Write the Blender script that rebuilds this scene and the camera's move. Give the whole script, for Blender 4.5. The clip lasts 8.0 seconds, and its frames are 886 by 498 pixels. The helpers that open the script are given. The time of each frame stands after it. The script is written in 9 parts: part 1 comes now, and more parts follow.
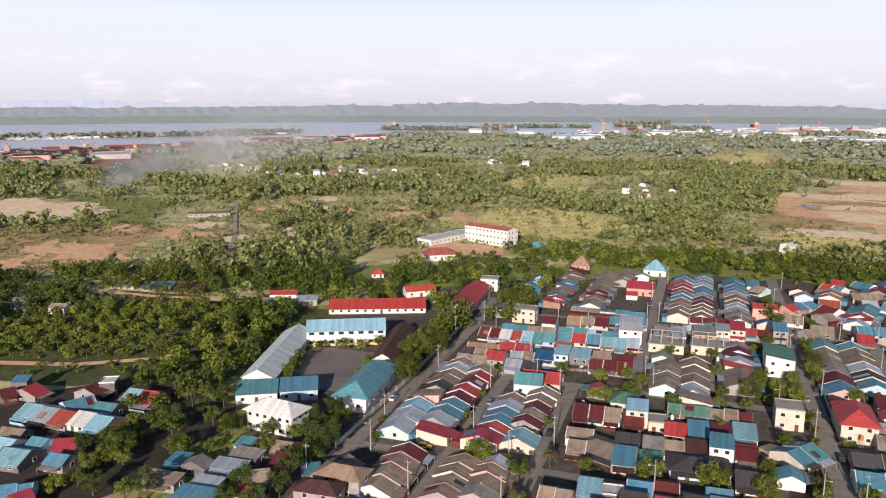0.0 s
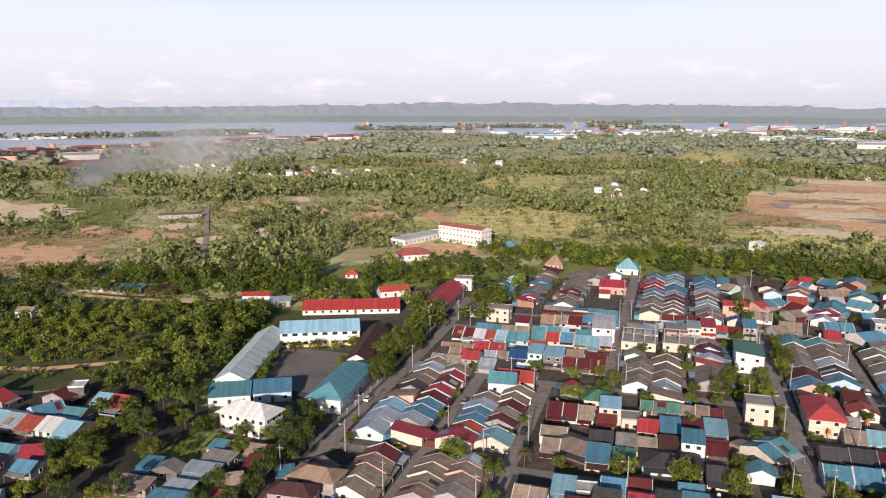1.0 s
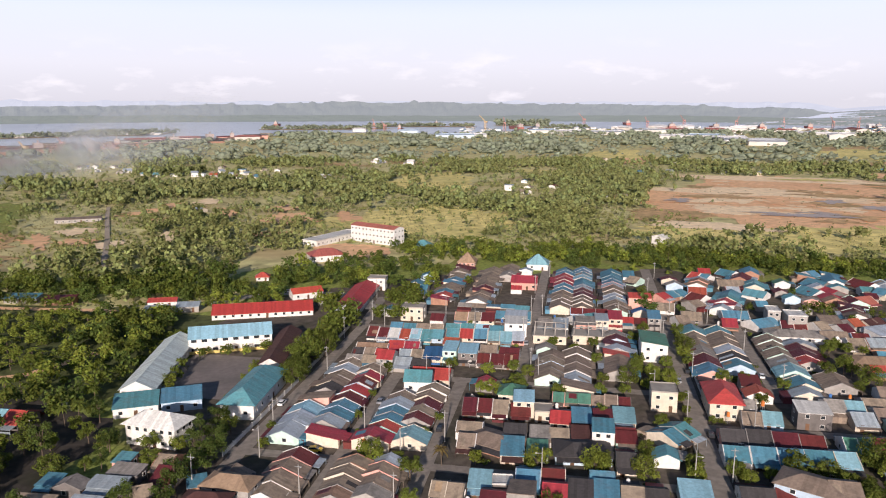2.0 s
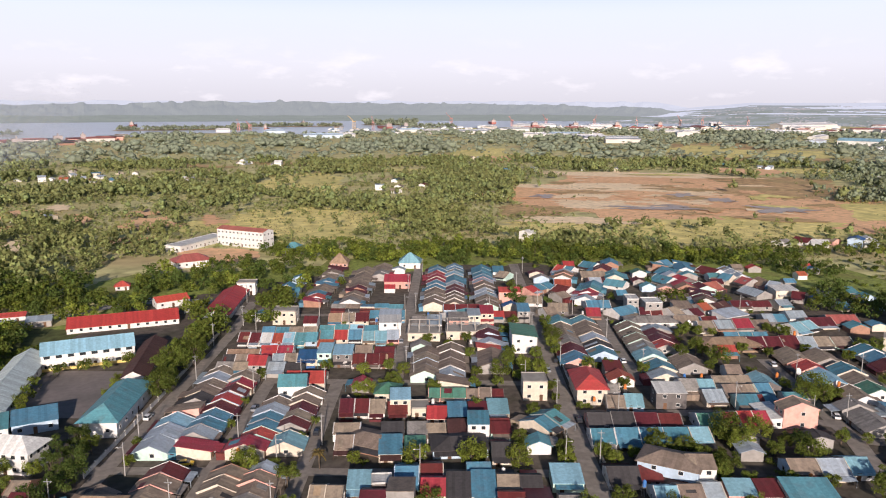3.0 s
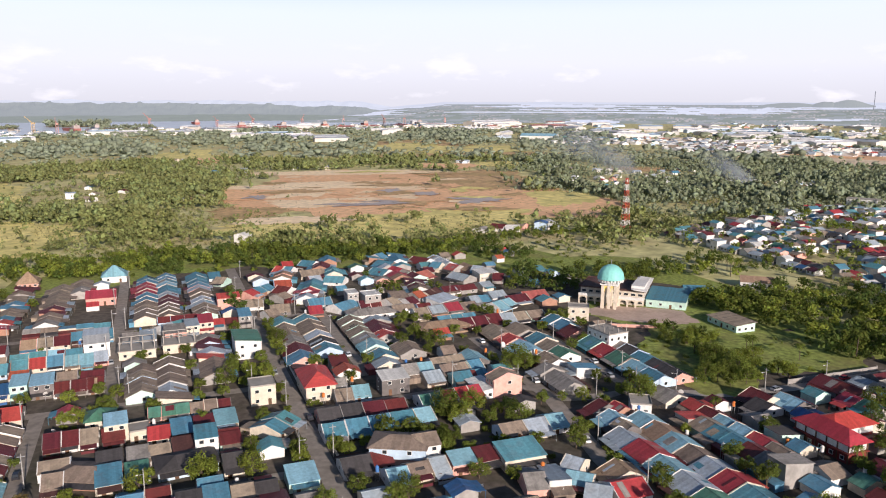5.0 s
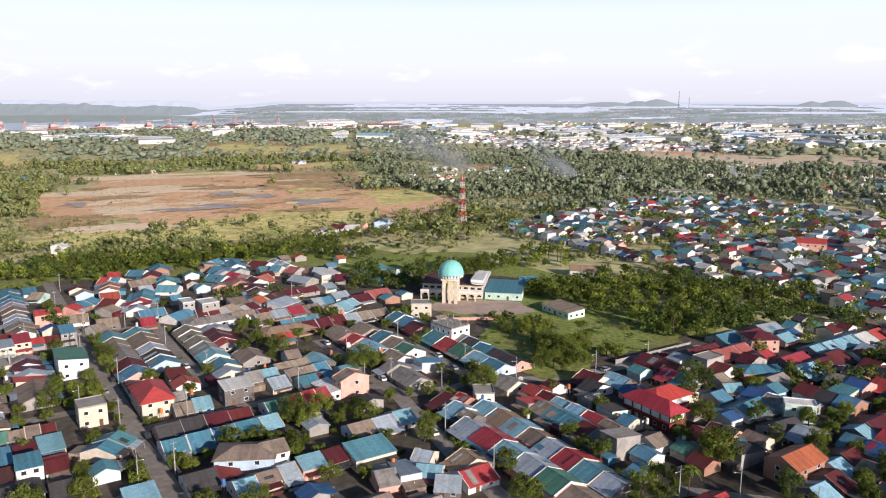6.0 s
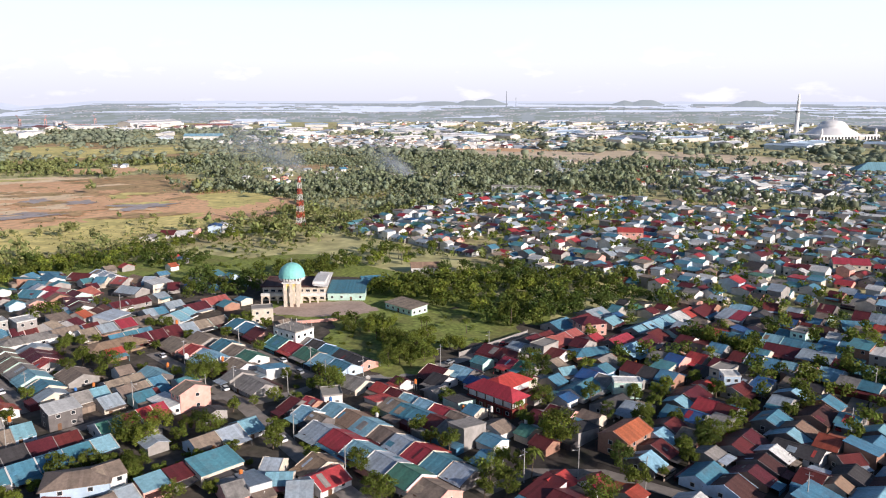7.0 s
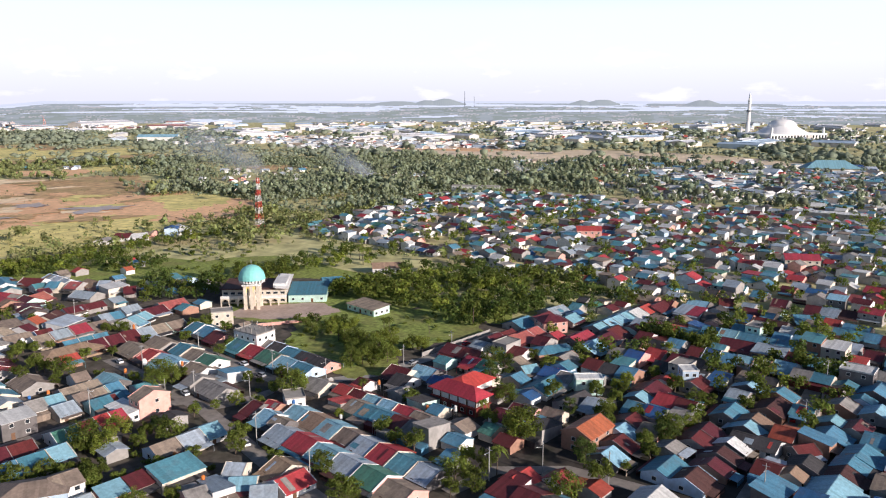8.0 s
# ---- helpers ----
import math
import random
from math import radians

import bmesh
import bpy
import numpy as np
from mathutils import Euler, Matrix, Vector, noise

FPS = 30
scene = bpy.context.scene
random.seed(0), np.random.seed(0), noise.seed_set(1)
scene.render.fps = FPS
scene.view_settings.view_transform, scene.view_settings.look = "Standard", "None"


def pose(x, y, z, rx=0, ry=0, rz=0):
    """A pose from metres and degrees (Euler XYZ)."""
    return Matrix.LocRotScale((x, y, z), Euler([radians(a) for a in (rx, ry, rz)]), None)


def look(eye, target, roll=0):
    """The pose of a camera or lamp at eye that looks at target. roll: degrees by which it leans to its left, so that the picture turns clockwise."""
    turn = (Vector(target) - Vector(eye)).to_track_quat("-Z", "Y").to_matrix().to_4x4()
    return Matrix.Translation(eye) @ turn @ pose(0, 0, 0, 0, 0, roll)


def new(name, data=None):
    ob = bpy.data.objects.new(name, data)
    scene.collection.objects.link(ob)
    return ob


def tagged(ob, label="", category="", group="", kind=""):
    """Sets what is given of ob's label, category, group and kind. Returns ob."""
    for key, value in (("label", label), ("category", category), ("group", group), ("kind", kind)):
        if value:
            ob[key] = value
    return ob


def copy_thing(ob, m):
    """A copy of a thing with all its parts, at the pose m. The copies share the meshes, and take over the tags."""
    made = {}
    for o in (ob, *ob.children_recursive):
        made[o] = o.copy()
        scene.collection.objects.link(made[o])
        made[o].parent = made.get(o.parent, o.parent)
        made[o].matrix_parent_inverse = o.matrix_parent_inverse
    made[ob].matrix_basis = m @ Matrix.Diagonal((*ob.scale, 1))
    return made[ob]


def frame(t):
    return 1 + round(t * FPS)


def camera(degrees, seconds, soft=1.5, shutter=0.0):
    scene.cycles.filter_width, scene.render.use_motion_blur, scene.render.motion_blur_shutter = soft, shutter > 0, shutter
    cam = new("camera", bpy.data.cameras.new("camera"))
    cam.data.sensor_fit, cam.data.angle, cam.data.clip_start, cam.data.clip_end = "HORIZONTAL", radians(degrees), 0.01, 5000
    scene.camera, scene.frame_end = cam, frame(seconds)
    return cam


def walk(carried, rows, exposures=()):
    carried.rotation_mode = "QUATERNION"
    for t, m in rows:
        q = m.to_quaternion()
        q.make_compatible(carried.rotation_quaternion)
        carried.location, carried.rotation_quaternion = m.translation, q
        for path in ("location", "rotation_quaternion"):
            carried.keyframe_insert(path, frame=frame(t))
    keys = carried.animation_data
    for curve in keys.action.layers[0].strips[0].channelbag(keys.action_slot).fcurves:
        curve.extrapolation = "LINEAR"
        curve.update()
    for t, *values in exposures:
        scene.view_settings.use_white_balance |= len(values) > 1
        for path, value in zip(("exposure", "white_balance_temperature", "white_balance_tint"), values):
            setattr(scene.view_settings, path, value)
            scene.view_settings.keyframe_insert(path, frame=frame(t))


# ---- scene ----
cam = camera(60.455, 8.0, soft=1.1)


def drone(x, y, z, pitch, yaw, roll):
    return pose(x, y, z, 90 + pitch, 0, yaw) @ pose(0, 0, 0, 0, 0, roll)


walk(cam, [
    (0.0, drone(0.00, 0.00, 95.00, -10.95, 0.00, 0.00)),
    (0.5, drone(0.08, -0.02, 95.00, -10.95, -0.29, 0.00)),
    (1.0, drone(0.18, -0.09, 95.00, -10.96, -1.98, 0.00)),
    (1.5, drone(0.29, -0.24, 95.02, -10.99, -4.72, 0.00)),
    (3.0, drone(0.47, -0.95, 95.10, -11.047, -18.385, 0.06)),
    (3.5, drone(0.35, -1.27, 95.16, -11.055, -23.364, 0.07)),
    (4.0, drone(0.08, -1.58, 95.21, -11.06, -28.53, 0.08)),
    (5.5, drone(-1.06, -2.22, 95.47, -11.088, -45.899, 0.06)),
    (6.0, drone(-1.48, -2.38, 95.58, -11.10, -52.05, 0.05)),
    (6.5, drone(-2.00, -2.32, 95.69, -11.125, -58.244, 0.06)),
    (7.0, drone(-2.48, -2.16, 95.80, -11.144, -64.316, 0.06)),
    (7.5, drone(-2.95, -1.69, 95.93, -11.155, -67.289, 0.04)),
    (8.0, drone(-2.99, -1.58, 95.95, -11.15, -67.391, 0.02)),
], exposures=[(0.0, 0.2, 6380, 19), (3.5, 0.22, 6380, 19), (5.5, 0.3, 6220, 17), (8.0, 0.4, 6080, 17)])

# ---- light ----
SUN_AZ, SUN_EL = radians(193), radians(17.5)
world = bpy.data.worlds.new("world")
scene.world = world
world.use_nodes = True
wn = world.node_tree.nodes
wl = world.node_tree.links
wn.clear()
w_out = wn.new("ShaderNodeOutputWorld")
w_bg = wn.new("ShaderNodeBackground")
w_sky = wn.new("ShaderNodeTexSky")
w_sky.sky_type = "NISHITA"
w_sky.sun_disc = False
w_sky.sun_elevation = SUN_EL
w_sky.sun_rotation = SUN_AZ
w_sky.air_density = 1.0
w_sky.dust_density = 1.0
w_sky.ozone_density = 3.0
w_bg.inputs["Strength"].default_value = 0.065
# thin white cumulus low over the horizon
w_co = wn.new("ShaderNodeTexCoord")
w_map = wn.new("ShaderNodeMapping")
w_map.inputs["Scale"].default_value = (8.0, 8.0, 22.0)
w_noise = wn.new("ShaderNodeTexNoise")
w_noise.inputs["Scale"].default_value = 1.6
w_noise.inputs["Detail"].default_value = 7
w_noise.inputs["Roughness"].default_value = 0.55
w_ramp = wn.new("ShaderNodeValToRGB")
w_ramp.color_ramp.elements[0].position = 0.56
w_ramp.color_ramp.elements[1].position = 0.74
w_ramp.color_ramp.elements[1].color = (0.8, 0.8, 0.8, 1)
w_mix = wn.new("ShaderNodeMixRGB")
w_mix.inputs["Color2"].default_value = (14.9, 14.6, 14.6, 1)
# a bright milky haze that thins out towards the zenith
w_haze = wn.new("ShaderNodeMixRGB")
w_grade = wn.new("ShaderNodeValToRGB")
w_grade.color_ramp.elements[0].position = 0.0
w_grade.color_ramp.elements[0].color = (10.6, 10.6, 11.1, 1)
w_grade.color_ramp.elements[1].position = 0.13
w_grade.color_ramp.elements[1].color = (11.6, 13.0, 14.6, 1)
w_step = w_grade.color_ramp.elements.new(0.045)
w_step.color = (12.1, 12.3, 12.9, 1)
w_sep = wn.new("ShaderNodeSeparateXYZ")
w_fall = wn.new("ShaderNodeMapRange")
w_fall.interpolation_type = "SMOOTHSTEP"
w_fall.inputs["From Min"].default_value = 0.10
w_fall.inputs["From Max"].default_value = 0.21
w_fall.inputs["To Min"].default_value = 0.95
w_fall.inputs["To Max"].default_value = 0.0
wl.new(w_co.outputs["Generated"], w_sep.inputs["Vector"])
wl.new(w_sep.outputs["Z"], w_fall.inputs["Value"])
wl.new(w_sep.outputs["Z"], w_grade.inputs["Fac"])
wl.new(w_grade.outputs["Color"], w_haze.inputs["Color2"])
wl.new(w_fall.outputs["Result"], w_haze.inputs["Fac"])
wl.new(w_co.outputs["Generated"], w_map.inputs["Vector"])
wl.new(w_map.outputs["Vector"], w_noise.inputs["Vector"])
wl.new(w_noise.outputs["Fac"], w_ramp.inputs["Fac"])
# cumulus only low over the horizon
w_low = wn.new("ShaderNodeMapRange")
w_low.interpolation_type = "SMOOTHSTEP"
w_low.inputs["From Min"].default_value = 0.03
w_low.inputs["From Max"].default_value = 0.085
w_low.inputs["To Min"].default_value = 0.9
w_low.inputs["To Max"].default_value = 0.03
w_amount = wn.new("ShaderNodeMath")
w_amount.operation = "MULTIPLY"
wl.new(w_sep.outputs["Z"], w_low.inputs["Value"])
wl.new(w_low.outputs["Result"], w_amount.inputs[0])
wl.new(w_ramp.outputs["Color"], w_amount.inputs[1])
wl.new(w_amount.outputs["Value"], w_mix.inputs["Fac"])
wl.new(w_sky.outputs["Color"], w_haze.inputs["Color1"])
wl.new(w_haze.outputs["Color"], w_mix.inputs["Color1"])
wl.new(w_mix.outputs["Color"], w_bg.inputs["Color"])
wl.new(w_bg.outputs["Background"], w_out.inputs["Surface"])

sun_data = bpy.data.lights.new("sun", "SUN")
sun_data.energy = 5.0
sun_data.angle = radians(0.6)
sun_data.color = (1.0, 0.88, 0.73)
sun = new("sun", sun_data)
sun_from = Vector((math.sin(SUN_AZ) * math.cos(SUN_EL), math.cos(SUN_AZ) * math.cos(SUN_EL), math.sin(SUN_EL)))
sun.matrix_world = look(sun_from * 300, (0, 0, 0))

# ---- the town's own grid: a runs across the streets, b along them ----
GRID = radians(-19)
CA, SA = math.cos(radians(19)), math.sin(radians(19))


def at(a, b):
    return a * CA + b * SA, -a * SA + b * CA


def put(a, b, z=0.0, turn=0.0):
    """The pose of a thing at (a, b) on the town's grid, turned by so many degrees."""
    x, y = at(a, b)
    return pose(x, y, z, 0, 0, -19 + turn)


# ---- materials ----
def mat(name, color, rough=0.85, metal=0.0, vary=0.12, fine=1.2, coarse=0.12, grime=0.25, grime_col=None,
        rand=0.0, bump=0.0, island=0.0, trans=0.0, spec=0.3, hue=0.0):
    """A weathered surface: base colour, fine grain and coarse stains in metres, and a change from thing to thing."""
    m = bpy.data.materials.new(name)
    m.use_nodes = True
    nt = m.node_tree
    n, l = nt.nodes, nt.links
    bsdf = n["Principled BSDF"]
    bsdf.inputs["Roughness"].default_value = rough
    bsdf.inputs["Metallic"].default_value = metal
    bsdf.inputs["Specular IOR Level"].default_value = spec
    co = n.new("ShaderNodeTexCoord")
    geo = n.new("ShaderNodeNewGeometry")
    info = n.new("ShaderNodeObjectInfo")
    fn = n.new("ShaderNodeTexNoise")
    fn.inputs["Scale"].default_value = fine
    fn.inputs["Detail"].default_value = 4
    cn = n.new("ShaderNodeTexNoise")
    cn.inputs["Scale"].default_value = coarse
    cn.inputs["Detail"].default_value = 5
    l.new(geo.outputs["Position"], fn.inputs["Vector"])
    l.new(geo.outputs["Position"], cn.inputs["Vector"])
    # grain
    mr = n.new("ShaderNodeMapRange")
    mr.inputs["From Min"].default_value = 0.3
    mr.inputs["From Max"].default_value = 0.7
    mr.inputs["To Min"].default_value = 1 - vary
    mr.inputs["To Max"].default_value = 1 + vary
    l.new(fn.outputs["Fac"], mr.inputs["Value"])
    val = mr.outputs["Result"]
    for amount, source in ((rand, info.outputs["Random"]), (island, geo.outputs["Random Per Island"])):
        if amount:
            r2 = n.new("ShaderNodeMapRange")
            r2.inputs["To Min"].default_value = 1 - amount
            r2.inputs["To Max"].default_value = 1 + amount
            l.new(source, r2.inputs["Value"])
            mu = n.new("ShaderNodeMath")
            mu.operation = "MULTIPLY"
            l.new(val, mu.inputs[0])
            l.new(r2.outputs["Result"], mu.inputs[1])
            val = mu.outputs["Value"]
    hsv = n.new("ShaderNodeHueSaturation")
    hsv.inputs["Color"].default_value = (*color, 1)
    l.new(val, hsv.inputs["Value"])
    if hue:
        h2 = n.new("ShaderNodeMapRange")
        h2.inputs["To Min"].default_value = 0.5 - hue
        h2.inputs["To Max"].default_value = 0.5 + hue
        l.new(geo.outputs["Random Per Island"] if island else info.outputs["Random"], h2.inputs["Value"])
        l.new(h2.outputs["Result"], hsv.inputs["Hue"])
    # stains
    gr = n.new("ShaderNodeMapRange")
    gr.inputs["From Min"].default_value = 0.48
    gr.inputs["From Max"].default_value = 0.72
    gr.inputs["To Max"].default_value = grime
    l.new(cn.outputs["Fac"], gr.inputs["Value"])
    mx = n.new("ShaderNodeMixRGB")
    mx.inputs["Color2"].default_value = (*(grime_col or [c * 0.35 + 0.02 for c in color]), 1)
    l.new(gr.outputs["Result"], mx.inputs["Fac"])
    l.new(hsv.outputs["Color"], mx.inputs["Color1"])
    l.new(mx.outputs["Color"], bsdf.inputs["Base Color"])
    if bump:
        bp = n.new("ShaderNodeBump")
        bp.inputs["Strength"].default_value = bump
        bp.inputs["Distance"].default_value = 0.1
        l.new(fn.outputs["Fac"], bp.inputs["Height"])
        l.new(bp.outputs["Normal"], bsdf.inputs["Normal"])
    if trans:
        tr = n.new("ShaderNodeBsdfTranslucent")
        l.new(mx.outputs["Color"], tr.inputs["Color"])
        ms = n.new("ShaderNodeMixShader")
        ms.inputs["Fac"].default_value = trans
        out = n["Material Output"]
        l.new(bsdf.outputs["BSDF"], ms.inputs[1])
        l.new(tr.outputs["BSDF"], ms.inputs[2])
        l.new(ms.outputs["Shader"], out.inputs["Surface"])
    return m


def roof_mat(name, color, rough=0.55, metal=0.0, rust=0.25, rust_col=(0.16, 0.07, 0.04), spec=0.35):
    """Corrugated sheet: ribs down the slope, sheets of slightly different fading, rust and dirt."""
    m = mat(name, tuple(c * 0.9 for c in color), rough, metal, vary=0.16, fine=1.4, coarse=0.38, grime=rust, grime_col=rust_col, rand=0.16, spec=spec, hue=0.012)
    nt = m.node_tree
    n, l = nt.nodes, nt.links
    bsdf = n["Principled BSDF"]
    old = bsdf.inputs["Base Color"].links[0].from_socket
    co = n.new("ShaderNodeTexCoord")
    sep = n.new("ShaderNodeSeparateXYZ")
    l.new(co.outputs["Object"], sep.inputs["Vector"])
    # sheets 0.8 m wide, each its own fading
    dv = n.new("ShaderNodeMath")
    dv.operation = "DIVIDE"
    dv.inputs[1].default_value = 0.83
    fl = n.new("ShaderNodeMath")
    fl.operation = "FLOOR"
    wn1 = n.new("ShaderNodeTexWhiteNoise")
    wn1.noise_dimensions = "2D"
    cb = n.new("ShaderNodeCombineXYZ")
    info = n.new("ShaderNodeObjectInfo")
    l.new(sep.outputs["X"], dv.inputs[0])
    l.new(dv.outputs["Value"], fl.inputs[0])
    l.new(fl.outputs["Value"], cb.inputs["X"])
    l.new(info.outputs["Random"], cb.inputs["Y"])
    l.new(cb.outputs["Vector"], wn1.inputs["Vector"])
    r = n.new("ShaderNodeMapRange")
    r.inputs["To Min"].default_value = 0.82
    r.inputs["To Max"].default_value = 1.1
    l.new(wn1.outputs["Value"], r.inputs["Value"])
    hs = n.new("ShaderNodeHueSaturation")
    l.new(r.outputs["Result"], hs.inputs["Value"])
    l.new(old, hs.inputs["Color"])
    l.new(hs.outputs["Color"], bsdf.inputs["Base Color"])
    wv = n.new("ShaderNodeTexWave")
    wv.inputs["Scale"].default_value = 1.6
    wv.bands_direction = "X"
    l.new(co.outputs["Object"], wv.inputs["Vector"])
    bp = n.new("ShaderNodeBump")
    bp.inputs["Strength"].default_value = 0.35
    bp.inputs["Distance"].default_value = 0.05
    l.new(wv.outputs["Fac"], bp.inputs["Height"])
    l.new(bp.outputs["Normal"], bsdf.inputs["Normal"])
    return m


ROOF = {
    "r": roof_mat("red_sheet", (0.46, 0.06, 0.066)),
    "R": roof_mat("maroon_sheet", (0.145, 0.03, 0.034), rust_col=(0.07, 0.04, 0.03)),
    "b": roof_mat("blue_sheet", (0.10, 0.275, 0.38)),
    "B": roof_mat("deep_blue_sheet", (0.04, 0.13, 0.30)),
    "t": roof_mat("teal_sheet", (0.115, 0.32, 0.37)),
    "w": roof_mat("pale_zinc_sheet", (0.40, 0.47, 0.53), rough=0.45, rust=0.35, rust_col=(0.22, 0.20, 0.18)),
    "g": roof_mat("grey_fibre_cement", (0.30, 0.28, 0.26), rough=0.9, rust=0.5, rust_col=(0.09, 0.085, 0.08)),
    "n": roof_mat("weathered_brown_fibre_cement", (0.31, 0.245, 0.19), rough=0.92, rust=0.55, rust_col=(0.10, 0.082, 0.07)),
    "k": roof_mat("dark_stained_sheet", (0.075, 0.07, 0.072), rough=0.85, rust=0.4, rust_col=(0.03, 0.028, 0.028)),
    "G": roof_mat("green_sheet", (0.09, 0.24, 0.17)),
    "o": roof_mat("orange_red_sheet", (0.44, 0.11, 0.06)),
    "c": roof_mat("tan_tile", (0.36, 0.25, 0.17), rough=0.9),
    "q": roof_mat("light_blue_sheet", (0.27, 0.50, 0.60), rust=0.08),
    "e": roof_mat("pale_aqua_sheet", (0.72, 0.82, 0.80), rust=0.12, rust_col=(0.3, 0.32, 0.30)),
    "W": roof_mat("white_sheet", (0.70, 0.70, 0.67), rust=0.15, rust_col=(0.3, 0.29, 0.27)),
    "s": roof_mat("salmon_tile", (0.44, 0.13, 0.11), rust=0.2),
    "p": roof_mat("bright_red_sheet", (0.50, 0.058, 0.055), rust=0.1),
    "u": roof_mat("dark_brown_tile", (0.10, 0.045, 0.04), rough=0.8, rust=0.2, rust_col=(0.05, 0.03, 0.03)),
}
ROOF_WORD = {"r": "red sheet", "R": "maroon sheet", "b": "blue sheet", "B": "deep blue sheet", "t": "teal sheet", "w": "pale zinc sheet",
             "g": "grey fibre-cement", "n": "weathered brown", "k": "dark stained", "G": "green sheet", "o": "orange-red sheet", "c": "tan tile",
             "q": "light blue sheet", "W": "white sheet", "e": "pale aqua sheet", "s": "salmon tile", "p": "bright red sheet", "u": "dark brown tile"}
WALL = {
    "white": mat("white_paint", (0.68, 0.67, 0.65), fine=0.8, coarse=0.35, grime=0.35, grime_col=(0.46, 0.42, 0.36), rand=0.06),
    "cream": mat("cream_paint", (0.62, 0.55, 0.45), fine=0.8, coarse=0.35, grime=0.35, grime_col=(0.33, 0.28, 0.2), rand=0.08),
    "yellow": mat("yellow_paint", (0.78, 0.60, 0.20), fine=0.8, coarse=0.35, grime=0.25, grime_col=(0.4, 0.3, 0.15), rand=0.08),
    "grey": mat("bare_render", (0.34, 0.32, 0.30), fine=0.8, coarse=0.35, grime=0.5, grime_col=(0.15, 0.14, 0.13), rand=0.12),
    "mint": mat("mint_paint", (0.50, 0.68, 0.60), fine=0.8, coarse=0.35, grime=0.3, rand=0.08),
    "pink": mat("salmon_paint", (0.66, 0.36, 0.30), fine=0.8, coarse=0.35, grime=0.3, rand=0.08),
    "blue": mat("pale_blue_paint", (0.46, 0.58, 0.70), fine=0.8, coarse=0.35, grime=0.3, rand=0.08),
    # Stained render whose base is also darkened to stand in for shaded walls.
    "stained": mat("stained_shade_render", (0.16, 0.145, 0.14), fine=0.8, coarse=0.35, grime=0.6, grime_col=(0.07, 0.065, 0.062), rand=0.15),
    "brick": mat("raw_red_block", (0.36, 0.20, 0.14), fine=1.5, coarse=0.35, grime=0.4, rand=0.1),
}
WALL_WORD = {"white": "white-painted", "cream": "cream", "yellow": "yellow", "grey": "bare grey", "mint": "mint-green", "pink": "salmon", "blue": "pale blue", "brick": "raw red block", "stained": "stained and shade-darkened"}
GLASS = mat("dark_window_glass", (0.03, 0.035, 0.04), rough=0.12, vary=0.05, grime=0.1, spec=0.6)
DOOR = mat("brown_door", (0.13, 0.07, 0.04), rough=0.6, rand=0.3)
CONCRETE = mat("concrete", (0.33, 0.31, 0.28), fine=0.6, coarse=0.15, grime=0.45, grime_col=(0.15, 0.14, 0.12), bump=0.2)
ASPHALT = mat("street_asphalt", (0.27, 0.24, 0.21), rough=0.95, vary=0.2, fine=0.5, coarse=0.08, grime=0.5, grime_col=(0.15, 0.13, 0.11), bump=0.2)
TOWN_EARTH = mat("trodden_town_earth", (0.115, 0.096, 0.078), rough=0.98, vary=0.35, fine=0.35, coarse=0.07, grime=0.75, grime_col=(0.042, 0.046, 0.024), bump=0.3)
# Darker copy of the town earth, with shade between houses in its colour.
SHADED_YARD = mat("shaded_packed_earth", (0.055, 0.047, 0.040), rough=0.98, vary=0.3, fine=0.35, coarse=0.09, grime=0.75, grime_col=(0.028, 0.033, 0.016), bump=0.3)
EARTH = mat("orange_earth", (0.80, 0.50, 0.28), rough=0.97, vary=0.2, fine=0.16, coarse=0.012, grime=0.45, grime_col=(0.62, 0.34, 0.19), bump=0.2)
SAND = mat("pale_sand", (0.88, 0.70, 0.46), rough=0.97, vary=0.18, fine=0.15, coarse=0.015, grime=0.35, grime_col=(0.70, 0.46, 0.27), bump=0.2)
MEADOW = mat("meadow", (0.72, 0.62, 0.24), rough=1.0, vary=0.3, fine=0.12, coarse=0.016, grime=0.6, grime_col=(0.36, 0.36, 0.12), bump=0.6)
PUDDLE = mat("wet_sand", (0.46, 0.41, 0.39), rough=0.65, vary=0.15, fine=0.2, coarse=0.05, grime=0.5, grime_col=(0.50, 0.36, 0.25))
TRACK = mat("pale_dirt_road", (0.40, 0.34, 0.27), rough=0.95, fine=0.3, coarse=0.05, grime=0.4, grime_col=(0.28, 0.23, 0.16))
LAWN = mat("rough_lawn", (0.23, 0.28, 0.065), rough=1.0, vary=0.45, fine=0.5, coarse=0.06, grime=0.75, grime_col=(0.20, 0.165, 0.07), bump=0.8)
YARD_SOIL = mat("yard_soil", (0.40, 0.21, 0.14), fine=0.05, coarse=0.01, grime=0.4)
DRY = mat("dry_field", (0.76, 0.61, 0.43), fine=0.03, coarse=0.006, grime=0.4, grime_col=(0.34, 0.31, 0.15))
HEATH = mat("brown_heath", (0.52, 0.35, 0.18), rough=1.0, vary=0.35, fine=0.12, coarse=0.016, grime=0.7, grime_col=(0.24, 0.225, 0.085), bump=0.6)
BARK = mat("bark", (0.12, 0.09, 0.065), rough=0.95, fine=3.0)
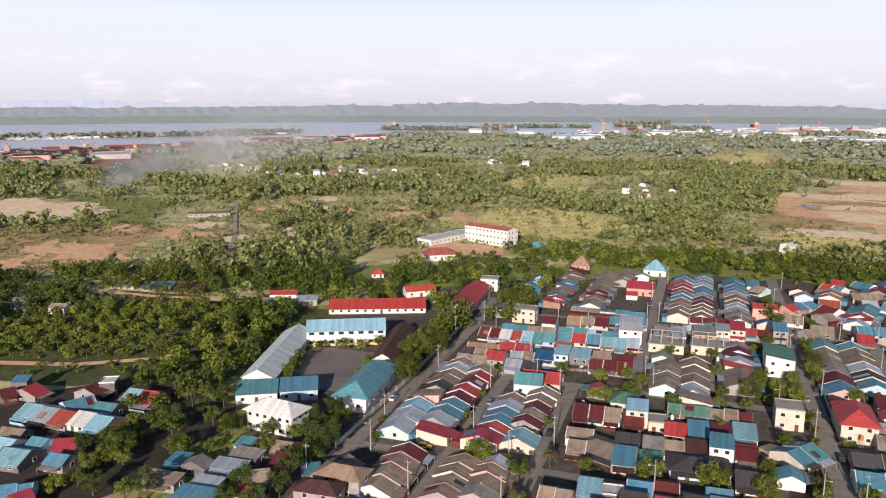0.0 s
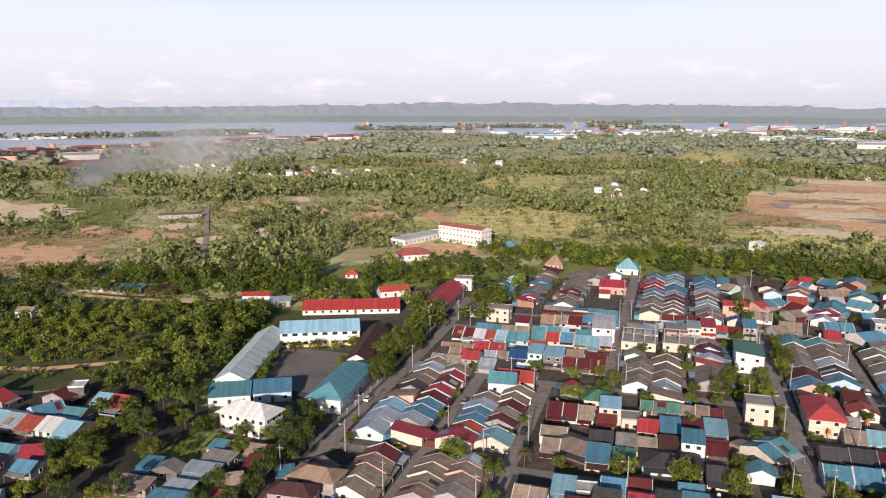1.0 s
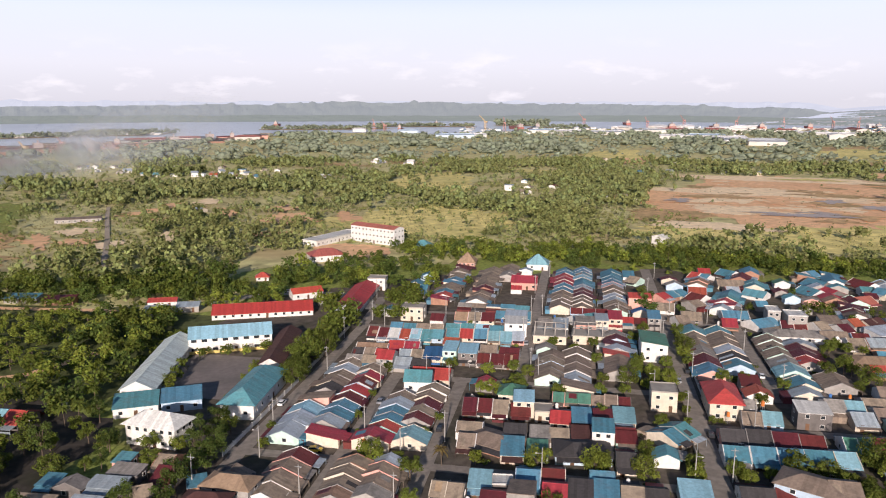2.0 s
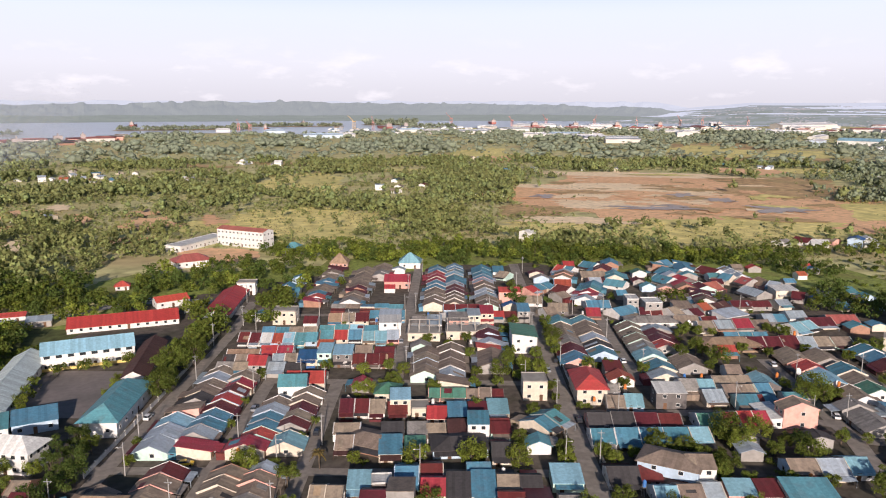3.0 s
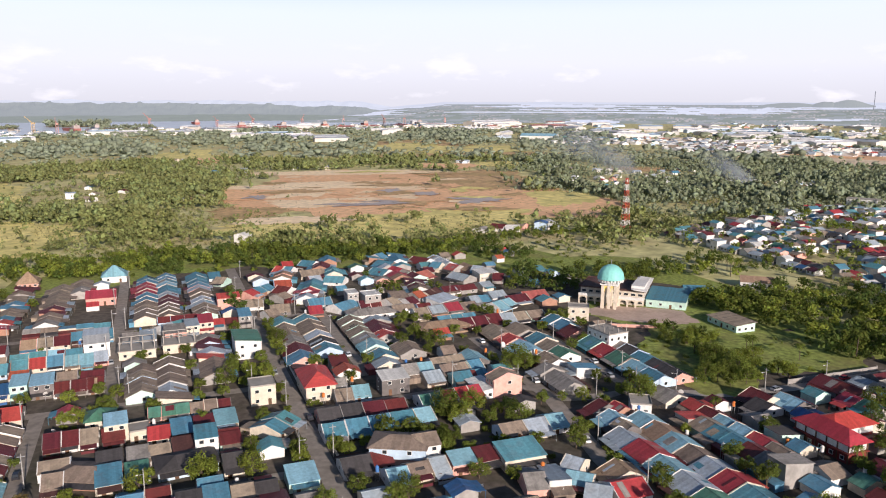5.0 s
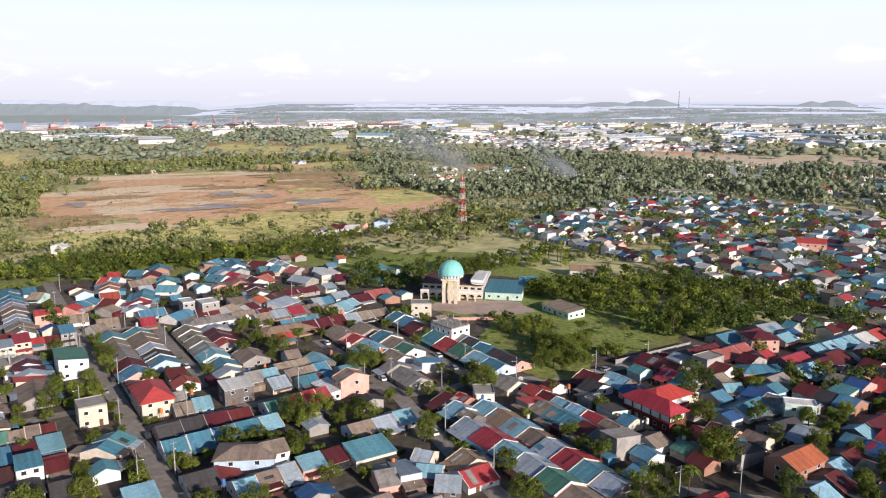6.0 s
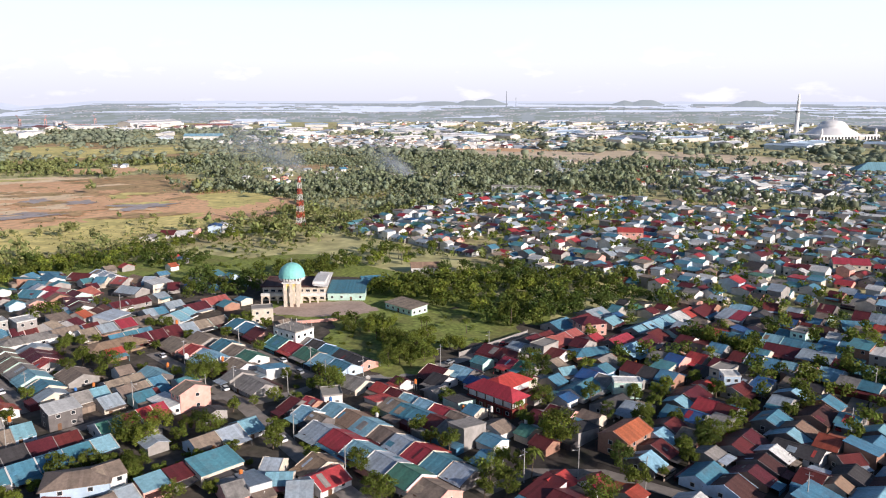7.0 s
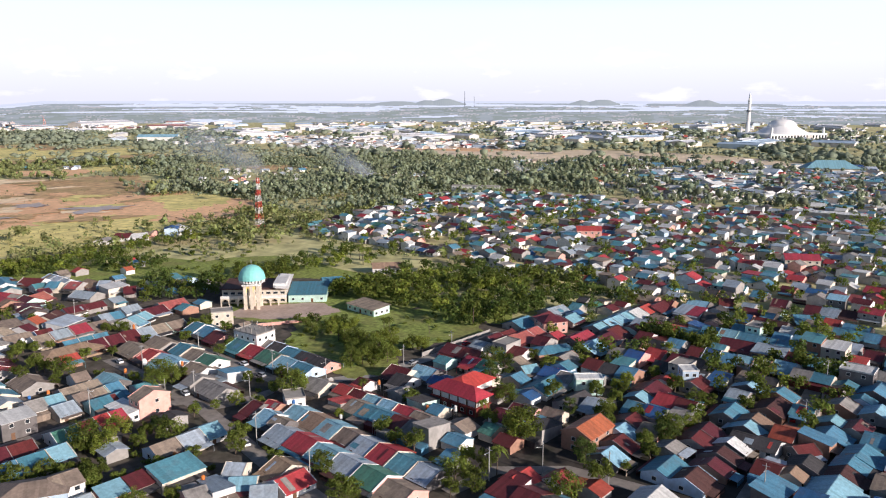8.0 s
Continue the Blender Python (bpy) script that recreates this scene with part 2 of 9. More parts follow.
LEAF = {
    "mid": mat("leaf_mid", (0.145, 0.18, 0.034), rough=0.75, vary=0.25, fine=0.25, coarse=0.06, grime=0.35, grime_col=(0.12, 0.125, 0.02), rand=0.25, island=0.40, trans=0.42, spec=0.15, hue=0.02),
    "dark": mat("leaf_dark", (0.088, 0.122, 0.028), rough=0.75, vary=0.25, fine=0.25, coarse=0.06, grime=0.35, grime_col=(0.075, 0.10, 0.02), rand=0.25, island=0.40, trans=0.42, spec=0.15, hue=0.02),
    "lime": mat("leaf_lime", (0.215, 0.25, 0.042), rough=0.75, vary=0.25, fine=0.25, coarse=0.06, grime=0.35, grime_col=(0.09, 0.13, 0.02), rand=0.2, island=0.40, trans=0.42, spec=0.15, hue=0.02),
    "dry": mat("leaf_dry", (0.17, 0.125, 0.045), rough=0.85, vary=0.25, fine=0.25, coarse=0.06, grime=0.3, rand=0.2, island=0.40, trans=0.2, spec=0.1, hue=0.02),
}
WOODS = mat("woodland_leaves", (0.225, 0.25, 0.092), rough=0.85, vary=0.4, fine=0.05, coarse=0.012, grime=0.65, grime_col=(0.29, 0.285, 0.11), island=0.38, trans=0.3, spec=0.1, hue=0.02)
# The next two leaf colours are paled and blued with the haze of distance.
HAZY_FARWOODS = mat("hazy_distant_leaves", (0.25, 0.29, 0.21), rough=0.95, vary=0.3, fine=0.2, coarse=0.005, grime=0.5, grime_col=(0.26, 0.27, 0.16), island=0.18, trans=0.25, spec=0.05, hue=0.015)
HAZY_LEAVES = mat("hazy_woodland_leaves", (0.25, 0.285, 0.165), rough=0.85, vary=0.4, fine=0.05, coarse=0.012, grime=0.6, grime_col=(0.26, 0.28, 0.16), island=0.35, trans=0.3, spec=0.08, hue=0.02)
# Crown cores, darker than their leaf sprays: inner shade put into the colour.
SHADE_CORES = mat("woodland_shade_cores", (0.14, 0.165, 0.068), rough=0.95, vary=0.5, fine=0.7, coarse=0.012, grime=0.5, grime_col=(0.20, 0.205, 0.085), island=0.4, spec=0.05, hue=0.02, bump=1.0)
# The same core shade, with distance haze mixed into the colour.
HAZY_SHADE_CORES = mat("hazy_woodland_shade_cores", (0.165, 0.195, 0.13), rough=0.95, vary=0.3, fine=0.6, coarse=0.01, grime=0.5, grime_col=(0.12, 0.135, 0.075), island=0.35, spec=0.05, hue=0.02, bump=1.0)
METAL = mat("galvanised_metal", (0.42, 0.43, 0.44), rough=0.45, metal=0.6)
POLE = mat("grey_pole", (0.36, 0.35, 0.33), rough=0.8)


# ---- mesh helpers ----
def mesh_ob(name, verts, faces, material, parent=None, label="", m=None):
    me = bpy.data.meshes.new(name)
    me.from_pydata(verts, [], faces)
    me.materials.append(material)
    me.update()
    ob = new(name, me)
    if parent is not None:
        ob.parent = parent
    if m is not None:
        ob.matrix_basis = m
    if label:
        ob["label"] = label
    return ob


def share(name, me, parent=None, m=None, label=""):
    ob = new(name, me)
    if parent is not None:
        ob.parent = parent
    if m is not None:
        ob.matrix_basis = m
    if label:
        ob["label"] = label
    return ob


def box(x0, x1, y0, y1, z0, z1, verts=None, faces=None):
    verts = [] if verts is None else verts
    faces = [] if faces is None else faces
    k = len(verts)
    verts += [(x0, y0, z0), (x1, y0, z0), (x1, y1, z0), (x0, y1, z0), (x0, y0, z1), (x1, y0, z1), (x1, y1, z1), (x0, y1, z1)]
    faces += [(k, k + 3, k + 2, k + 1), (k + 4, k + 5, k + 6, k + 7), (k, k + 1, k + 5, k + 4), (k + 1, k + 2, k + 6, k + 5), (k + 2, k + 3, k + 7, k + 6), (k + 3, k, k + 4, k + 7)]
    return verts, faces


def slab(quad, thick, verts, faces):
    """A sheet of some thickness on four corners (counter-clockwise from above)."""
    k = len(verts)
    verts += [tuple(p) for p in quad] + [(p[0], p[1], p[2] - thick) for p in quad]
    n = len(quad)
    faces.append(tuple(range(k, k + n)))
    faces.append(tuple(range(k + 2 * n - 1, k + n - 1, -1)))
    for i in range(n):
        j = (i + 1) % n
        faces.append((k + i, k + n + i, k + n + j, k + j))


def window_mesh(w, h, name="window_unit"):
    """A casement: a proud white frame round a dark pane set back in it. Faces -y."""
    me = bpy.data.meshes.new(name)
    t, x = 0.09, w / 2
    v = []
    for y, g in ((0.04, 0), (-0.07, 0), (-0.07, t), (0.0, t)):
        v += [(-x + g, y, g), (x - g, y, g), (x - g, y, h - g), (-x + g, y, h - g)]
    f = []
    for k in (0, 4, 8):
        f += [(k + i, k + (i + 1) % 4, k + 4 + (i + 1) % 4, k + 4 + i) for i in range(4)]
    f.append((12, 13, 14, 15))
    me.from_pydata(v, [], f)
    me.materials.append(GLASS)
    me.materials.append(WALL["white"])
    for i, p in enumerate(me.polygons):
        p.material_index = 0 if i == 12 else 1
    return me


def door_mesh(w, h):
    me = bpy.data.meshes.new("door_leaf")
    v, f = box(-w / 2, w / 2, -0.05, 0.04, 0, h)
    box(-w / 2 - 0.08, -w / 2, -0.08, 0.04, 0, h + 0.08, v, f)
    box(w / 2, w / 2 + 0.08, -0.08, 0.04, 0, h + 0.08, v, f)
    box(-w / 2, w / 2, -0.08, 0.04, h, h + 0.08, v, f)
    me.from_pydata(v, [], f)
    me.materials.append(DOOR)
    return me


WIN = window_mesh(1.3, 1.2)
WIN_TALL = window_mesh(1.0, 1.7)
WIN_WIDE = window_mesh(2.2, 1.3)
DOOR_ME = door_mesh(0.9, 2.05)
FOOT = []  # footprints: a, b, half sizes and turn


def gable_roof(w, d, h, rise, over, thick=0.12, end=0.25):
    """Two slopes with the ridge along x, from eaves at h."""
    v, f = [], []
    yo, zo = d / 2 + over, h - rise * over / (d / 2)
    x = w / 2 + end
    slab([(-x, -yo, zo), (x, -yo, zo), (x, 0, h + rise), (-x, 0, h + rise)], thick, v, f)
    slab([(-x, 0, h + rise), (x, 0, h + rise), (x, yo, zo), (-x, yo, zo)], thick, v, f)
    box(-x, x, -0.15, 0.15, h + rise - 0.03, h + rise + 0.06, v, f)
    return v, f


def hip_roof(w, d, h, rise, over, thick=0.15):
    x, y = w / 2 + over, d / 2 + over
    r = max(w / 2 - d / 2, 0.01)
    zo = h - rise * over / (d / 2)
    v = [(-x, -y, zo), (x, -y, zo), (x, y, zo), (-x, y, zo), (-r, 0, h + rise), (r, 0, h + rise),
         (-x, -y, zo - thick), (x, -y, zo - thick), (x, y, zo - thick), (-x, y, zo - thick)]
    f = [(0, 1, 5, 4), (1, 2, 5), (2, 3, 4, 5), (3, 0, 4), (0, 6, 7, 1), (1, 7, 8, 2), (2, 8, 9, 3), (3, 9, 6, 0), (6, 9, 8, 7)]
    return v, f


def shed_roof(w, d, h, rise, over, thick=0.12):
    v, f = [], []
    x, y = w / 2 + 0.25, d / 2 + over
    s = rise / d
    slab([(-x, -y, h - s * over), (x, -y, h - s * over), (x, y, h + rise + s * over), (-x, y, h + rise + s * over)], thick, v, f)
    return v, f


def flat_roof(w, d, h, over):
    v, f = box(-w / 2 - over, w / 2 + over, -d / 2 - over, d / 2 + over, h, h + 0.18)
    t = 0.14
    for x0, x1, y0, y1 in ((-w / 2 - over, w / 2 + over, -d / 2 - over, -d / 2 - over + t), (-w / 2 - over, w / 2 + over, d / 2 + over - t, d / 2 + over),
                           (-w / 2 - over, -w / 2 - over + t, -d / 2 - over, d / 2 + over), (w / 2 + over - t, w / 2 + over, -d / 2 - over, d / 2 + over)):
        box(x0, x1, y0, y1, h + 0.18, h + 0.5, v, f)
    return v, f


def wall_body(w, d, h, rise=0.0, kind="gable"):
    """Outer walls with gables that follow the roof."""
    v, f = box(-w / 2, w / 2, -d / 2, d / 2, 0, h)
    if kind == "gable" and rise:
        for x in (-w / 2, w / 2):
            s = 0.12 if x < 0 else -0.12
            k = len(v)
            v += [(x, -d / 2, h), (x, d / 2, h), (x, 0, h + rise - 0.1), (x + s, -d / 2, h), (x + s, d / 2, h), (x + s, 0, h + rise - 0.1)]
            f += [(k, k + 1, k + 2) if x > 0 else (k, k + 2, k + 1), (k + 3, k + 5, k + 4) if x > 0 else (k + 3, k + 4, k + 5),
                  (k, k + 2, k + 5, k + 3), (k + 1, k + 4, k + 5, k + 2)]
    if kind == "shed" and rise:
        k = len(v)
        x, y = w / 2, d / 2
        v += [(-x, -y, h), (-x, y, h), (-x, y, h + rise - 0.1), (x, -y, h), (x, y, h), (x, y, h + rise - 0.1)]
        f += [(k, k + 2, k + 1), (k + 3, k + 4, k + 5), (k + 1, k + 2, k + 5, k + 4)]
    return v, f


def facade(parent, w, d, h, floors, n, side="front", me=None, door=True, sill=0.95):
    """Rows of windows on one side of a block, and a door on the ground floor."""
    me = me or WIN
    fh = h / floors
    for k in range(floors):
        for i in range(n):
            x = -w / 2 + (i + 0.5) * w / n
            z = k * fh + sill * fh / 3.0
            if side == "front":
                m = pose(x, -d / 2 - 0.03, z)
            elif side == "back":
                m = pose(x, d / 2 + 0.03, z, 0, 0, 180)
            elif side == "right":
                m = pose(w / 2 + 0.03, x * d / w, z, 0, 0, 90)
            else:
                m = pose(-w / 2 - 0.03, x * d / w, z, 0, 0, -90)
            if door and k == 0 and i == n // 2 and side == "front":
                m.translation.z = 0.02
                share("door", DOOR_ME, parent, m)
            else:
                share("window", me, parent, m)


def building(name, label, category, a, b, turn, w, d, h, roof="gable", rise=2.0, over=0.6, wall="white", color="b", floors=1,
             front=0, back=0, left=0, right=0, group="", me=None, z=0.0, door=True):
    """A free-standing house: walls, roof, doors and windows."""
    ob = tagged(new(name), label, category, group)
    ob.matrix_world = put(a, b, z, turn)
    FOOT.append((a, b, w / 2 + 1, d / 2 + 1, turn))
    v, f = wall_body(w, d, h, rise if roof in ("gable", "shed") else 0, roof)
    mesh_ob("wall", v, f, WALL[wall], ob)
    if roof == "gable":
        v, f = gable_roof(w, d, h, rise, over)
    elif roof == "hip":
        v, f = hip_roof(w, d, h, rise, over)
    elif roof == "shed":
        v, f = shed_roof(w, d, h, rise, over)
    else:
        v, f = flat_roof(w, d, h, over)
    mesh_ob("roof", v, f, ROOF[color] if roof != "flat" or color == "W" else CONCRETE, ob)
    for side, n in (("front", front), ("back", back), ("left", left), ("right", right)):
        if n:
            facade(ob, w, d, h, floors, n, side, me, door)
    return ob


ROADS = []


def clear_of_houses(a, b, r):
    for fa, fb, hw, hd, turn in FOOT:
        da, db = a - fa, b - fb
        if abs(da) > 40 or abs(db) > 40:
            continue
        c, s = math.cos(radians(turn)), math.sin(radians(turn))
        u, w = da * c + db * s, -da * s + db * c
        if abs(u) < hw + r and abs(w) < hd + r:
            return False
    return True


def clear_of_roads(a, b, r):
    for points, width in ROADS:
        for (pa, pb), (qa, qb) in zip(points, points[1:]):
            l2 = (qa - pa) ** 2 + (qb - pb) ** 2
            t = max(0, min(1, ((a - pa) * (qa - pa) + (b - pb) * (qb - pb)) / l2))
            if math.hypot(a - pa - t * (qa - pa), b - pb - t * (qb - pb)) < width / 2 + r:
                return False
    return True


# ---- terrace houses ----
def terrace_house(rng, a, b, turn, w, d, color, group, plain=False, lift=0.0, name="terrace_house", pitch=0.0):
    """One house of a row: ridge along the row, a sheet awning over the front yard, a lean-to behind."""
    wall = rng.choices(("white", "cream", "grey", "mint", "pink", "yellow", "blue", "brick"), (30, 17, 32, 5, 6, 0, 5, 5))[0]
    h = 2.55 + rng.random() * (0.12 if pitch else 0.35) + lift
    d = d * (1.0 + 0.05 * rng.random())
    tall = name != "small_house" and rng.random() < 0.03
    if tall:
        h += 2.7
    rise = d * (pitch + 0.015 * rng.random() if pitch else 0.15 + 0.08 * rng.random())
    kind = "gable"
    p = rng.random()
    if tall and p < 0.5:
        kind = "flat"
    elif p > 0.86:
        kind = "shed"
        rise *= 0.8
    label = f"small {WALL_WORD[wall]} terrace house under a {ROOF_WORD[color]} roof"
    if tall:
        label = f"two-storey {WALL_WORD[wall]} terrace house with {ROOF_WORD[color]} roofing"
    ob = tagged(new("two_storey_house" if tall else name), label, "house", group)
    ob.matrix_world = put(a, b, 0, turn)
    FOOT.append((a, b, w / 2, d / 2 + 0.5, turn))
    v, f = wall_body(w - 0.1, d, h, rise if kind != "flat" else 0, kind)
    mesh_ob("wall", v, f, WALL[wall], ob)
    if kind == "flat":
        v, f = flat_roof(w - 0.1, d, h, 0.1)
        mesh_ob("roof", v, f, CONCRETE, ob)
    else:
        v, f = gable_roof(w, d, h, rise, 0.6, 0.1, 0.02) if kind == "gable" else shed_roof(w - 0.5, d, h, rise, 0.6)
        roof = mesh_ob("roof", v, f, ROOF[color], ob)
        if kind == "gable" and not plain and rng.random() < 0.6:  # a mended stretch of newer or rustier sheets
            sy = rng.choice((-1, 1))
            x0 = rng.uniform(-w / 2 + 0.2, w / 2 - 2.4)
            x1 = min(w / 2, x0 + rng.choice((0.85, 1.7, 2.5)))
            s0, s1 = sorted((rng.uniform(0.02, 0.5), rng.uniform(0.55, 1.0)))
            q = [(x, sy * d / 2 * t, h + rise * (1 - t) + 0.05) for x, t in ((x0, s1), (x1, s1), (x1, s0), (x0, s0))]
            v, f = [], []
            slab(q if sy < 0 else q[::-1], 0.04, v, f)
            mesh_ob("roof_patch", v, f, ROOF[rng.choice("wngkRbrw")], ob)
    if not plain:
        share("door", DOOR_ME, ob, pose(-w * 0.22, -d / 2 - 0.03, 0.02))
        share("window", WIN, ob, pose(w * 0.2, -d / 2 - 0.03, 0.9))
    if tall:
        share("window", WIN, ob, pose(w * 0.2, -d / 2 - 0.03, h - 1.9))
        share("window", WIN, ob, pose(-w * 0.2, -d / 2 - 0.03, h - 1.9))
    if rng.random() < (0.5 if name == "small_house" else 0.85):  # awning on thin posts over the front yard
        dep = 2.0 + rng.random() * 1.3
        v, f = [], []
        z0 = 2.3 + rng.random() * 0.3
        x = w / 2 * (0.7 + 0.28 * rng.random())
        slab([(-x, -d / 2 - dep, z0), (x, -d / 2 - dep, z0), (x, -d / 2 - 0.05, z0 + 0.35), (-x, -d / 2 - 0.05, z0 + 0.35)], 0.07, v, f)
        for px in (-x + 0.1, x - 0.15):
            box(px, px + 0.08, -d / 2 - dep + 0.1, -d / 2 - dep + 0.18, 0, z0 - 0.05, v, f)
        c = color if rng.random() < 0.4 else rng.choice("bbtwwnrRkgb")
        mesh_ob("awning", v, f, ROOF[c], ob)
    if name != "small_house" and rng.random() < 0.8:  # lean-to kitchen behind
        dep = 1.8 + rng.random() * 1.6
        v, f = box(-w / 2 + 0.1, w / 2 - 0.2, d / 2 + 0.02, d / 2 + dep, 0, 2.1)
        slab([(-w / 2, d / 2 + 0.02, 2.55), (w / 2 - 0.1, d / 2 + 0.02, 2.55), (w / 2 - 0.1, d / 2 + dep + 0.3, 2.15), (-w / 2, d / 2 + dep + 0.3, 2.15)], 0.06, v, f)
        mesh_ob("lean_to", v, f, ROOF[rng.choice("nnkgwbR")], ob)
    return ob


def terrace(a0, b0, a1, b1, depth, colors, unit=6.2, flip=None):
    """A row of houses from one end of its ridge line to the other, one letter of roof colour for each house."""
    rng = random.Random(int(a0 * 7 + b0 * 13 + a1 * 3))
    length = math.hypot(a1 - a0, b1 - b0)
    n = max(1, round(length / unit))
    turn = math.degrees(math.atan2(b1 - b0, a1 - a0))
    flip = (rng.random() < 0.5) if flip is None else flip
    base = rng.random() * 0.3
    pitch = rng.uniform(0.155, 0.215)
    for i in range(n):
        t = (i + 0.5) / n
        color = colors[min(len(colors) - 1, int(t * len(colors)))]
        side = rng.uniform(-0.35, 0.35)
        ang = math.radians(turn + 90)
        a, b = a0 + (a1 - a0) * t + math.cos(ang) * side, b0 + (b1 - b0) * t + math.sin(ang) * side
        if not clear_of_houses(a, b, 2.2):
            continue
        far = math.hypot(a - 30, b) > 240
        terrace_house(rng, a, b, turn + (180 if flip else 0), length / n, depth, color, "terrace houses of the town", far, base + rng.choice((0, 0, 0, 0.08, 0.2, 0.4)), "terrace_house" if a < 37 else "row_house" if a < 125 else "town_house", pitch)

FRONTS = []


def row_house(rng, a, b, turn, w, d, color, kind, top, eave, end0, end1):
    """One house read off its ridge: eaves in front on the -y side, gables that may stand proud of the sheets."""
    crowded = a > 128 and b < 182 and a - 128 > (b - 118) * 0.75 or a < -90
    # The darker wall mix stands in for shade in the east quarter and hamlet.
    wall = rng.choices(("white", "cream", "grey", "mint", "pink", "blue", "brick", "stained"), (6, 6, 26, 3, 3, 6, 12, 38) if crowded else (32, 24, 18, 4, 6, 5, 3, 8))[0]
    tall = eave > 4.6
    rise = max(0.35, top - eave)
    h = eave + rng.uniform(-0.05, 0.12)
    label = f"{'two-storey' if tall else 'small'} {WALL_WORD[wall]} {'house' if tall else 'row house'} under a {ROOF_WORD[color]} roof"
    ob = tagged(new("two_storey_house" if tall else "row_house" if a < 62 else "bungalow"), label, "house", "row houses of the town")
    ob.matrix_world = put(a, b, 0, turn)
    FOOT.append((a, b, w / 2, d / 2 + 0.4, turn))
    v, f = wall_body(w - 0.1, d, h, rise if kind in ("gable", "shed") else 0, kind)
    over = 0.55
    proud = kind == "gable" and rng.random() < 0.6
    if proud:  # gable walls rise a hand's width above the sheets
        yo, zo = d / 2 + over * 0.7, h - rise * over * 0.7 / (d / 2)
        for x0 in (-w / 2, w / 2 - 0.2):
            k = len(v)
            for x in (x0, x0 + 0.2):
                v += [(x, -d / 2, h - 0.3), (x, -yo, zo + 0.15), (x, 0, h + rise + 0.15), (x, yo, zo + 0.15), (x, d / 2, h - 0.3)]
            f += [(k + 4, k + 3, k + 2, k + 1, k), (k + 5, k + 6, k + 7, k + 8, k + 9)] + [(k + i, k + (i + 1) % 5, k + 5 + (i + 1) % 5, k + 5 + i) for i in range(5)]
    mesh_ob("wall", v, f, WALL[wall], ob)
    if kind == "gable":
        v, f = gable_roof(w, d, h, rise, over, 0.1, -0.15 if proud else 0.05)
    elif kind == "hip":
        v, f = hip_roof(w, d, h, rise, over)
    elif kind == "shed":
        v, f = shed_roof(w - 0.4, d, h, rise, over)
    else:
        v, f = flat_roof(w - 0.1, d, h, 0.15)
    mesh_ob("roof", v, f, CONCRETE if kind == "flat" and color != "W" else ROOF[color], ob)
    if kind == "gable" and rng.random() < 0.45:  # a mended stretch of newer or rustier sheets
        sy = rng.choice((-1, 1))
        x0 = rng.uniform(-w / 2 + 0.3, w / 2 - 2.2)
        x1 = min(w / 2 - 0.3, x0 + rng.choice((0.85, 1.7, 2.5)))
        s0, s1 = sorted((rng.uniform(0.02, 0.5), rng.uniform(0.55, 1.0)))
        quad = [(x, sy * d / 2 * t, h + rise * (1 - t) + 0.05) for x, t in ((x0, s1), (x1, s1), (x1, s0), (x0, s0))]
        v, f = [], []
        slab(quad if sy < 0 else quad[::-1], 0.04, v, f)
        mesh_ob("roof_patch", v, f, ROOF[rng.choice("wngkRbnc" + color * 4)], ob)
    far = math.hypot(a - 30, b) > 300
    for z in ((0.9,) if not tall else (0.9, h - 1.9)):
        share("window", WIN, ob, pose(w * 0.22, -d / 2 - 0.03, z))
        if z > 2:
            share("window", WIN, ob, pose(-w * 0.22, -d / 2 - 0.03, z))
        elif not far:
            share("door", DOOR_ME, ob, pose(-w * 0.2, -d / 2 - 0.03, 0.02))
        if end0 and not far:
            share("window", WIN, ob, pose(-w / 2 - 0.01, 0.6, z, 0, 0, -90))
        if end1 and not far:
            share("window", WIN, ob, pose(w / 2 + 0.01, 0.6, z, 0, 0, 90))
    FRONTS.append((ob, a, b, turn, w, d, h, color, kind))
    return ob


def front_of(a, b, turn, reach):
    """The point so far out in front of a house."""
    return a + reach * math.sin(radians(turn)), b - reach * math.cos(radians(turn))


def awnings():
    """Sheet awnings on thin posts before and behind the row houses, wherever the ground is free."""
    rng = random.Random(88)
    for ob, a, b, turn, w, d, h, color, kind in FRONTS:
        for side in (1, -1):
            if rng.random() > (0.92 if side > 0 else 0.55) or kind == "flat" or kind == "shed" and side < 0:
                continue
            dep = rng.uniform(2.0, 3.1) if side > 0 else rng.uniform(1.3, 2.4)
            while dep > 1.0 and not (clear_of_houses(*front_of(a, b, turn, side * (d / 2 + dep)), 0.1) and clear_of_roads(*front_of(a, b, turn, side * (d / 2 + dep)), 0.1)):
                dep -= 0.4
            if dep < 1.0:
                continue
            top = max(1.9, min(h, 2.75) - 0.34)
            low = top - rng.uniform(0.15, 0.4)
            x0, x1 = -w / 2 * rng.uniform(0.8, 0.99), w / 2 * rng.uniform(0.8, 0.99)
            v, f = [], []
            slab([(x0, -d / 2 - dep, low), (x1, -d / 2 - dep, low), (x1, -d / 2 - 0.05, top), (x0, -d / 2 - 0.05, top)], 0.06, v, f)
            for px in (x0 + 0.1, x1 - 0.18):
                box(px, px + 0.08, -d / 2 - dep + 0.1, -d / 2 - dep + 0.18, 0, low, v, f)
            if rng.random() < 0.4:  # a low yard wall between the posts
                box(x0 + 0.2, x1 - 0.2, -d / 2 - dep + 0.1, -d / 2 - dep + 0.2, 0, 0.9, v, f)
            mesh_ob("awning" if side > 0 else "lean_to", v, f, ROOF[color if rng.random() < 0.3 else rng.choice("bnwwnRkgnkRuuk")], ob, m=None if side > 0 else pose(0, 0, 0, 0, 0, 180))


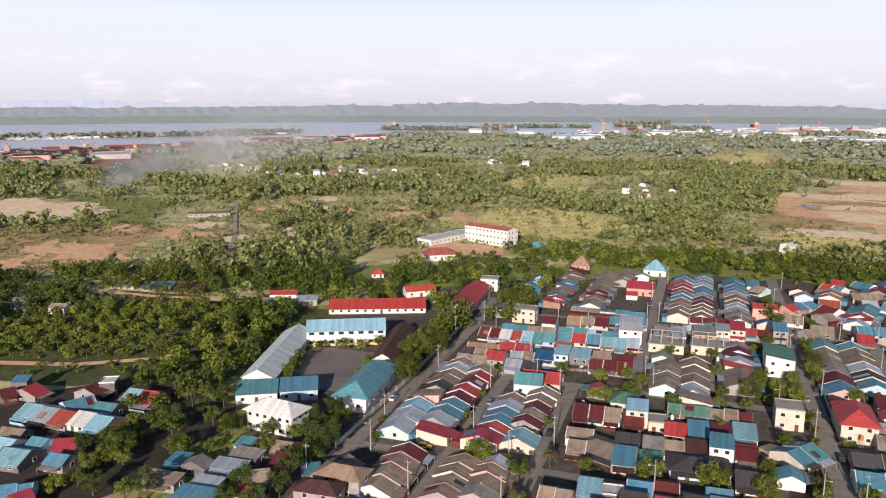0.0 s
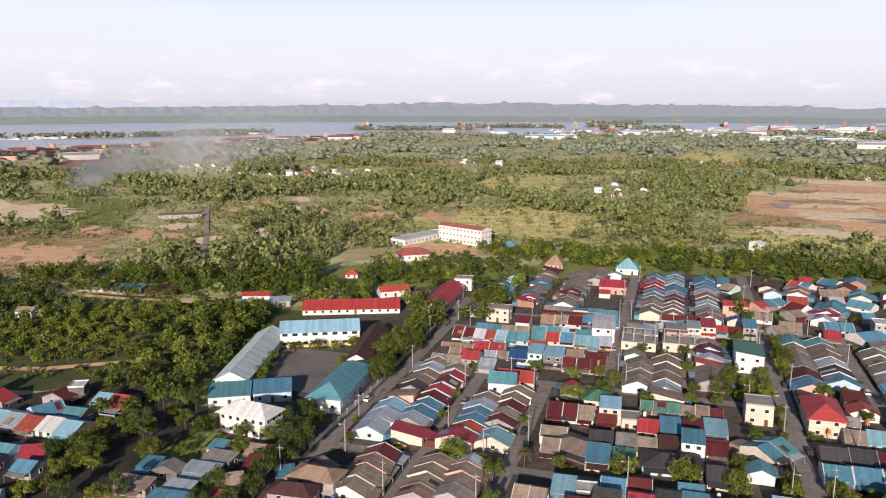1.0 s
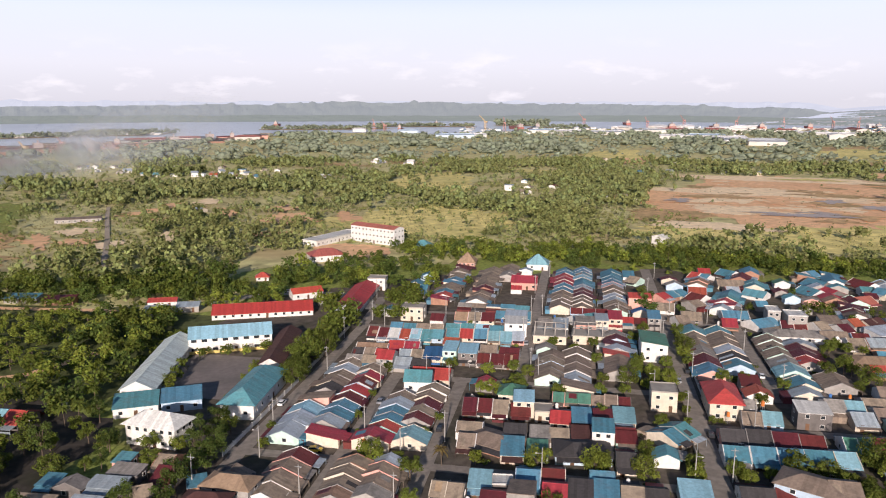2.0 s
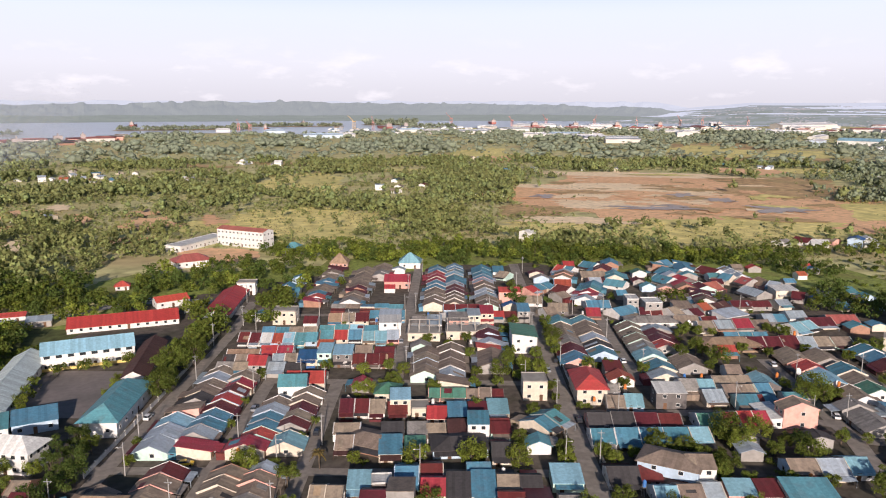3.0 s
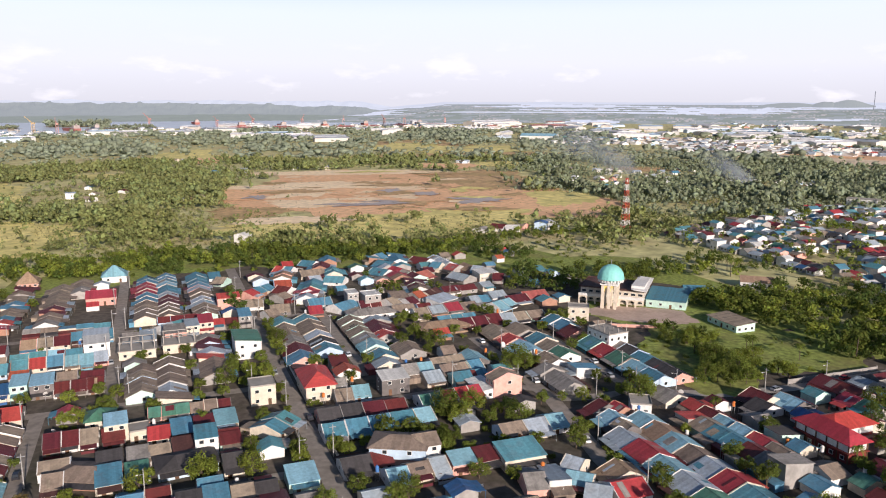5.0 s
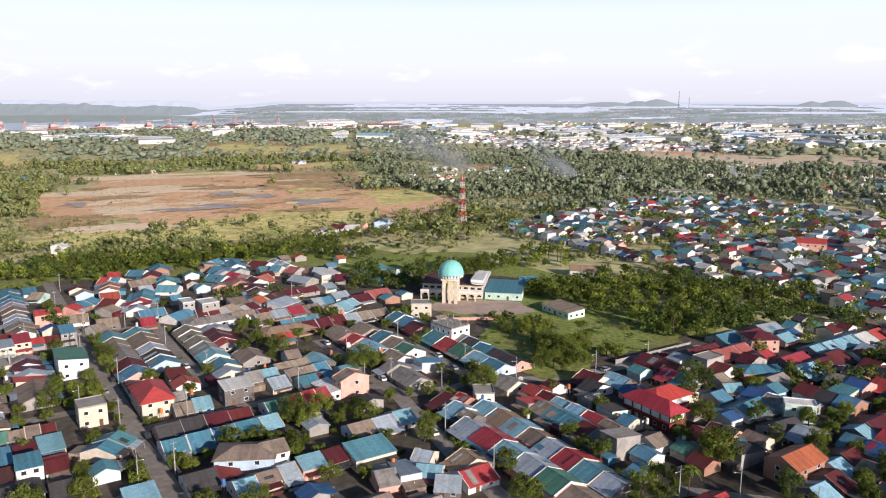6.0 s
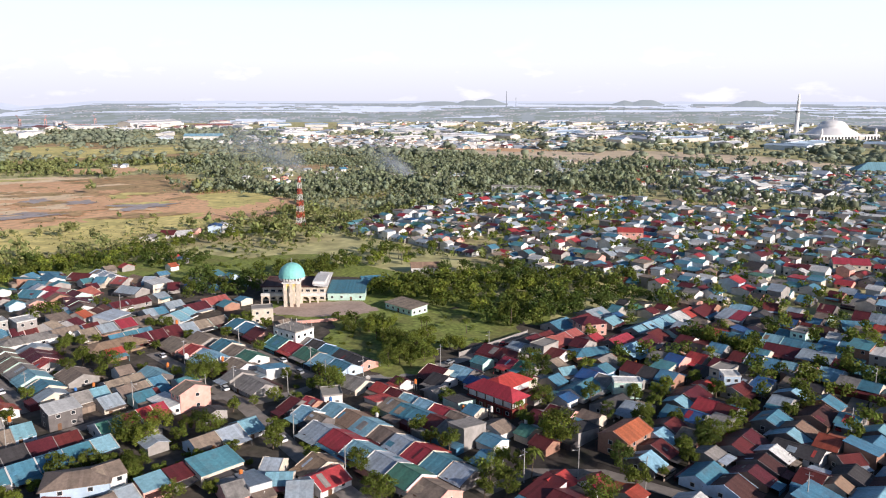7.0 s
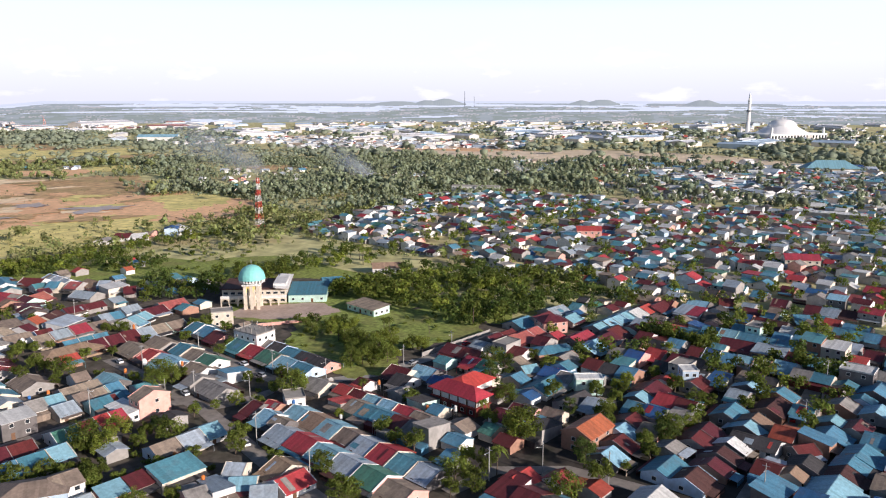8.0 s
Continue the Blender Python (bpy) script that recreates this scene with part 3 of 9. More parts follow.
def row(a0, b0, a1, b1, half, colors, kind="gable", top=4.2, eave=2.75):
    """A row of houses along a ridge (or the high edge of a lean-to roof), one letter of roof colour for each stretch."""
    rng = random.Random(int(a0 * 17 + b0 * 31 + a1 * 5))
    length = math.hypot(a1 - a0, b1 - b0)
    turn = math.degrees(math.atan2(b1 - b0, a1 - a0))
    n = len(colors)
    if length / n > 10 and n > 1:
        n = round(length / 7.5)
    rise = rng.uniform(-0.12, 0.12)
    depth = 2 * half if kind in ("gable", "hip") else half
    if kind == "gable" and eave < 3:  # steep sheets over low walls
        eave = min(eave, max(2.1, top - 0.43 * half))
    for i in range(n):
        t = (i + 0.5) / n
        a, b = a0 + (a1 - a0) * t, b0 + (b1 - b0) * t
        back = rng.uniform(-0.3, 0.3) - (0 if kind in ("gable", "hip") else -depth / 2)
        a, b = front_of(a, b, turn, back)
        step = rise + rng.choice((0, 0, 0.1, -0.12, 0.28)) if n > 1 else 0
        w = length / n
        if kind == "hip":
            w += depth
        row_house(rng, a, b, turn, w, depth * rng.uniform(0.95, 1.05), colors[min(len(colors) - 1, int(t * len(colors)))], kind, top + step, eave + step, i == 0, i == n - 1)



def infill(a0, a1, b0, b1, tries, seed, turn=0.0, dull=False, most=75):
    """Small sheds and houses squeezed into the gaps that the rows leave."""
    rng = random.Random(seed)
    left = most
    for _ in range(tries):
        if not left:
            break
        a, b = rng.uniform(a0, a1), rng.uniform(b0, b1)
        w, d = rng.uniform(5.0, 7.0), rng.uniform(5.5, 8.0)
        if clear_of_houses(a, b, 3.4) and clear_of_roads(a, b, 3.6):
            left -= 1
            # True takes a darker roof mix that stands in for soft shade.
            color = rng.choices("brRtwgnkGoB", (16, 5, 22, 6, 5, 8, 14, 14, 2, 1, 18) if dull is True else (16, 4, 5, 10, 26, 16, 14, 6, 0, 2, 3) if dull else (20, 14, 10, 12, 12, 10, 14, 8, 3, 3, 3))[0]
            terrace_house(rng, a, b, turn + rng.choice((0, 90, 180, 270)) + rng.uniform(-2, 2), w, d, color, "small houses in the gaps", True, 0.0, "small_house")


# ---- ground, water and distance ----
CLEARINGS = []


def sheet(name, outline, z, material, label="", category=""):
    me = bpy.data.meshes.new(name)
    me.from_pydata([(x, y, z) for x, y in outline], [], [tuple(range(len(outline)))])
    me.materials.append(material)
    ob = new(name, me)
    if me.polygons[0].normal.z < 0:
        me.flip_normals()
    return tagged(ob, label, category, kind="structure")


def patch(name, a, b, ra, rb, turn, z, material, rough=0.25, label="", category="ground", n=56, seed=0):
    """A ragged patch of ground: an ellipse with an uneven edge."""
    out = []
    if material in (EARTH, SAND, MEADOW, HEATH, LAWN, WATER, DRY, YARD_SOIL):
        CLEARINGS.append((a, b, ra, rb, turn, material in (EARTH, SAND, WATER, YARD_SOIL), material is HEATH))
    c, s = math.cos(radians(turn)), math.sin(radians(turn))
    for i in range(n):
        t = 2 * math.pi * i / n
        k = 1 + rough * (noise.noise((math.cos(t) * 1.3 + seed * 7.1, math.sin(t) * 1.3, seed)) * 1.2 + noise.noise((math.cos(t) * 4, math.sin(t) * 4 + seed, 3.3)) * 0.6
                         + noise.noise((math.cos(t) * 11, math.sin(t) * 11 + seed, 6.1)) * 0.45 + noise.noise((math.cos(t) * 26, math.sin(t) * 26, seed)) * 0.3)
        u, w = ra * k * math.cos(t), rb * k * math.sin(t)
        out.append(at(a + u * c - w * s, b + u * s + w * c))
    return sheet(name, out, z, material, label, category)


def polar(az, r):
    return r * math.sin(radians(az)), r * math.cos(radians(az))


def band(name, azs, near, far, z, material, label, category, steps=90):
    """A sheet of water or land that follows the horizon, between two shores given by bearing."""
    inner, outer = [], []
    for i in range(steps + 1):
        az = azs[0] + (azs[-1] - azs[0]) * i / steps
        jag = 1 + 0.035 * noise.noise((az * 0.35, 1.7, z)) + 0.015 * noise.noise((az * 1.7, 5.2, z))
        inner.append(polar(az, float(np.interp(az, azs, near)) * jag))
        outer.append(polar(az, float(np.interp(az, azs, far)) * (2 - jag)))
    v = [(*p, z) for p in inner + outer]
    k = steps + 1
    f = [(i, i + 1, k + i + 1, k + i) for i in range(steps)]
    ob = mesh_ob(name, v, f, material)
    if ob.data.polygons[0].normal.z < 0:
        ob.data.flip_normals()
    return tagged(ob, label, category, kind="structure")


ground_me = bpy.data.meshes.new("ground")
gx = np.linspace(-5200, 5200, 27)
ground_me.from_pydata([(x, y, 0) for y in gx for x in gx], [], [(j * 27 + i, j * 27 + i + 1, j * 27 + 28 + i, j * 27 + 27 + i) for j in range(26) for i in range(26)])
ground_me.materials.append(mat("scrubland", (0.52, 0.49, 0.235), rough=1.0, vary=0.35, fine=0.09, coarse=0.014, grime=0.75, grime_col=(0.46, 0.33, 0.18), bump=0.5))
tagged(new("ground", ground_me), "scrubby green and brown open ground", "ground", kind="structure")

WATER = mat("bay_water", (0.62, 0.66, 0.73), rough=0.3, vary=0.06, fine=0.01, coarse=0.002, grime=0.3, grime_col=(0.52, 0.57, 0.64), spec=0.25)
SHORE_AZ = [-45, -30, -22, -14, -7, -2, 4, 10, 14, 20, 26, 32, 40, 48]
SHORE_R = [1500, 1520, 1650, 1800, 1950, 2350, 2350, 2150, 2500, 2700, 2750, 2900, 3150, 3450]
band("water", SHORE_AZ, SHORE_R,
     [3700, 3700, 3700, 3800, 3900, 3900, 3900, 4000, 4000, 3900, 3800, 3700, 3650, 3600], 0.5, WATER, "pale grey-blue calm bay", "water")


# Far materials: distance haze is put into their colour and emission.
def backdrop_mat(name, color, haze_glow):
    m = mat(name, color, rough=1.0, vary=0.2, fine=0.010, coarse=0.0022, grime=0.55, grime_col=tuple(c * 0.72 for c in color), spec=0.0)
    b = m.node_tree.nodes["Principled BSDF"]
    b.inputs["Emission Color"].default_value = (*haze_glow, 1)
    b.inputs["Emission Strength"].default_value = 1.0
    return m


HILL_NEAR = backdrop_mat("hazy_wooded_shore", (0.085, 0.10, 0.07), (0.20, 0.225, 0.225))
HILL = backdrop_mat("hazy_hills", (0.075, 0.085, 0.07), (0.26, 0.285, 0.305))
PALE_LAND = backdrop_mat("haze_pale_far_buildings", (0.24, 0.22, 0.21), (0.27, 0.27, 0.28))
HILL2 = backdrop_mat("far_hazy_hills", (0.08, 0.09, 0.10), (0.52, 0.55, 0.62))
FARWATER = backdrop_mat("hazy_far_water", (0.25, 0.27, 0.30), (0.46, 0.49, 0.56))


def ridge(name, az0, az1, r0, r1, height, material, label, seed, steps=260, rows=7):
    """A long low range of hills, rising from its near foot to an uneven crest."""
    v, f = [], []
    for i in range(steps + 1):
        az = az0 + (az1 - az0) * i / steps
        edge = min(1.0, (i / steps) * 14, (1 - i / steps) * 14)
        top = height(az) * (1 + 0.16 * noise.noise((az * 0.32, seed, 0)) + 0.10 * noise.noise((az * 1.1, seed, 4)) + 0.02 * noise.noise((az * 3.5, seed, 9))) * edge
        for j in range(rows):
            s = j / (rows - 1)
            bump = 1 + (0.35 * noise.noise((az * 1.6, s * 3, seed)) + 0.10 * noise.noise((az * 5.0, s * 7, seed)) if 0 < j < rows - 1 else 0)
            v.append((*polar(az, r0 + (r1 - r0) * s), top * s * bump - 0.5))
    for i in range(steps):
        for j in range(rows - 1):
            k = i * rows + j
            f.append((k, k + rows, k + rows + 1, k + 1))
    ob = mesh_ob(name, v, f, material)
    if ob.data.polygons[0].normal.z < 0:
        ob.data.flip_normals()
    return tagged(ob, label, "hills", kind="structure")


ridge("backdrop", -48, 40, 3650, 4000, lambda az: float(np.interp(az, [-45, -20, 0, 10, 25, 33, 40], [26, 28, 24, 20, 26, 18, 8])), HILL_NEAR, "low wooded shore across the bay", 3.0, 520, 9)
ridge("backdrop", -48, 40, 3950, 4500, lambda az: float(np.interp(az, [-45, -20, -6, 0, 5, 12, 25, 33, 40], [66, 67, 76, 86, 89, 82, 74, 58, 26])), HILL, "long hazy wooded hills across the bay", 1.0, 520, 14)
ridge("backdrop", -48, 40, 4550, 4900, lambda az: float(np.interp(az, [-45, -30, -26, -22, -10, 0, 20, 40], [99, 98, 114, 98, 93, 90, 91, 86])), HILL2, "farthest land on the horizon, pale blue with haze", 2.0)


def far_plain(az0, az1, r0, r1, top, steps=800, rows=40):
    """The far shore country: low land and long arms of water, one behind the other up to the skyline."""
    v, f, kind = [], [], []
    spot = random.Random(61)
    for i in range(steps + 1):
        az = az0 + (az1 - az0) * i / steps
        for j in range(rows + 1):
            s = j / rows
            v.append((*polar(az, r0 + (r1 - r0) * s), top * min(1.0, max(0.0, (az - az0) / 11)) * s + (1.2 * noise.noise((az * 0.9, s * 40, 3.0)) if 0 < j else 0) + (5.0 * max(0, noise.noise((az * 0.45, 7.7, 0))) if j == rows else 0)))
    for i in range(steps):
        for j in range(rows):
            k = i * (rows + 1) + j
            f.append((k, k + rows + 1, k + rows + 2, k + 1))
            az, s = az0 + (az1 - az0) * (i + 0.5) / steps, (j + 0.5) / rows
            wet = noise.noise((az * 0.11, s * 9.0, 11.0)) + 0.3 * noise.noise((az * 0.9, s * 24, 2.0)) + (0.12 if 0.4 < s < 0.88 else -0.35)
            built = noise.noise((az * 0.5, s * 12, 21.0))
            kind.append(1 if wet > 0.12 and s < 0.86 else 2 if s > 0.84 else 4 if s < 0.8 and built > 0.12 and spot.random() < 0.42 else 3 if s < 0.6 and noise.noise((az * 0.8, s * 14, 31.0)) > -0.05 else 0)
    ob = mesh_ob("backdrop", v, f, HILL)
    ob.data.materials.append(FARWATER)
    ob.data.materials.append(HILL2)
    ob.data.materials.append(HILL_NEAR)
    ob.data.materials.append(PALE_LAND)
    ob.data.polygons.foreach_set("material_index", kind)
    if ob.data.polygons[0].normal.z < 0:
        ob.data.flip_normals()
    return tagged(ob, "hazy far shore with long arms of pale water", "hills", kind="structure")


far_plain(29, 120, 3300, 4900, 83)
for az, w, h in ((67.5, 1.6, 26), (66.2, 1.0, 20), (79, 1.3, 24), (77.6, 1.0, 18), (86.0, 1.2, 22), (64, 2.0, 14)):
    x, y = polar(az, 4500)
    v, f = [], []
    for i in range(25):
        t = i / 24
        z = 70 + h * math.sin(math.pi * t) ** 1.2 * (1 + 0.25 * noise.noise((t * 5, az, 0)))
        v += [(*polar(az + w * (t - 0.5) * 2, 4420), 40), (*polar(az + w * (t - 0.5) * 2, 4520), z), (*polar(az + w * (t - 0.5) * 2, 4640), 40)]
    for i in range(24):
        k = 3 * i
        f += [(k, k + 3, k + 4, k + 1), (k + 1, k + 4, k + 5, k + 2)]
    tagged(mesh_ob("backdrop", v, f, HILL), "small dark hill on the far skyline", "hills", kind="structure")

TOWN = [(329, 332), (338, 440), (365, 455), (480, 490), (582, 504), (640, 420), (645, 290), (724, 140), (660, 0), (377, 40), (300, 75), (315, 137), (345, 215)]


def in_town(a, b):
    """Inside the outline of the far quarter?"""
    inside = False
    for (a0, b0), (a1, b1) in zip(TOWN, TOWN[1:] + TOWN[:1]):
        if (b0 > b) != (b1 > b) and a < (a1 - a0) * (b - b0) / (b1 - b0) + a0:
            inside = not inside
    return inside


# ---- streets and yards ----
def plate(name, a0, a1, b0, b1, z, material, label, category):
    return sheet(name, [at(a0, b0), at(a1, b0), at(a1, b1), at(a0, b1)], z, material, label, category)


def road(name, points, width, z, material, label, category="road"):
    """A strip of road along a few bends."""
    left, right = [], []
    for i, (a, b) in enumerate(points):
        p, q = points[max(i - 1, 0)], points[min(i + 1, len(points) - 1)]
        l = math.hypot(q[0] - p[0], q[1] - p[1])
        nx, ny = -(q[1] - p[1]) / l * width / 2, (q[0] - p[0]) / l * width / 2
        left.append(at(a + nx, b + ny))
        right.append(at(a - nx, b - ny))
    v = [(*p, z) for p in left + right]
    k = len(points)
    ob = mesh_ob(name, v, [(i, k + i, k + i + 1, i + 1) for i in range(k - 1)], material)
    ROADS.append((points, width))
    return tagged(ob, label, category, kind="structure")


patch("ground", 55, 262, 232, 222, 0, 0.06, LAWN, 0.15, "rough grass round the town", "grass", 120, 4)
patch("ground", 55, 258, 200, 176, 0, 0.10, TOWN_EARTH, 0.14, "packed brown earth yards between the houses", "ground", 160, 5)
patch("ground", -235, 245, 110, 62, 12, 0.09, mat("garden_ground", (0.085, 0.10, 0.032), rough=1.0, vary=0.35, fine=0.3, coarse=0.04, grime=0.7, grime_col=(0.05, 0.07, 0.02), bump=0.6), 0.2, "green garden ground with low crops", "grass", 56, 14)
patch("ground", -172, 160, 50, 42, 20, 0.10, SHADED_YARD, 0.2, "packed earth round the hamlet houses", "ground", 48, 6)
patch("ground", 235, 90, 110, 90, -38, 0.12, SHADED_YARD, 0.12, "packed earth between crowded houses, darkened for shade", "ground", 64, 7)
road("road", [(-89.5, 110), (-89.5, 235), (-90, 300), (-94, 352)], 4.4, 0.16, ASPHALT, "narrow worn asphalt street")
road("road", [(-61.5, 110), (-61.5, 270)], 4.4, 0.165, ASPHALT, "narrow worn asphalt street")
road("road", [(-38, 110), (-38, 247)], 4.4, 0.17, ASPHALT, "narrow worn asphalt street")
road("road", [(-18, 247), (-18, 440)], 4.6, 0.175, ASPHALT, "narrow worn asphalt street")
road("road", [(37.5, 100), (37.5, 440)], 5.4, 0.18, ASPHALT, "straight asphalt street between the house rows")
road("road", [(66, 245), (67, 340)], 4.5, 0.185, ASPHALT, "narrow worn asphalt street")
road("road", [(-95, 182), (37, 182)], 4.2, 0.19, ASPHALT, "cross street of worn asphalt")
road("road", [(-62, 247), (37, 246)], 4.5, 0.195, ASPHALT, "cross street of worn asphalt")
road("road", [(-92, 304), (37, 304.5)], 4.0, 0.2, ASPHALT, "cross street of worn asphalt")
road("road", [(-70, 329), (140, 332)], 4.0, 0.205, ASPHALT, "cross street of worn asphalt")
road("road", [(40, 221), (100, 222), (117, 212)], 4.5, 0.21, ASPHALT, "cross street of worn asphalt")
road("road", [(104, 130), (108, 160), (116, 203), (117.5, 240), (118, 272)], 5.5, 0.215, ASPHALT, "asphalt street past a stony verge")
road("road", [(118, 203), (132, 199), (146, 201), (146.3, 262)], 5.5, 0.22, ASPHALT, "asphalt street with parked cars")
road("road", [(146, 199), (172, 186), (196, 183), (242, 182)], 5.0, 0.23, CONCRETE, "pale concrete lane along a grassy slope")
road("road", [(128, 112), (145, 110), (158, 96), (163, 70)], 4.5, 0.235, ASPHALT, "narrow lane between dark houses")
road("road", [(165, 54), (214, 59), (255, 64), (300, 70)], 5.0, 0.24, ASPHALT, "narrow lane between blue-roofed houses")
road("road", [(-192, 296), (-184, 312), (-171, 329), (-158, 342), (-146, 350), (-122, 353), (-104, 345), (-93, 330)], 7, 0.25, CONCRETE, "pale concrete school road")
road("road", [(-330, 300), (-260, 300), (-215, 305), (-192, 300)], 4.5, 0.14, EARTH, "earth track through the trees")
road("road", [(-330, 190), (-260, 196), (-215, 208), (-190, 224), (-180, 250)], 4.0, 0.14, EARTH, "sandy track past the gardens")
road("road", [(-246, 349), (-320, 465), (-385, 562), (-421, 618)], 3.4, 0.8, TRACK, "straight pale road over the scrubland")
plate("pavement", -142, -106, 215, 256, 0.2, mat("school_court", (0.21, 0.185, 0.175), fine=0.5, coarse=0.06, grime=0.6, grime_col=(0.10, 0.095, 0.09)), "worn dark concrete school court", "court")
patch("ground", 222, 272, 46, 34, -42, 0.25, LAWN, 0.2, "rough grass round the mosque", "grass", 56, 16)
patch("ground", 203, 276, 24, 13, -42, 0.28, mat("mosque_paving", (0.50, 0.38, 0.31), fine=0.6, coarse=0.08, grime=0.5, grime_col=(0.25, 0.19, 0.15)), 0.15, "reddish paved mosque forecourt", "court", 48, 9)
patch("ground", 215, 222, 45, 32, -30, 0.26, LAWN, 0.25, "sunlit grassy slope", "grass", 56, 11)
patch("ground", 186, 214, 15, 34, -28, 0.27, LAWN, 0.2, "rough grass at the foot of the slope", "grass", 48, 15)
patch("ground", -150, 385, 40, 30, 20, 0.22, LAWN, 0.2, "rough grass beside the school road", "grass", 48, 12)
patch("ground", -146, 465, 28, 20, -20, 0.3, EARTH, 0.2, "bare earth schoolyard", "ground", 40, 13)

# open land beyond the town: the wide bare field, its sand, puddles and heath
patch("ground", 224, 793, 165, 218, -16, 0.30, EARTH, 0.22, "wide bare orange earth field", "ground", 190, 21)
patch("ground", 332, 634, 86, 97, -28, 0.33, EARTH, 0.3, "bare reddish earth reaching towards the tower", "ground", 150, 24)
patch("ground", 377, 841, 74, 117, -24, 0.36, HEATH, 0.45, "brown heath on the cleared land", "grass", 150, 26)
patch("ground", 248, 991, 139, 34, -14, 0.40, SAND, 0.45, "pale sandy bank along the cleared land", "ground", 150, 22)
patch("ground", 179, 821, 105, 80, -12, 0.43, SAND, 0.6, "pale sandy stretch of cleared land", "ground", 190, 23)
patch("ground", 144, 704, 59, 30, -12, 0.46, SAND, 0.6, "pale sandy stretch of cleared land", "ground", 150, 36)
patch("ground", 267, 903, 62, 38, -16, 0.47, EARTH, 0.5, "redder levelled earth", "ground", 120, 37)
patch("ground", 74, 659, 38, 40, -6, 0.40, HEATH, 0.5, "brown heath at the edge of the bare field", "grass", 120, 38)
patch("ground", 130, 555, 108, 51, -13, 0.36, MEADOW, 0.4, "yellow-green meadow below the bare field", "grass", 150, 25)
patch("ground", 382, 664, 36, 58, -30, 0.41, MEADOW, 0.35, "yellow-green meadow round a clump of trees", "grass", 120, 30)
patch("ground", 105, 607, 44, 22, -10, 0.50, SAND, 0.55, "pale sandy patch in the meadow", "ground", 120, 39)
pr = random.Random(77)
for i in range(34):
    t, k = pr.uniform(0, 6.28), math.sqrt(pr.random())
    u, w = 150 * k * math.cos(t), 205 * k * math.sin(t)
    c, s = math.cos(radians(-16)), math.sin(radians(-16))
    pm = pr.choice((HEATH, HEATH, SAND, EARTH, MEADOW))
    patch("ground", 224 + u * c - w * s, 793 + u * s + w * c, pr.uniform(9, 40), pr.uniform(4, 16), -16 + pr.uniform(-8, 8), 0.52 + 0.012 * i, pm, 0.7,
          {id(HEATH): "tuft-grown brown patch on the bare field", id(SAND): "pale sand drift on the bare field", id(EARTH): "bare orange earth", id(MEADOW): "grassy patch on the bare field"}[id(pm)], "ground", 70, 200 + i)
for i, (pa, pb, pr_, pq, pt) in enumerate(((175, 678, 39, 11, -14), (236, 773, 12, 13, -17), (261, 731, 15, 12, -20), (292, 671, 23, 18, -24), (95, 763, 11, 14, -7), (205, 690, 18, 6, -18))):
    patch("ground", pa, pb, pr_, pq, pt, 1.0, PUDDLE, 0.9, "shallow wet hollow on the bare field", "water", 80, 27 + i)
patch("ground", -174, 886, 53, 130, 11, 0.28, MEADOW, 0.35, "open yellow-green meadow", "grass", 120, 31)
patch("ground", -120, 590, 90, 70, 0, 0.29, MEADOW, 0.4, "open olive meadow behind the school", "grass", 120, 32)
patch("ground", -502, 528, 57, 112, 44, 0.27, LAWN, 0.35, "green grass slope on the heath", "grass", 120, 35)
patch("ground", -415, 392, 62, 91, 47, 0.30, HEATH, 0.35, "brown heath", "grass", 120, 33)
patch("ground", -585, 505, 64, 95, 49, 0.42, SAND, 0.4, "pale sandy clearing", "ground", 150, 34)
for i, (pa, pb, pr_, pq, pt) in enumerate(((-408, 377, 13, 27, 47), (-368, 375, 19, 38, 44), (-419, 461, 10, 24, 42), (-366, 454, 9, 26, 39), (-337, 456, 13, 16, 37), (-363, 601, 30, 17, 31),
                                           (-364, 634, 14, 21, 30), (-287, 492, 10, 23, 30), (-224, 511, 17, 10, 24), (-233, 584, 19, 34, 22), (-364, 495, 14, 14, 36), (-388, 336, 12, 18, 49),
                                           (-332, 553, 9, 16, 31), (-351, 669, 13, 18, 28), (-300, 600, 10, 26, 28), (-262, 640, 14, 20, 24), (-310, 450, 10, 14, 34), (-190, 600, 12, 20, 20))):
    patch("ground", pa, pb, pr_, pq, pt, 0.46 + 0.01 * i, (EARTH, SAND, EARTH)[i % 3] if i > 4 else EARTH, 0.75, "patch of bare orange earth", "ground", 80, 40 + i)
patch("ground", -862, 980, 60, 150, 41, 0.5, YARD_SOIL, 0.15, "levelled red soil of a shipyard", "ground", 60, 61)
for i, (pa, pb, pr_, pq) in enumerate(((-200, 1150, 120, 26), (90, 1330, 130, 30), (-420, 1120, 110, 24), (270, 1230, 120, 30), (420, 1250, 90, 40), (-60, 1050, 60, 20), (560, 1260, 120, 40), (500, 1480, 80, 160), (80, 1278, 31, 90), (56, 1416, 49, 120))):
    patch("ground", pa, pb, pr_, pq, -10, 0.5 + 0.02 * i, (EARTH if i == 8 else MEADOW if i % 2 else HEATH), 0.45, "distant open field", "grass", 90, 70 + i)
for i, (pa, pb, pr_, pq, pt) in enumerate(((1060, 820, 110, 330, 12), (1190, 560, 110, 250, -12), (1130, 1180, 110, 330, 0), (1150, 1560, 170, 120, 20))):
    patch("ground", pa, pb, pr_, pq, pt, 0.5 + 0.05 * i, DRY, 0.12, "long dry grass field before the industrial estate", "grass", 90, 80 + i)
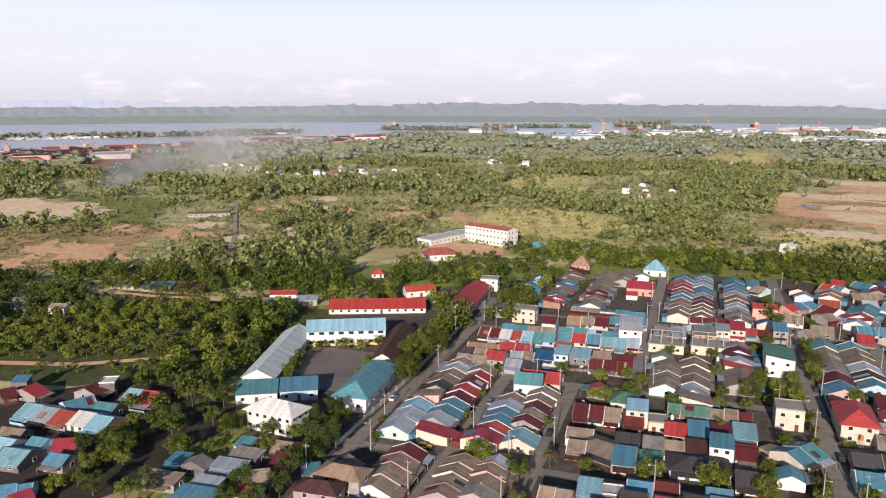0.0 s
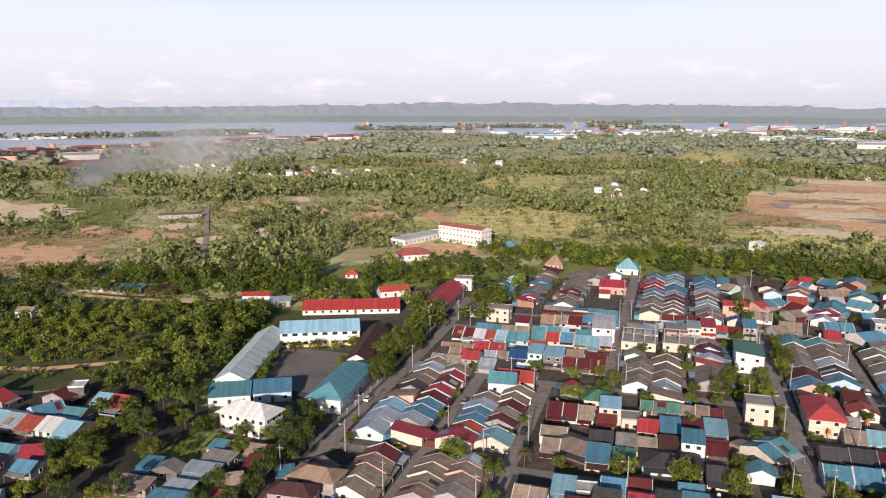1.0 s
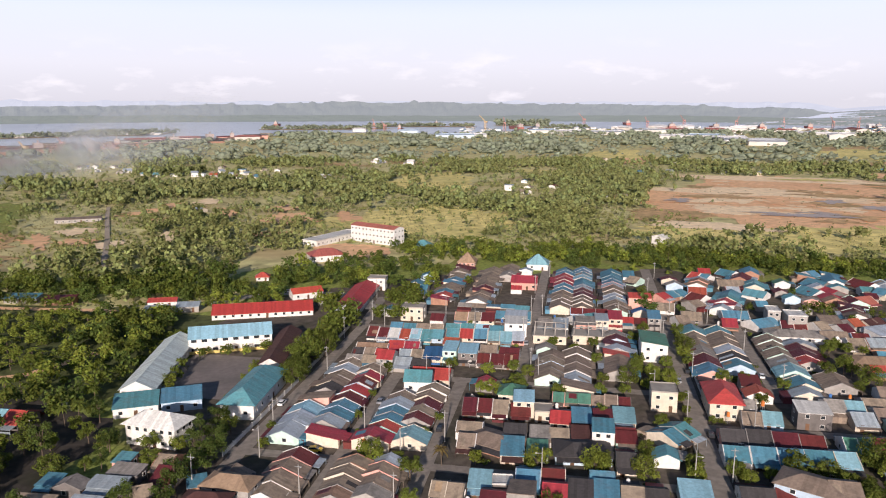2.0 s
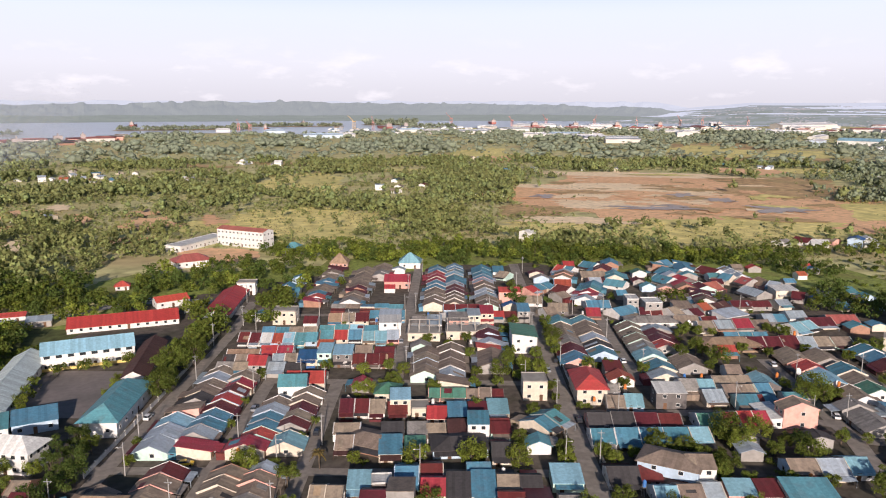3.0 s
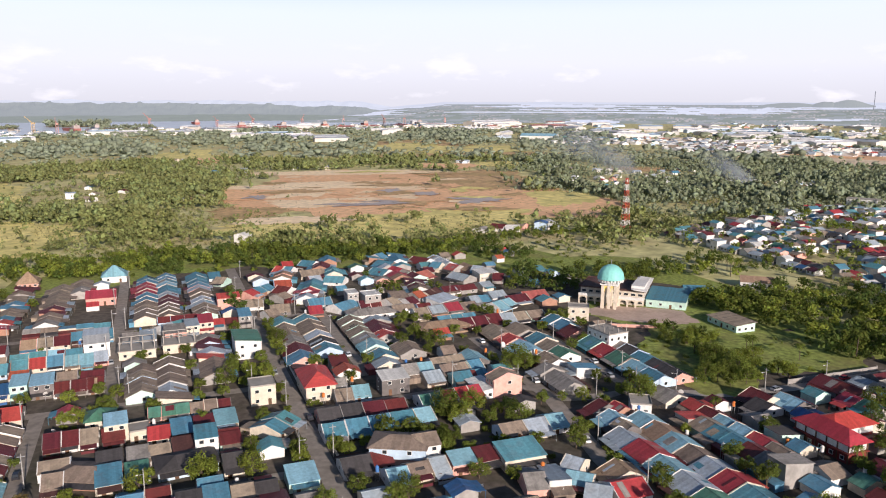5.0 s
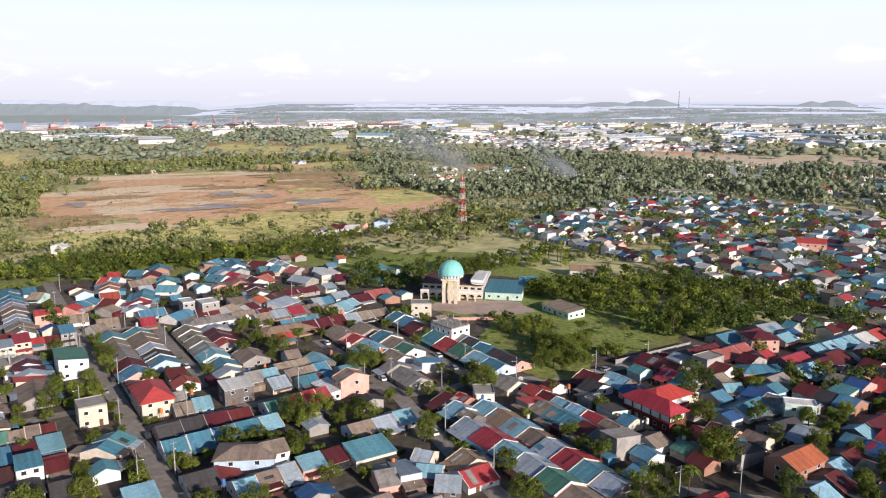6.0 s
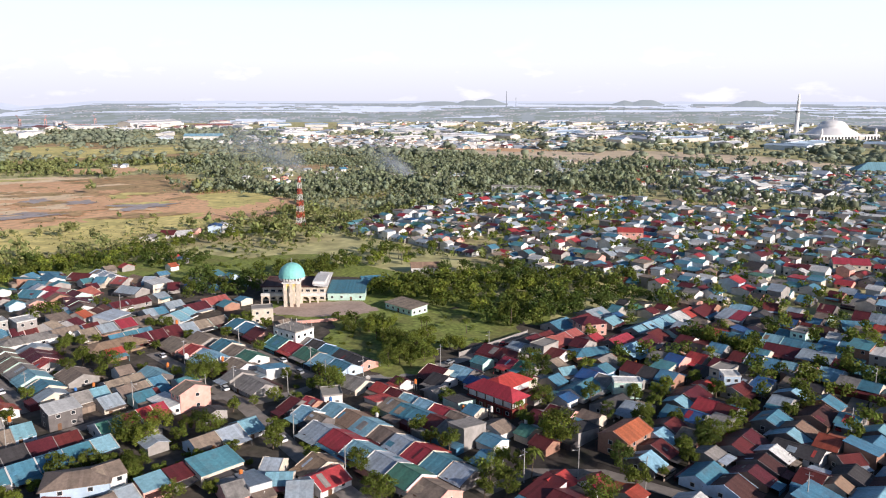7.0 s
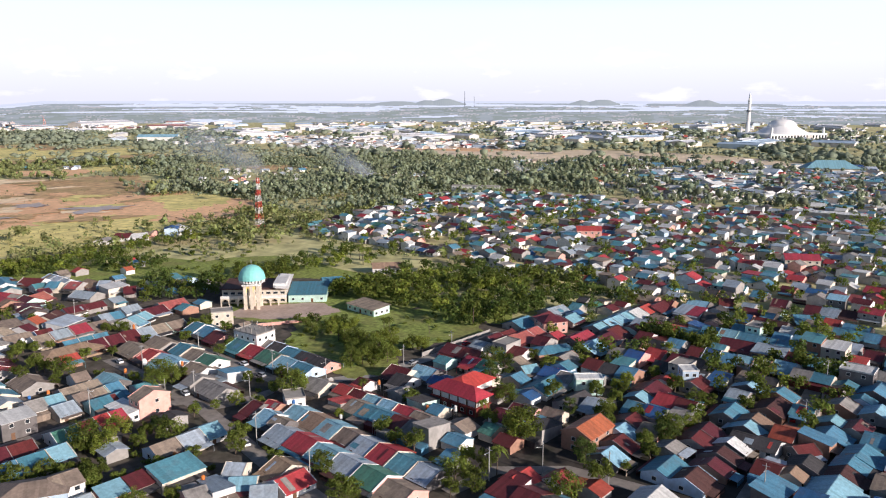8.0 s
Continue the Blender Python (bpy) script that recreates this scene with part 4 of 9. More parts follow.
for i, (pa, pb, pr_, pq, pt, pm) in enumerate(((603, 1337, 70, 60, -24, MEADOW), (560, 1200, 50, 40, -30, HEATH), (660, 1440, 60, 70, -20, MEADOW), (573, 1620, 100, 110, -20, HEATH), (415, 1050, 56, 40, -22, EARTH),
                                              (500, 1050, 40, 50, -30, MEADOW), (700, 1150, 50, 60, -20, MEADOW), (241, 574, 70, 50, -23, MEADOW), (640, 900, 40, 30, -30, HEATH), (820, 900, 40, 40, -30, MEADOW))):
    patch("ground", pa, pb, pr_, pq, pt, 0.34 + 0.015 * i, pm, 0.5, "rolling open field between trees", "grass", 90, 120 + i)
patch("ground", 1120, 1050, 55, 210, 6, 0.75, EARTH, 0.3, "levelled orange earth before the industrial estate", "ground", 90, 88)

# ---- schools, mosque and other large buildings ----
building("school_building", "three-storey white school with a red hipped roof", "school", -136.2, 496.3, -24.7, 38, 11, 11.2, "gable", 1.4, 0.5, "white", "s", 3, 12, 0, 0, 3)
building("school_annex", "long white single-storey school wing with a flat roof", "school", -168, 495, 69, 47, 12, 3.8, "flat", 0, 0.5, "white", "W", 1, 11, 0, 2, 2)
building("gatehouse", "white gate building with a red roof", "house", -151.6, 433.7, 33, 20, 12, 4.2, "hip", 3.0, 0.8, "white", "s", 1, 5, 0, 2, 2)
building("pavilion", "small white pavilion with a teal hipped roof", "pavilion", -99.4, 473, 0, 11, 9, 4, "hip", 3.0, 1.0, "white", "t", 1, 3, 0, 2, 2)
building("kiosk", "small white kiosk with a red hipped roof", "kiosk", -167, 375, 20, 6.5, 5.5, 3.0, "hip", 1.8, 0.7, "white", "r", 1, 2, 0, 1, 1)
blue_school = building("school_building", "two-storey white and yellow school with a light blue roof", "school", -132.4, 265.4, 24.7, 31, 10, 7, "gable", 2.6, 1.3, "white", "q", 2, 8, 0, 2, 2, me=WIN_WIDE)
v, f = box(-15.6, 15.6, -5.12, -5.02, 0, 1.2)
box(-15.6, 15.6, -5.12, -5.02, 2.9, 3.6, v, f)
mesh_ob("yellow_band", v, f, WALL["yellow"], blue_school, "yellow painted wall bands")
v, f = box(-15.5, 15.5, -6.6, -5.15, 3.4, 3.55)
box(-15.5, 15.5, -6.62, -6.52, 3.55, 4.5, v, f)
mesh_ob("gallery", v, f, WALL["white"], blue_school)
building("school_hall", "long white hall with a pale aqua roof", "school", -144.8, 235.4, 104.6, 54, 10.5, 4.2, "gable", 2.6, 0.8, "white", "e", 1, 9, 9, 1, 1)
building("school_building", "two-storey white school with a white hipped roof", "school", -115, 184, -6, 16, 8.6, 6.8, "hip", 2.4, 0.9, "white", "W", 2, 6, 4, 2, 3)
building("canopy_hall", "open hall under a teal sheet roof", "hall", -133.5, 202, 28, 13, 9, 3.4, "shed", 1.3, 0.5, "white", "t", 1, 3, 0, 0, 0)
building("canopy_hall", "open hall under a deep teal sheet roof", "hall", -121.8, 208.5, 28, 12, 9, 3.6, "shed", 1.2, 0.5, "blue", "b", 1, 3, 0, 0, 0)
building("prayer_hall", "white hall with a teal hipped roof", "hall", -101, 217, 94, 31, 10.5, 5.6, "hip", 3.0, 0.9, "white", "t", 1, 6, 6, 2, 2)
building("school_hall", "low hall with a dark brown roof", "school", -110, 261, 101, 41, 8, 3.6, "gable", 2.2, 0.7, "white", "u", 1, 7, 7, 1, 1)
building("market_shed", "long white shed with a bright red roof", "shed", -140, 313.8, 21.7, 44, 14.5, 3.0, "gable", 2.4, 1.1, "white", "p", 1, 12, 0, 2, 2)
building("market_shed", "white shed with a bright red roof", "shed", -103.5, 340, 94, 46, 11, 3.6, "gable", 2.2, 0.8, "white", "p", 1, 8, 8, 2, 2)
building("house", "white flat-roofed house beside a red shed", "house", -101, 368, 4, 9, 7, 6.2, "flat", 0, 0.2, "white", "w", 2, 2, 0, 1, 1)
building("shed", "white shed with a bright red roof", "shed", -131.5, 345.5, 36, 15, 8, 3.5, "gable", 1.6, 0.6, "white", "p", 1, 3, 0, 1, 1)
building("shed", "open shed with a red sheet roof", "shed", -192, 318, 20, 13, 7, 3.0, "gable", 1.0, 0.5, "white", "r", 1, 2, 0, 1, 1)
building("shed", "low shed with a grey sheet roof", "shed", -187, 303, 20, 10, 7, 2.8, "shed", 0.8, 0.4, "grey", "w", 1, 2, 0, 0, 0)
building("shed", "low shed with a pale sheet roof", "shed", -176, 312, 20, 10, 6, 2.8, "shed", 0.8, 0.4, "grey", "w", 1, 2, 0, 0, 0)
building("cottage", "white cottage under trees with a rusty roof", "house", -276, 262, 10, 8, 6, 3, "gable", 1.4, 0.5, "white", "n", 1, 2, 0, 1, 1)
building("cottage", "small cream cottage under trees", "house", -300, 262, 10, 7, 5, 2.8, "gable", 1.2, 0.5, "cream", "n", 1, 2, 0, 1, 1)
building("roadside_stall", "low roadside stall with a blue sheet roof", "shed", -262, 312, 10, 16, 6, 2.8, "shed", 0.8, 0.5, "grey", "b", 1, 3)
building("roadside_stall", "low roadside stall with a grey sheet roof", "shed", -282, 310, 10, 14, 6, 2.8, "shed", 0.8, 0.5, "grey", "g", 1, 3)
building("roadside_stall", "low roadside stall with a rusty roof", "shed", -242, 312, 14, 14, 6, 2.8, "shed", 0.8, 0.5, "brick", "R", 1, 3)
building("house", "salmon two-storey house with a red hipped roof", "house", 45.7, 236, 90, 17, 9.5, 6, "hip", 2.8, 0.7, "cream", "r", 2, 3, 3, 2, 2)
building("house", "two-storey white house with a green and white sheet roof", "house", 29, 285, 90, 15, 9.5, 6.8, "shed", 1.2, 0.4, "white", "G", 2, 3, 3, 2, 2)
building("house", "cream two-storey box house with a flat roof", "house", 28, 235, 0, 7.8, 8, 6.4, "flat", 0, 0.1, "cream", "n", 2, 2, 0, 1, 1)
stub_house = building("unfinished_house", "unfinished white two-storey house with bare column stubs", "house", 162.7, 243, -83, 13, 9.5, 7.0, "flat", 0, 0.1, "white", "n", 2, 4, 0, 2, 3)
v, f = box(-0.14, 0.14, -0.14, 0.14, 0, 2.0)
stub_me = bpy.data.meshes.new("column_stub")
stub_me.from_pydata(v, [], f)
stub_me.materials.append(CONCRETE)
for i in range(5):
    for j in range(3):
        share("column_stub", stub_me, stub_house, pose(-6.0 + i * 3.0, -4.2 + j * 4.2, 7.15) @ Matrix.Diagonal((1, 1, 0.6 + 0.17 * ((i * 5 + j * 3) % 4), 1)))


def villa(a, b, turn):
    """Two-storey house: red-walled ground floor, white panels between dark posts above, an L of hipped roofs."""
    ob = tagged(new("villa"), "two-storey white and dark red house with bright red hipped roofs", "house")
    ob.matrix_world = put(a, b, 0, turn)
    FOOT.append((a, b, 10, 4.5, turn))
    FOOT.append((a + 9, b + 4, 7, 5, turn + 90))
    lower = mat("oxblood_paint", (0.20, 0.035, 0.03), fine=0.8, coarse=0.35, grime=0.4, rand=0.05)
    for name, x0, x1, y0, y1 in (("main", -9, 9, -3.4, 3.4), ("wing", -7.5, 1.0, 3.42, 15)):
        v, f = box(x0, x1, y0, y1, 0, 3.3)
        mesh_ob(f"{name}_ground_floor", v, f, lower, ob)
        v, f = box(x0 + 0.15, x1 - 0.15, y0 + 0.15, y1, 3.3, 6.5)
        mesh_ob(f"{name}_upper_floor", v, f, WALL["white"], ob)
        w, d = x1 - x0, y1 - y0
        v, f = hip_roof(max(w, d), min(w, d), 6.5, 2.1, 1.0)
        m = pose((x0 + x1) / 2, (y0 + y1) / 2, 0, 0, 0, 0 if w > d else 90)
        if name == "wing":  # runs back into the main roof
            m = pose((x0 + x1) / 2, (y0 + y1) / 2 - 1.6, 0, 0, 0, 90)
            v, f = hip_roof(d + 3.2, w, 6.5, 2.1, 1.0)
        mesh_ob(f"{name}_roof", v, f, ROOF["p"], ob, m=m)
    post = bpy.data.meshes.new("post")
    v, f = box(-0.14, 0.14, -0.14, 0.14, 0, 6.5)
    post.from_pydata(v, [], f)
    post.materials.append(DOOR)
    for i in range(6):
        share("post", post, ob, pose(-9 + i * 3.6, -3.42, 0))
    for y in (0.0, 3.3):
        share("post", post, ob, pose(9.02, y, 0))
    v, f = box(-9.1, 9.1, -4.2, -3.42, 3.15, 3.4)
    box(9.02, 9.8, -4.2, 3.4, 3.15, 3.4, v, f)
    mesh_ob("balcony_slab", v, f, lower, ob)
    for i in range(5):
        share("window", WIN_WIDE, ob, pose(-7.2 + i * 3.6, -3.3, 5.05) @ Matrix.Diagonal((1.15, 1, 0.75, 1)))
        share("window", WIN, ob, pose(-7.2 + i * 3.6, -3.46, 0.9))
    share("door", DOOR_ME, ob, pose(-5.2, -3.45, 0.02))
    share("window", WIN_TALL, ob, pose(8.9, 1.2, 4.2, 0, 0, 90))
    return ob


villa(171, 144, -90)
building("clinic", "low mint-green house with a weathered brown roof", "house", 227.4, 247.5, -92, 18.5, 9.5, 3.4, "shed", 0.7, 0.9, "mint", "n", 1, 5, 0, 2, 3)
building("house", "salmon house with a red hipped roof beside trees", "house", 258, 168, -30, 11, 9, 5.5, "hip", 2.0, 0.5, "pink", "R", 2, 3, 0, 2, 2)
building("water_tower_house", "small white tower house", "house", 330, 246, -20, 8, 7, 6, "flat", 0, 0.1, "white", "w", 2, 2, 0, 1, 1)
building("house", "teal-roofed house with white gables", "house", -51, 236, 5, 9, 8, 4.5, "gable", 2.4, 0.5, "white", "t", 1, 2, 0, 1, 1)
building("house", "hip-roofed house with green sheets", "house", -19.5, 233, 0, 8, 8, 3.4, "hip", 2.2, 0.5, "cream", "G", 1, 2, 0, 1, 1)
building("house", "house with a tall blue pyramid roof", "house", -23, 432, 0, 12, 11, 4, "hip", 4.6, 0.6, "white", "q", 1, 2, 0, 1, 1)
building("hall", "salmon hall with a red roof", "hall", -27, 385, 0, 13, 12, 4.2, "gable", 2.2, 0.7, "pink", "r", 1, 4, 0, 1, 1)
building("pavilion", "brown pavilion with a steep tent roof", "pavilion", -64, 432, 0, 9.5, 9.5, 3.8, "hip", 4.6, 0.8, "pink", "c", 1, 4, 0, 2, 2)
building("house", "cream two-storey house with a flat roof", "house", -71, 318, 0, 10, 8, 6.0, "flat", 0, 0.1, "cream", "n", 2, 3, 0, 1, 1)
building("house", "white two-storey house with a zinc roof", "house", -25, 312, 0, 9, 8, 6.2, "shed", 0.7, 0.3, "white", "w", 2, 2, 0, 1, 1)
building("house", "cream two-storey house beside the mosque lane", "house", 171, 279, -30, 9, 7, 6.6, "flat", 0, 0.1, "cream", "b", 2, 2, 0, 1, 1)

def half_built(a, b, turn, w, d, h):
    """A concrete frame with slab and columns above it."""
    ob = tagged(new("unfinished_building"), "unfinished concrete frame with open upper floor", "house")
    ob.matrix_world = put(a, b, 0, turn)
    FOOT.append((a, b, w / 2, d / 2, turn))
    v, f = box(-w / 2, w / 2, -d / 2, d / 2, 0, h)
    mesh_ob("wall", v, f, WALL["cream"], ob)
    v, f = box(-w / 2 - 0.5, w / 2 + 0.5, -d / 2 - 0.8, d / 2 + 0.5, h, h + 0.25)
    mesh_ob("slab", v, f, CONCRETE, ob)
    v, f = box(-0.15, 0.15, -0.15, 0.15, 0, 2.9)
    col = bpy.data.meshes.new("column")
    col.from_pydata(v, [], f)
    col.materials.append(CONCRETE)
    n = max(2, int(w / 3.2))
    for i in range(n):
        for j in (0, 1, 2):
            share("column", col, ob, pose(-w / 2 + 0.4 + i * (w - 0.8) / (n - 1), -d / 2 + 0.3 + j * (d - 0.6) / 2, h + 0.25))
    for y in (-d / 2 + 0.3, d / 2 - 0.3):
        v, f = box(-w / 2, w / 2, y - 0.14, y + 0.14, h + 3.15, h + 3.45)
        mesh_ob("beam", v, f, CONCRETE, ob)
    facade(ob, w, d, h, 1, max(2, int(w / 4)), "front")
    return ob


half_built(-10, 296, 0, 13, 8, 3.6)
half_built(5, 298, 0, 12, 8, 3.8)


def mosque(a, b, turn):
    ob = tagged(new("mosque"), "cream mosque with a turquoise dome on an arched porch tower", "mosque")
    ob.matrix_world = put(a, b, 0, turn)
    FOOT.append((a, b, 18, 12, turn))
    FOOT.append((195, 290, 8, 8, turn))
    w, d, h = 30, 20, 7.2
    v, f = box(-w / 2, w / 2, -d / 2, d / 2, 0, h)
    mesh_ob("wall", v, f, WALL["cream"], ob)
    v, f = flat_roof(w, d, h, 0.9)
    mesh_ob("roof", v, f, ROOF["u"], ob)
    v, f = box(-w / 2 - 0.3, w / 2 + 0.3, -d / 2 - 2.6, -d / 2, 3.6, 3.85)
    mesh_ob("balcony", v, f, WALL["white"], ob)
    for side, n in (("front", 9), ("right", 5), ("left", 5)):
        facade(ob, w, d, h, 2, n, side, WIN_WIDE, False)
    v, f = box(w / 2 - 6, w / 2, -d / 2, d / 2, h + 0.5, h + 2.6)
    mesh_ob("stair_block", v, f, WALL["white"], ob)
    v, f = box(-w / 2, w / 2 + 0.4, -d / 2 - 4.6, -d / 2 - 0.02, 4.0, 4.3)
    mesh_ob("porch_roof", v, f, WALL["white"], ob)
    n, bay = 8, (w + 0.4) / 8
    for i in range(n):  # round arches in the front of the porch
        x0 = -w / 2 + i * bay
        v, f = box(x0, x0 + 0.7, -d / 2 - 4.5, -d / 2 - 4.1, 0, 4.0)
        k = len(v)
        for j in range(11):
            u = j / 10
            x, z = x0 + 0.7 + u * (bay - 0.7), 2.1 + 1.3 * math.sqrt(max(0.0, 1 - (2 * u - 1) ** 2))
            v += [(x, -d / 2 - 4.5, z), (x, -d / 2 - 4.5, 4.0), (x, -d / 2 - 4.1, z), (x, -d / 2 - 4.1, 4.0)]
        for j in range(10):
            m = k + 4 * j
            f += [(m, m + 4, m + 5, m + 1), (m + 2, m + 3, m + 7, m + 6), (m, m + 2, m + 6, m + 4)]
        mesh_ob("porch_arch", v, f, WALL["cream"], ob)
    v, f = box(-w / 2, w / 2 + 0.4, -d / 2 - 4.6, -d / 2 - 4.45, 4.3, 5.2)
    mesh_ob("parapet", v, f, WALL["white"], ob)
    v, f = [], []
    slab([(w / 2 - 5, -d / 2 - 3, h + 1.4), (w / 2 + 1.5, -d / 2 - 3, h + 1.0), (w / 2 + 1.5, d / 2, h + 2.6), (w / 2 - 5, d / 2, h + 3.0)], 0.3, v, f)
    mesh_ob("canopy", v, f, WALL["white"], ob)
    # porch tower: four piers, arches, drum and ribbed dome
    cx, cy, s = 0.6, -d / 2 - 7.5, 2.9
    pier_v, pier_f = box(-0.7, 0.7, -0.7, 0.7, 0, 11.5)
    pier = bpy.data.meshes.new("pier")
    pier.from_pydata(pier_v, [], pier_f)
    pier.materials.append(WALL["cream"])
    for dx in (-s, 0, s):
        for dy in (-s, s):
            share("pier", pier, ob, pose(cx + dx, cy + dy, 0))
    for dy in (-s, s):  # pointed arches between the piers
        for x0 in (-s, 0):
            v, f = [], []
            n = 10
            for i in range(n + 1):
                t = i / n
                x = x0 + 0.7 + t * (s - 1.4)
                z = 8.2 + 2.2 * (1 - abs(2 * t - 1) ** 1.8)
                v += [(cx + x, cy + dy - 0.4, z), (cx + x, cy + dy - 0.4, 11.5), (cx + x, cy + dy + 0.4, z), (cx + x, cy + dy + 0.4, 11.5)]
            for i in range(n):
                k = 4 * i
                f += [(k, k + 4, k + 5, k + 1), (k + 2, k + 3, k + 7, k + 6), (k, k + 2, k + 6, k + 4)]
            mesh_ob("arch", v, f, WALL["yellow"], ob)
    v, f = box(cx - s - 1.2, cx + s + 1.2, cy - s - 1.2, cy + s + 1.2, 11.5, 12.3)
    box(cx - s - 0.6, cx + s + 0.6, cy - s - 0.6, cy + s + 0.6, 12.3, 13.2, v, f)
    mesh_ob("cornice", v, f, WALL["white"], ob)
    seg = 48
    v, f = [], []
    rows = 14
    for j in range(rows + 1):
        p = j / rows * math.pi / 2
        for i in range(seg):
            t = 2 * math.pi * i / seg
            rr = 6.1 * math.cos(p) * (1 + (0.012 if i % 4 == 0 else 0)) * (1.0 if j else 1.02)
            v.append((cx + rr * math.cos(t), cy + rr * math.sin(t), 14.2 + 6.6 * math.sin(p)))
    for j in range(rows):
        for i in range(seg):
            k, k2 = j * seg + i, j * seg + (i + 1) % seg
            f.append((k, k2, k2 + seg, k + seg))
    dome = mesh_ob("dome", v, f, mat("turquoise_dome", (0.22, 0.56, 0.52), rough=0.5, vary=0.08, fine=0.8, grime=0.3, grime_col=(0.18, 0.36, 0.34)), ob, "faded turquoise ribbed dome")
    v, f = box(-0.35, 0.35, -0.35, 0.35, 0, 1.5)
    stub = bpy.data.meshes.new("drum_pier")
    stub.from_pydata(v, [], f)
    stub.materials.append(WALL["white"])
    for i in range(24):
        t = 2 * math.pi * i / 24
        share("drum_pier", stub, ob, pose(cx + 5.6 * math.cos(t), cy + 5.6 * math.sin(t), 12.9, 0, 0, math.degrees(t)))
    v, f = box(cx - 0.12, cx + 0.12, cy - 0.12, cy + 0.12, 20.7, 23)
    mesh_ob("finial", v, f, METAL, dome)
    return ob


mosque(207.4, 305, -44)
building("prayer_annex", "low hall with a wide blue sheet roof beside the mosque", "hall", 225.3, 287.7, -44, 18, 19, 4.2, "shed", 1.6, 0.8, "mint", "b", 1, 4, 0, 2, 2)
building("house", "blue-roofed house behind the mosque", "house", 246, 292, -30, 14, 10, 4.4, "gable", 2.0, 0.6, "white", "b", 1, 3, 0, 1, 1)
building("house", "long house with a tan roof among trees", "house", 290, 300, -40, 16, 9, 3.6, "gable", 2.0, 0.6, "white", "c", 1, 4, 0, 1, 1)


def lattice_tower(a, b, height):
    """Four-legged lattice mast in red and white bands."""
    ob = tagged(new("lattice_tower"), "red and white banded steel lattice telecom tower", "tower")
    ob.matrix_world = put(a, b)
    red = mat("tower_red", (0.60, 0.07, 0.05), rough=0.6)
    white = mat("tower_white", (0.75, 0.73, 0.70), rough=0.6)
    sections = 9
    for k in range(sections):
        z0, z1 = height * k / sections, height * (k + 1) / sections
        r0, r1 = 2.6 - 1.9 * k / sections, 2.6 - 1.9 * (k + 1) / sections
        v, f = [], []

        def bar(p, q, r):
            p, q = Vector(p), Vector(q)
            ax = (q - p).normalized()
            u = ax.cross(Vector((0.3, 0.7, 0.2))).normalized() * r
            w = ax.cross(u).normalized() * r
            m = len(v)
            for c in (p, q):
                v.extend([tuple(c + u), tuple(c + w), tuple(c - u), tuple(c - w)])
            for i in range(4):
                j = (i + 1) % 4
                f.append((m + i, m + j, m + 4 + j, m + 4 + i))
        corners = [(1, 1), (-1, 1), (-1, -1), (1, -1)]
        for i in range(4):
            (x, y), (x2, y2) = corners[i], corners[(i + 1) % 4]
            bar((x * r0, y * r0, z0), (x * r1, y * r1, z1), 0.13)
            for h in (0, 0.5):
                za, zb = z0 + (z1 - z0) * h, z0 + (z1 - z0) * (h + 0.5)
                ra, rb = r0 + (r1 - r0) * h, r0 + (r1 - r0) * (h + 0.5)
                bar((x * ra, y * ra, za), (x2 * rb, y2 * rb, zb), 0.06)
                bar((x2 * ra, y2 * ra, za), (x * rb, y * rb, zb), 0.06)
                bar((x * ra, y * ra, za), (x2 * ra, y2 * ra, za), 0.06)
        mesh_ob("section", v, f, red if k % 2 == 0 else white, ob)
    v, f = box(-0.06, 0.06, -0.06, 0.06, height, height + 3)
    mesh_ob("lightning_rod", v, f, METAL, ob)
    v, f = box(-0.17, 0.17, -0.1, 0.1, 0, 2.2)
    ant = bpy.data.meshes.new("panel_antenna")
    ant.from_pydata(v, [], f)
    ant.materials.append(white)
    for i in range(6):
        t = i * math.pi / 3
        share("antenna", ant, ob, pose(1.5 * math.cos(t), 1.5 * math.sin(t), height - 2.8 - (i % 2) * 4, 0, 0, math.degrees(t) + 90))
    return ob


lattice_tower(324.3, 469.9, 39.5)

# ---- rows of houses ----
# along the western streets
row(-80.1, 211.3, -79.9, 187.8, 5.0, "qww")
row(-70.5, 195.8, -70.3, 227.4, 5.0, "wbbRr")
row(-69.4, 228.4, -69.0, 246.5, 4.4, "Rrn")
row(-78.4, 251.6, -78.8, 221.4, 5.0, "nwnnk")
row(-53.1, 224.8, -53.3, 195.6, 5.0, "nwbbr")
row(-45.2, 203.2, -44.8, 232.5, 4.7, "RnRnn")
row(-44.7, 199.1, -44.7, 190.7, 5.0, "q")
row(-71.7, 154.3, -71.2, 179.3, 5.0, "nnnR")
row(-82.6, 156.9, -77.6, 156.7, 3.6, "c", "hip", top=7, eave=5.4)
row(-84.9, 148.2, -79.9, 148.5, 2.9, "u", "hip", top=6.6, eave=5.2)
row(-55.3, 156.1, -55.1, 178.0, 5.0, "cnnn")
row(-47.1, 158.8, -46.6, 180.7, 5.0, "gnnw")
row(-33.5, 220.8, -19.4, 221.4, 5.0, "RRn")
row(-18.2, 225.0, -11.8, 225.4, 6.9, "q", "shed", top=6.4, eave=5.6)
row(-18.6, 219.8, -12.6, 220.3, 4.4, "R")
row(-11.5, 221.7, -6.2, 222.1, 6.1, "c", "flat", top=3.5, eave=3.5)
row(-6.4, 231.3, 5.7, 231.2, 3.4, "GGG")
row(5.7, 230.9, 17.9, 230.8, 3.7, "nnR")
row(-0.4, 220.2, 5.6, 220.5, 8.5, "b", "shed", top=4, eave=2.9)
row(6.0, 219.8, 11.8, 220.1, 5.4, "R", "shed", top=4, eave=2.9)
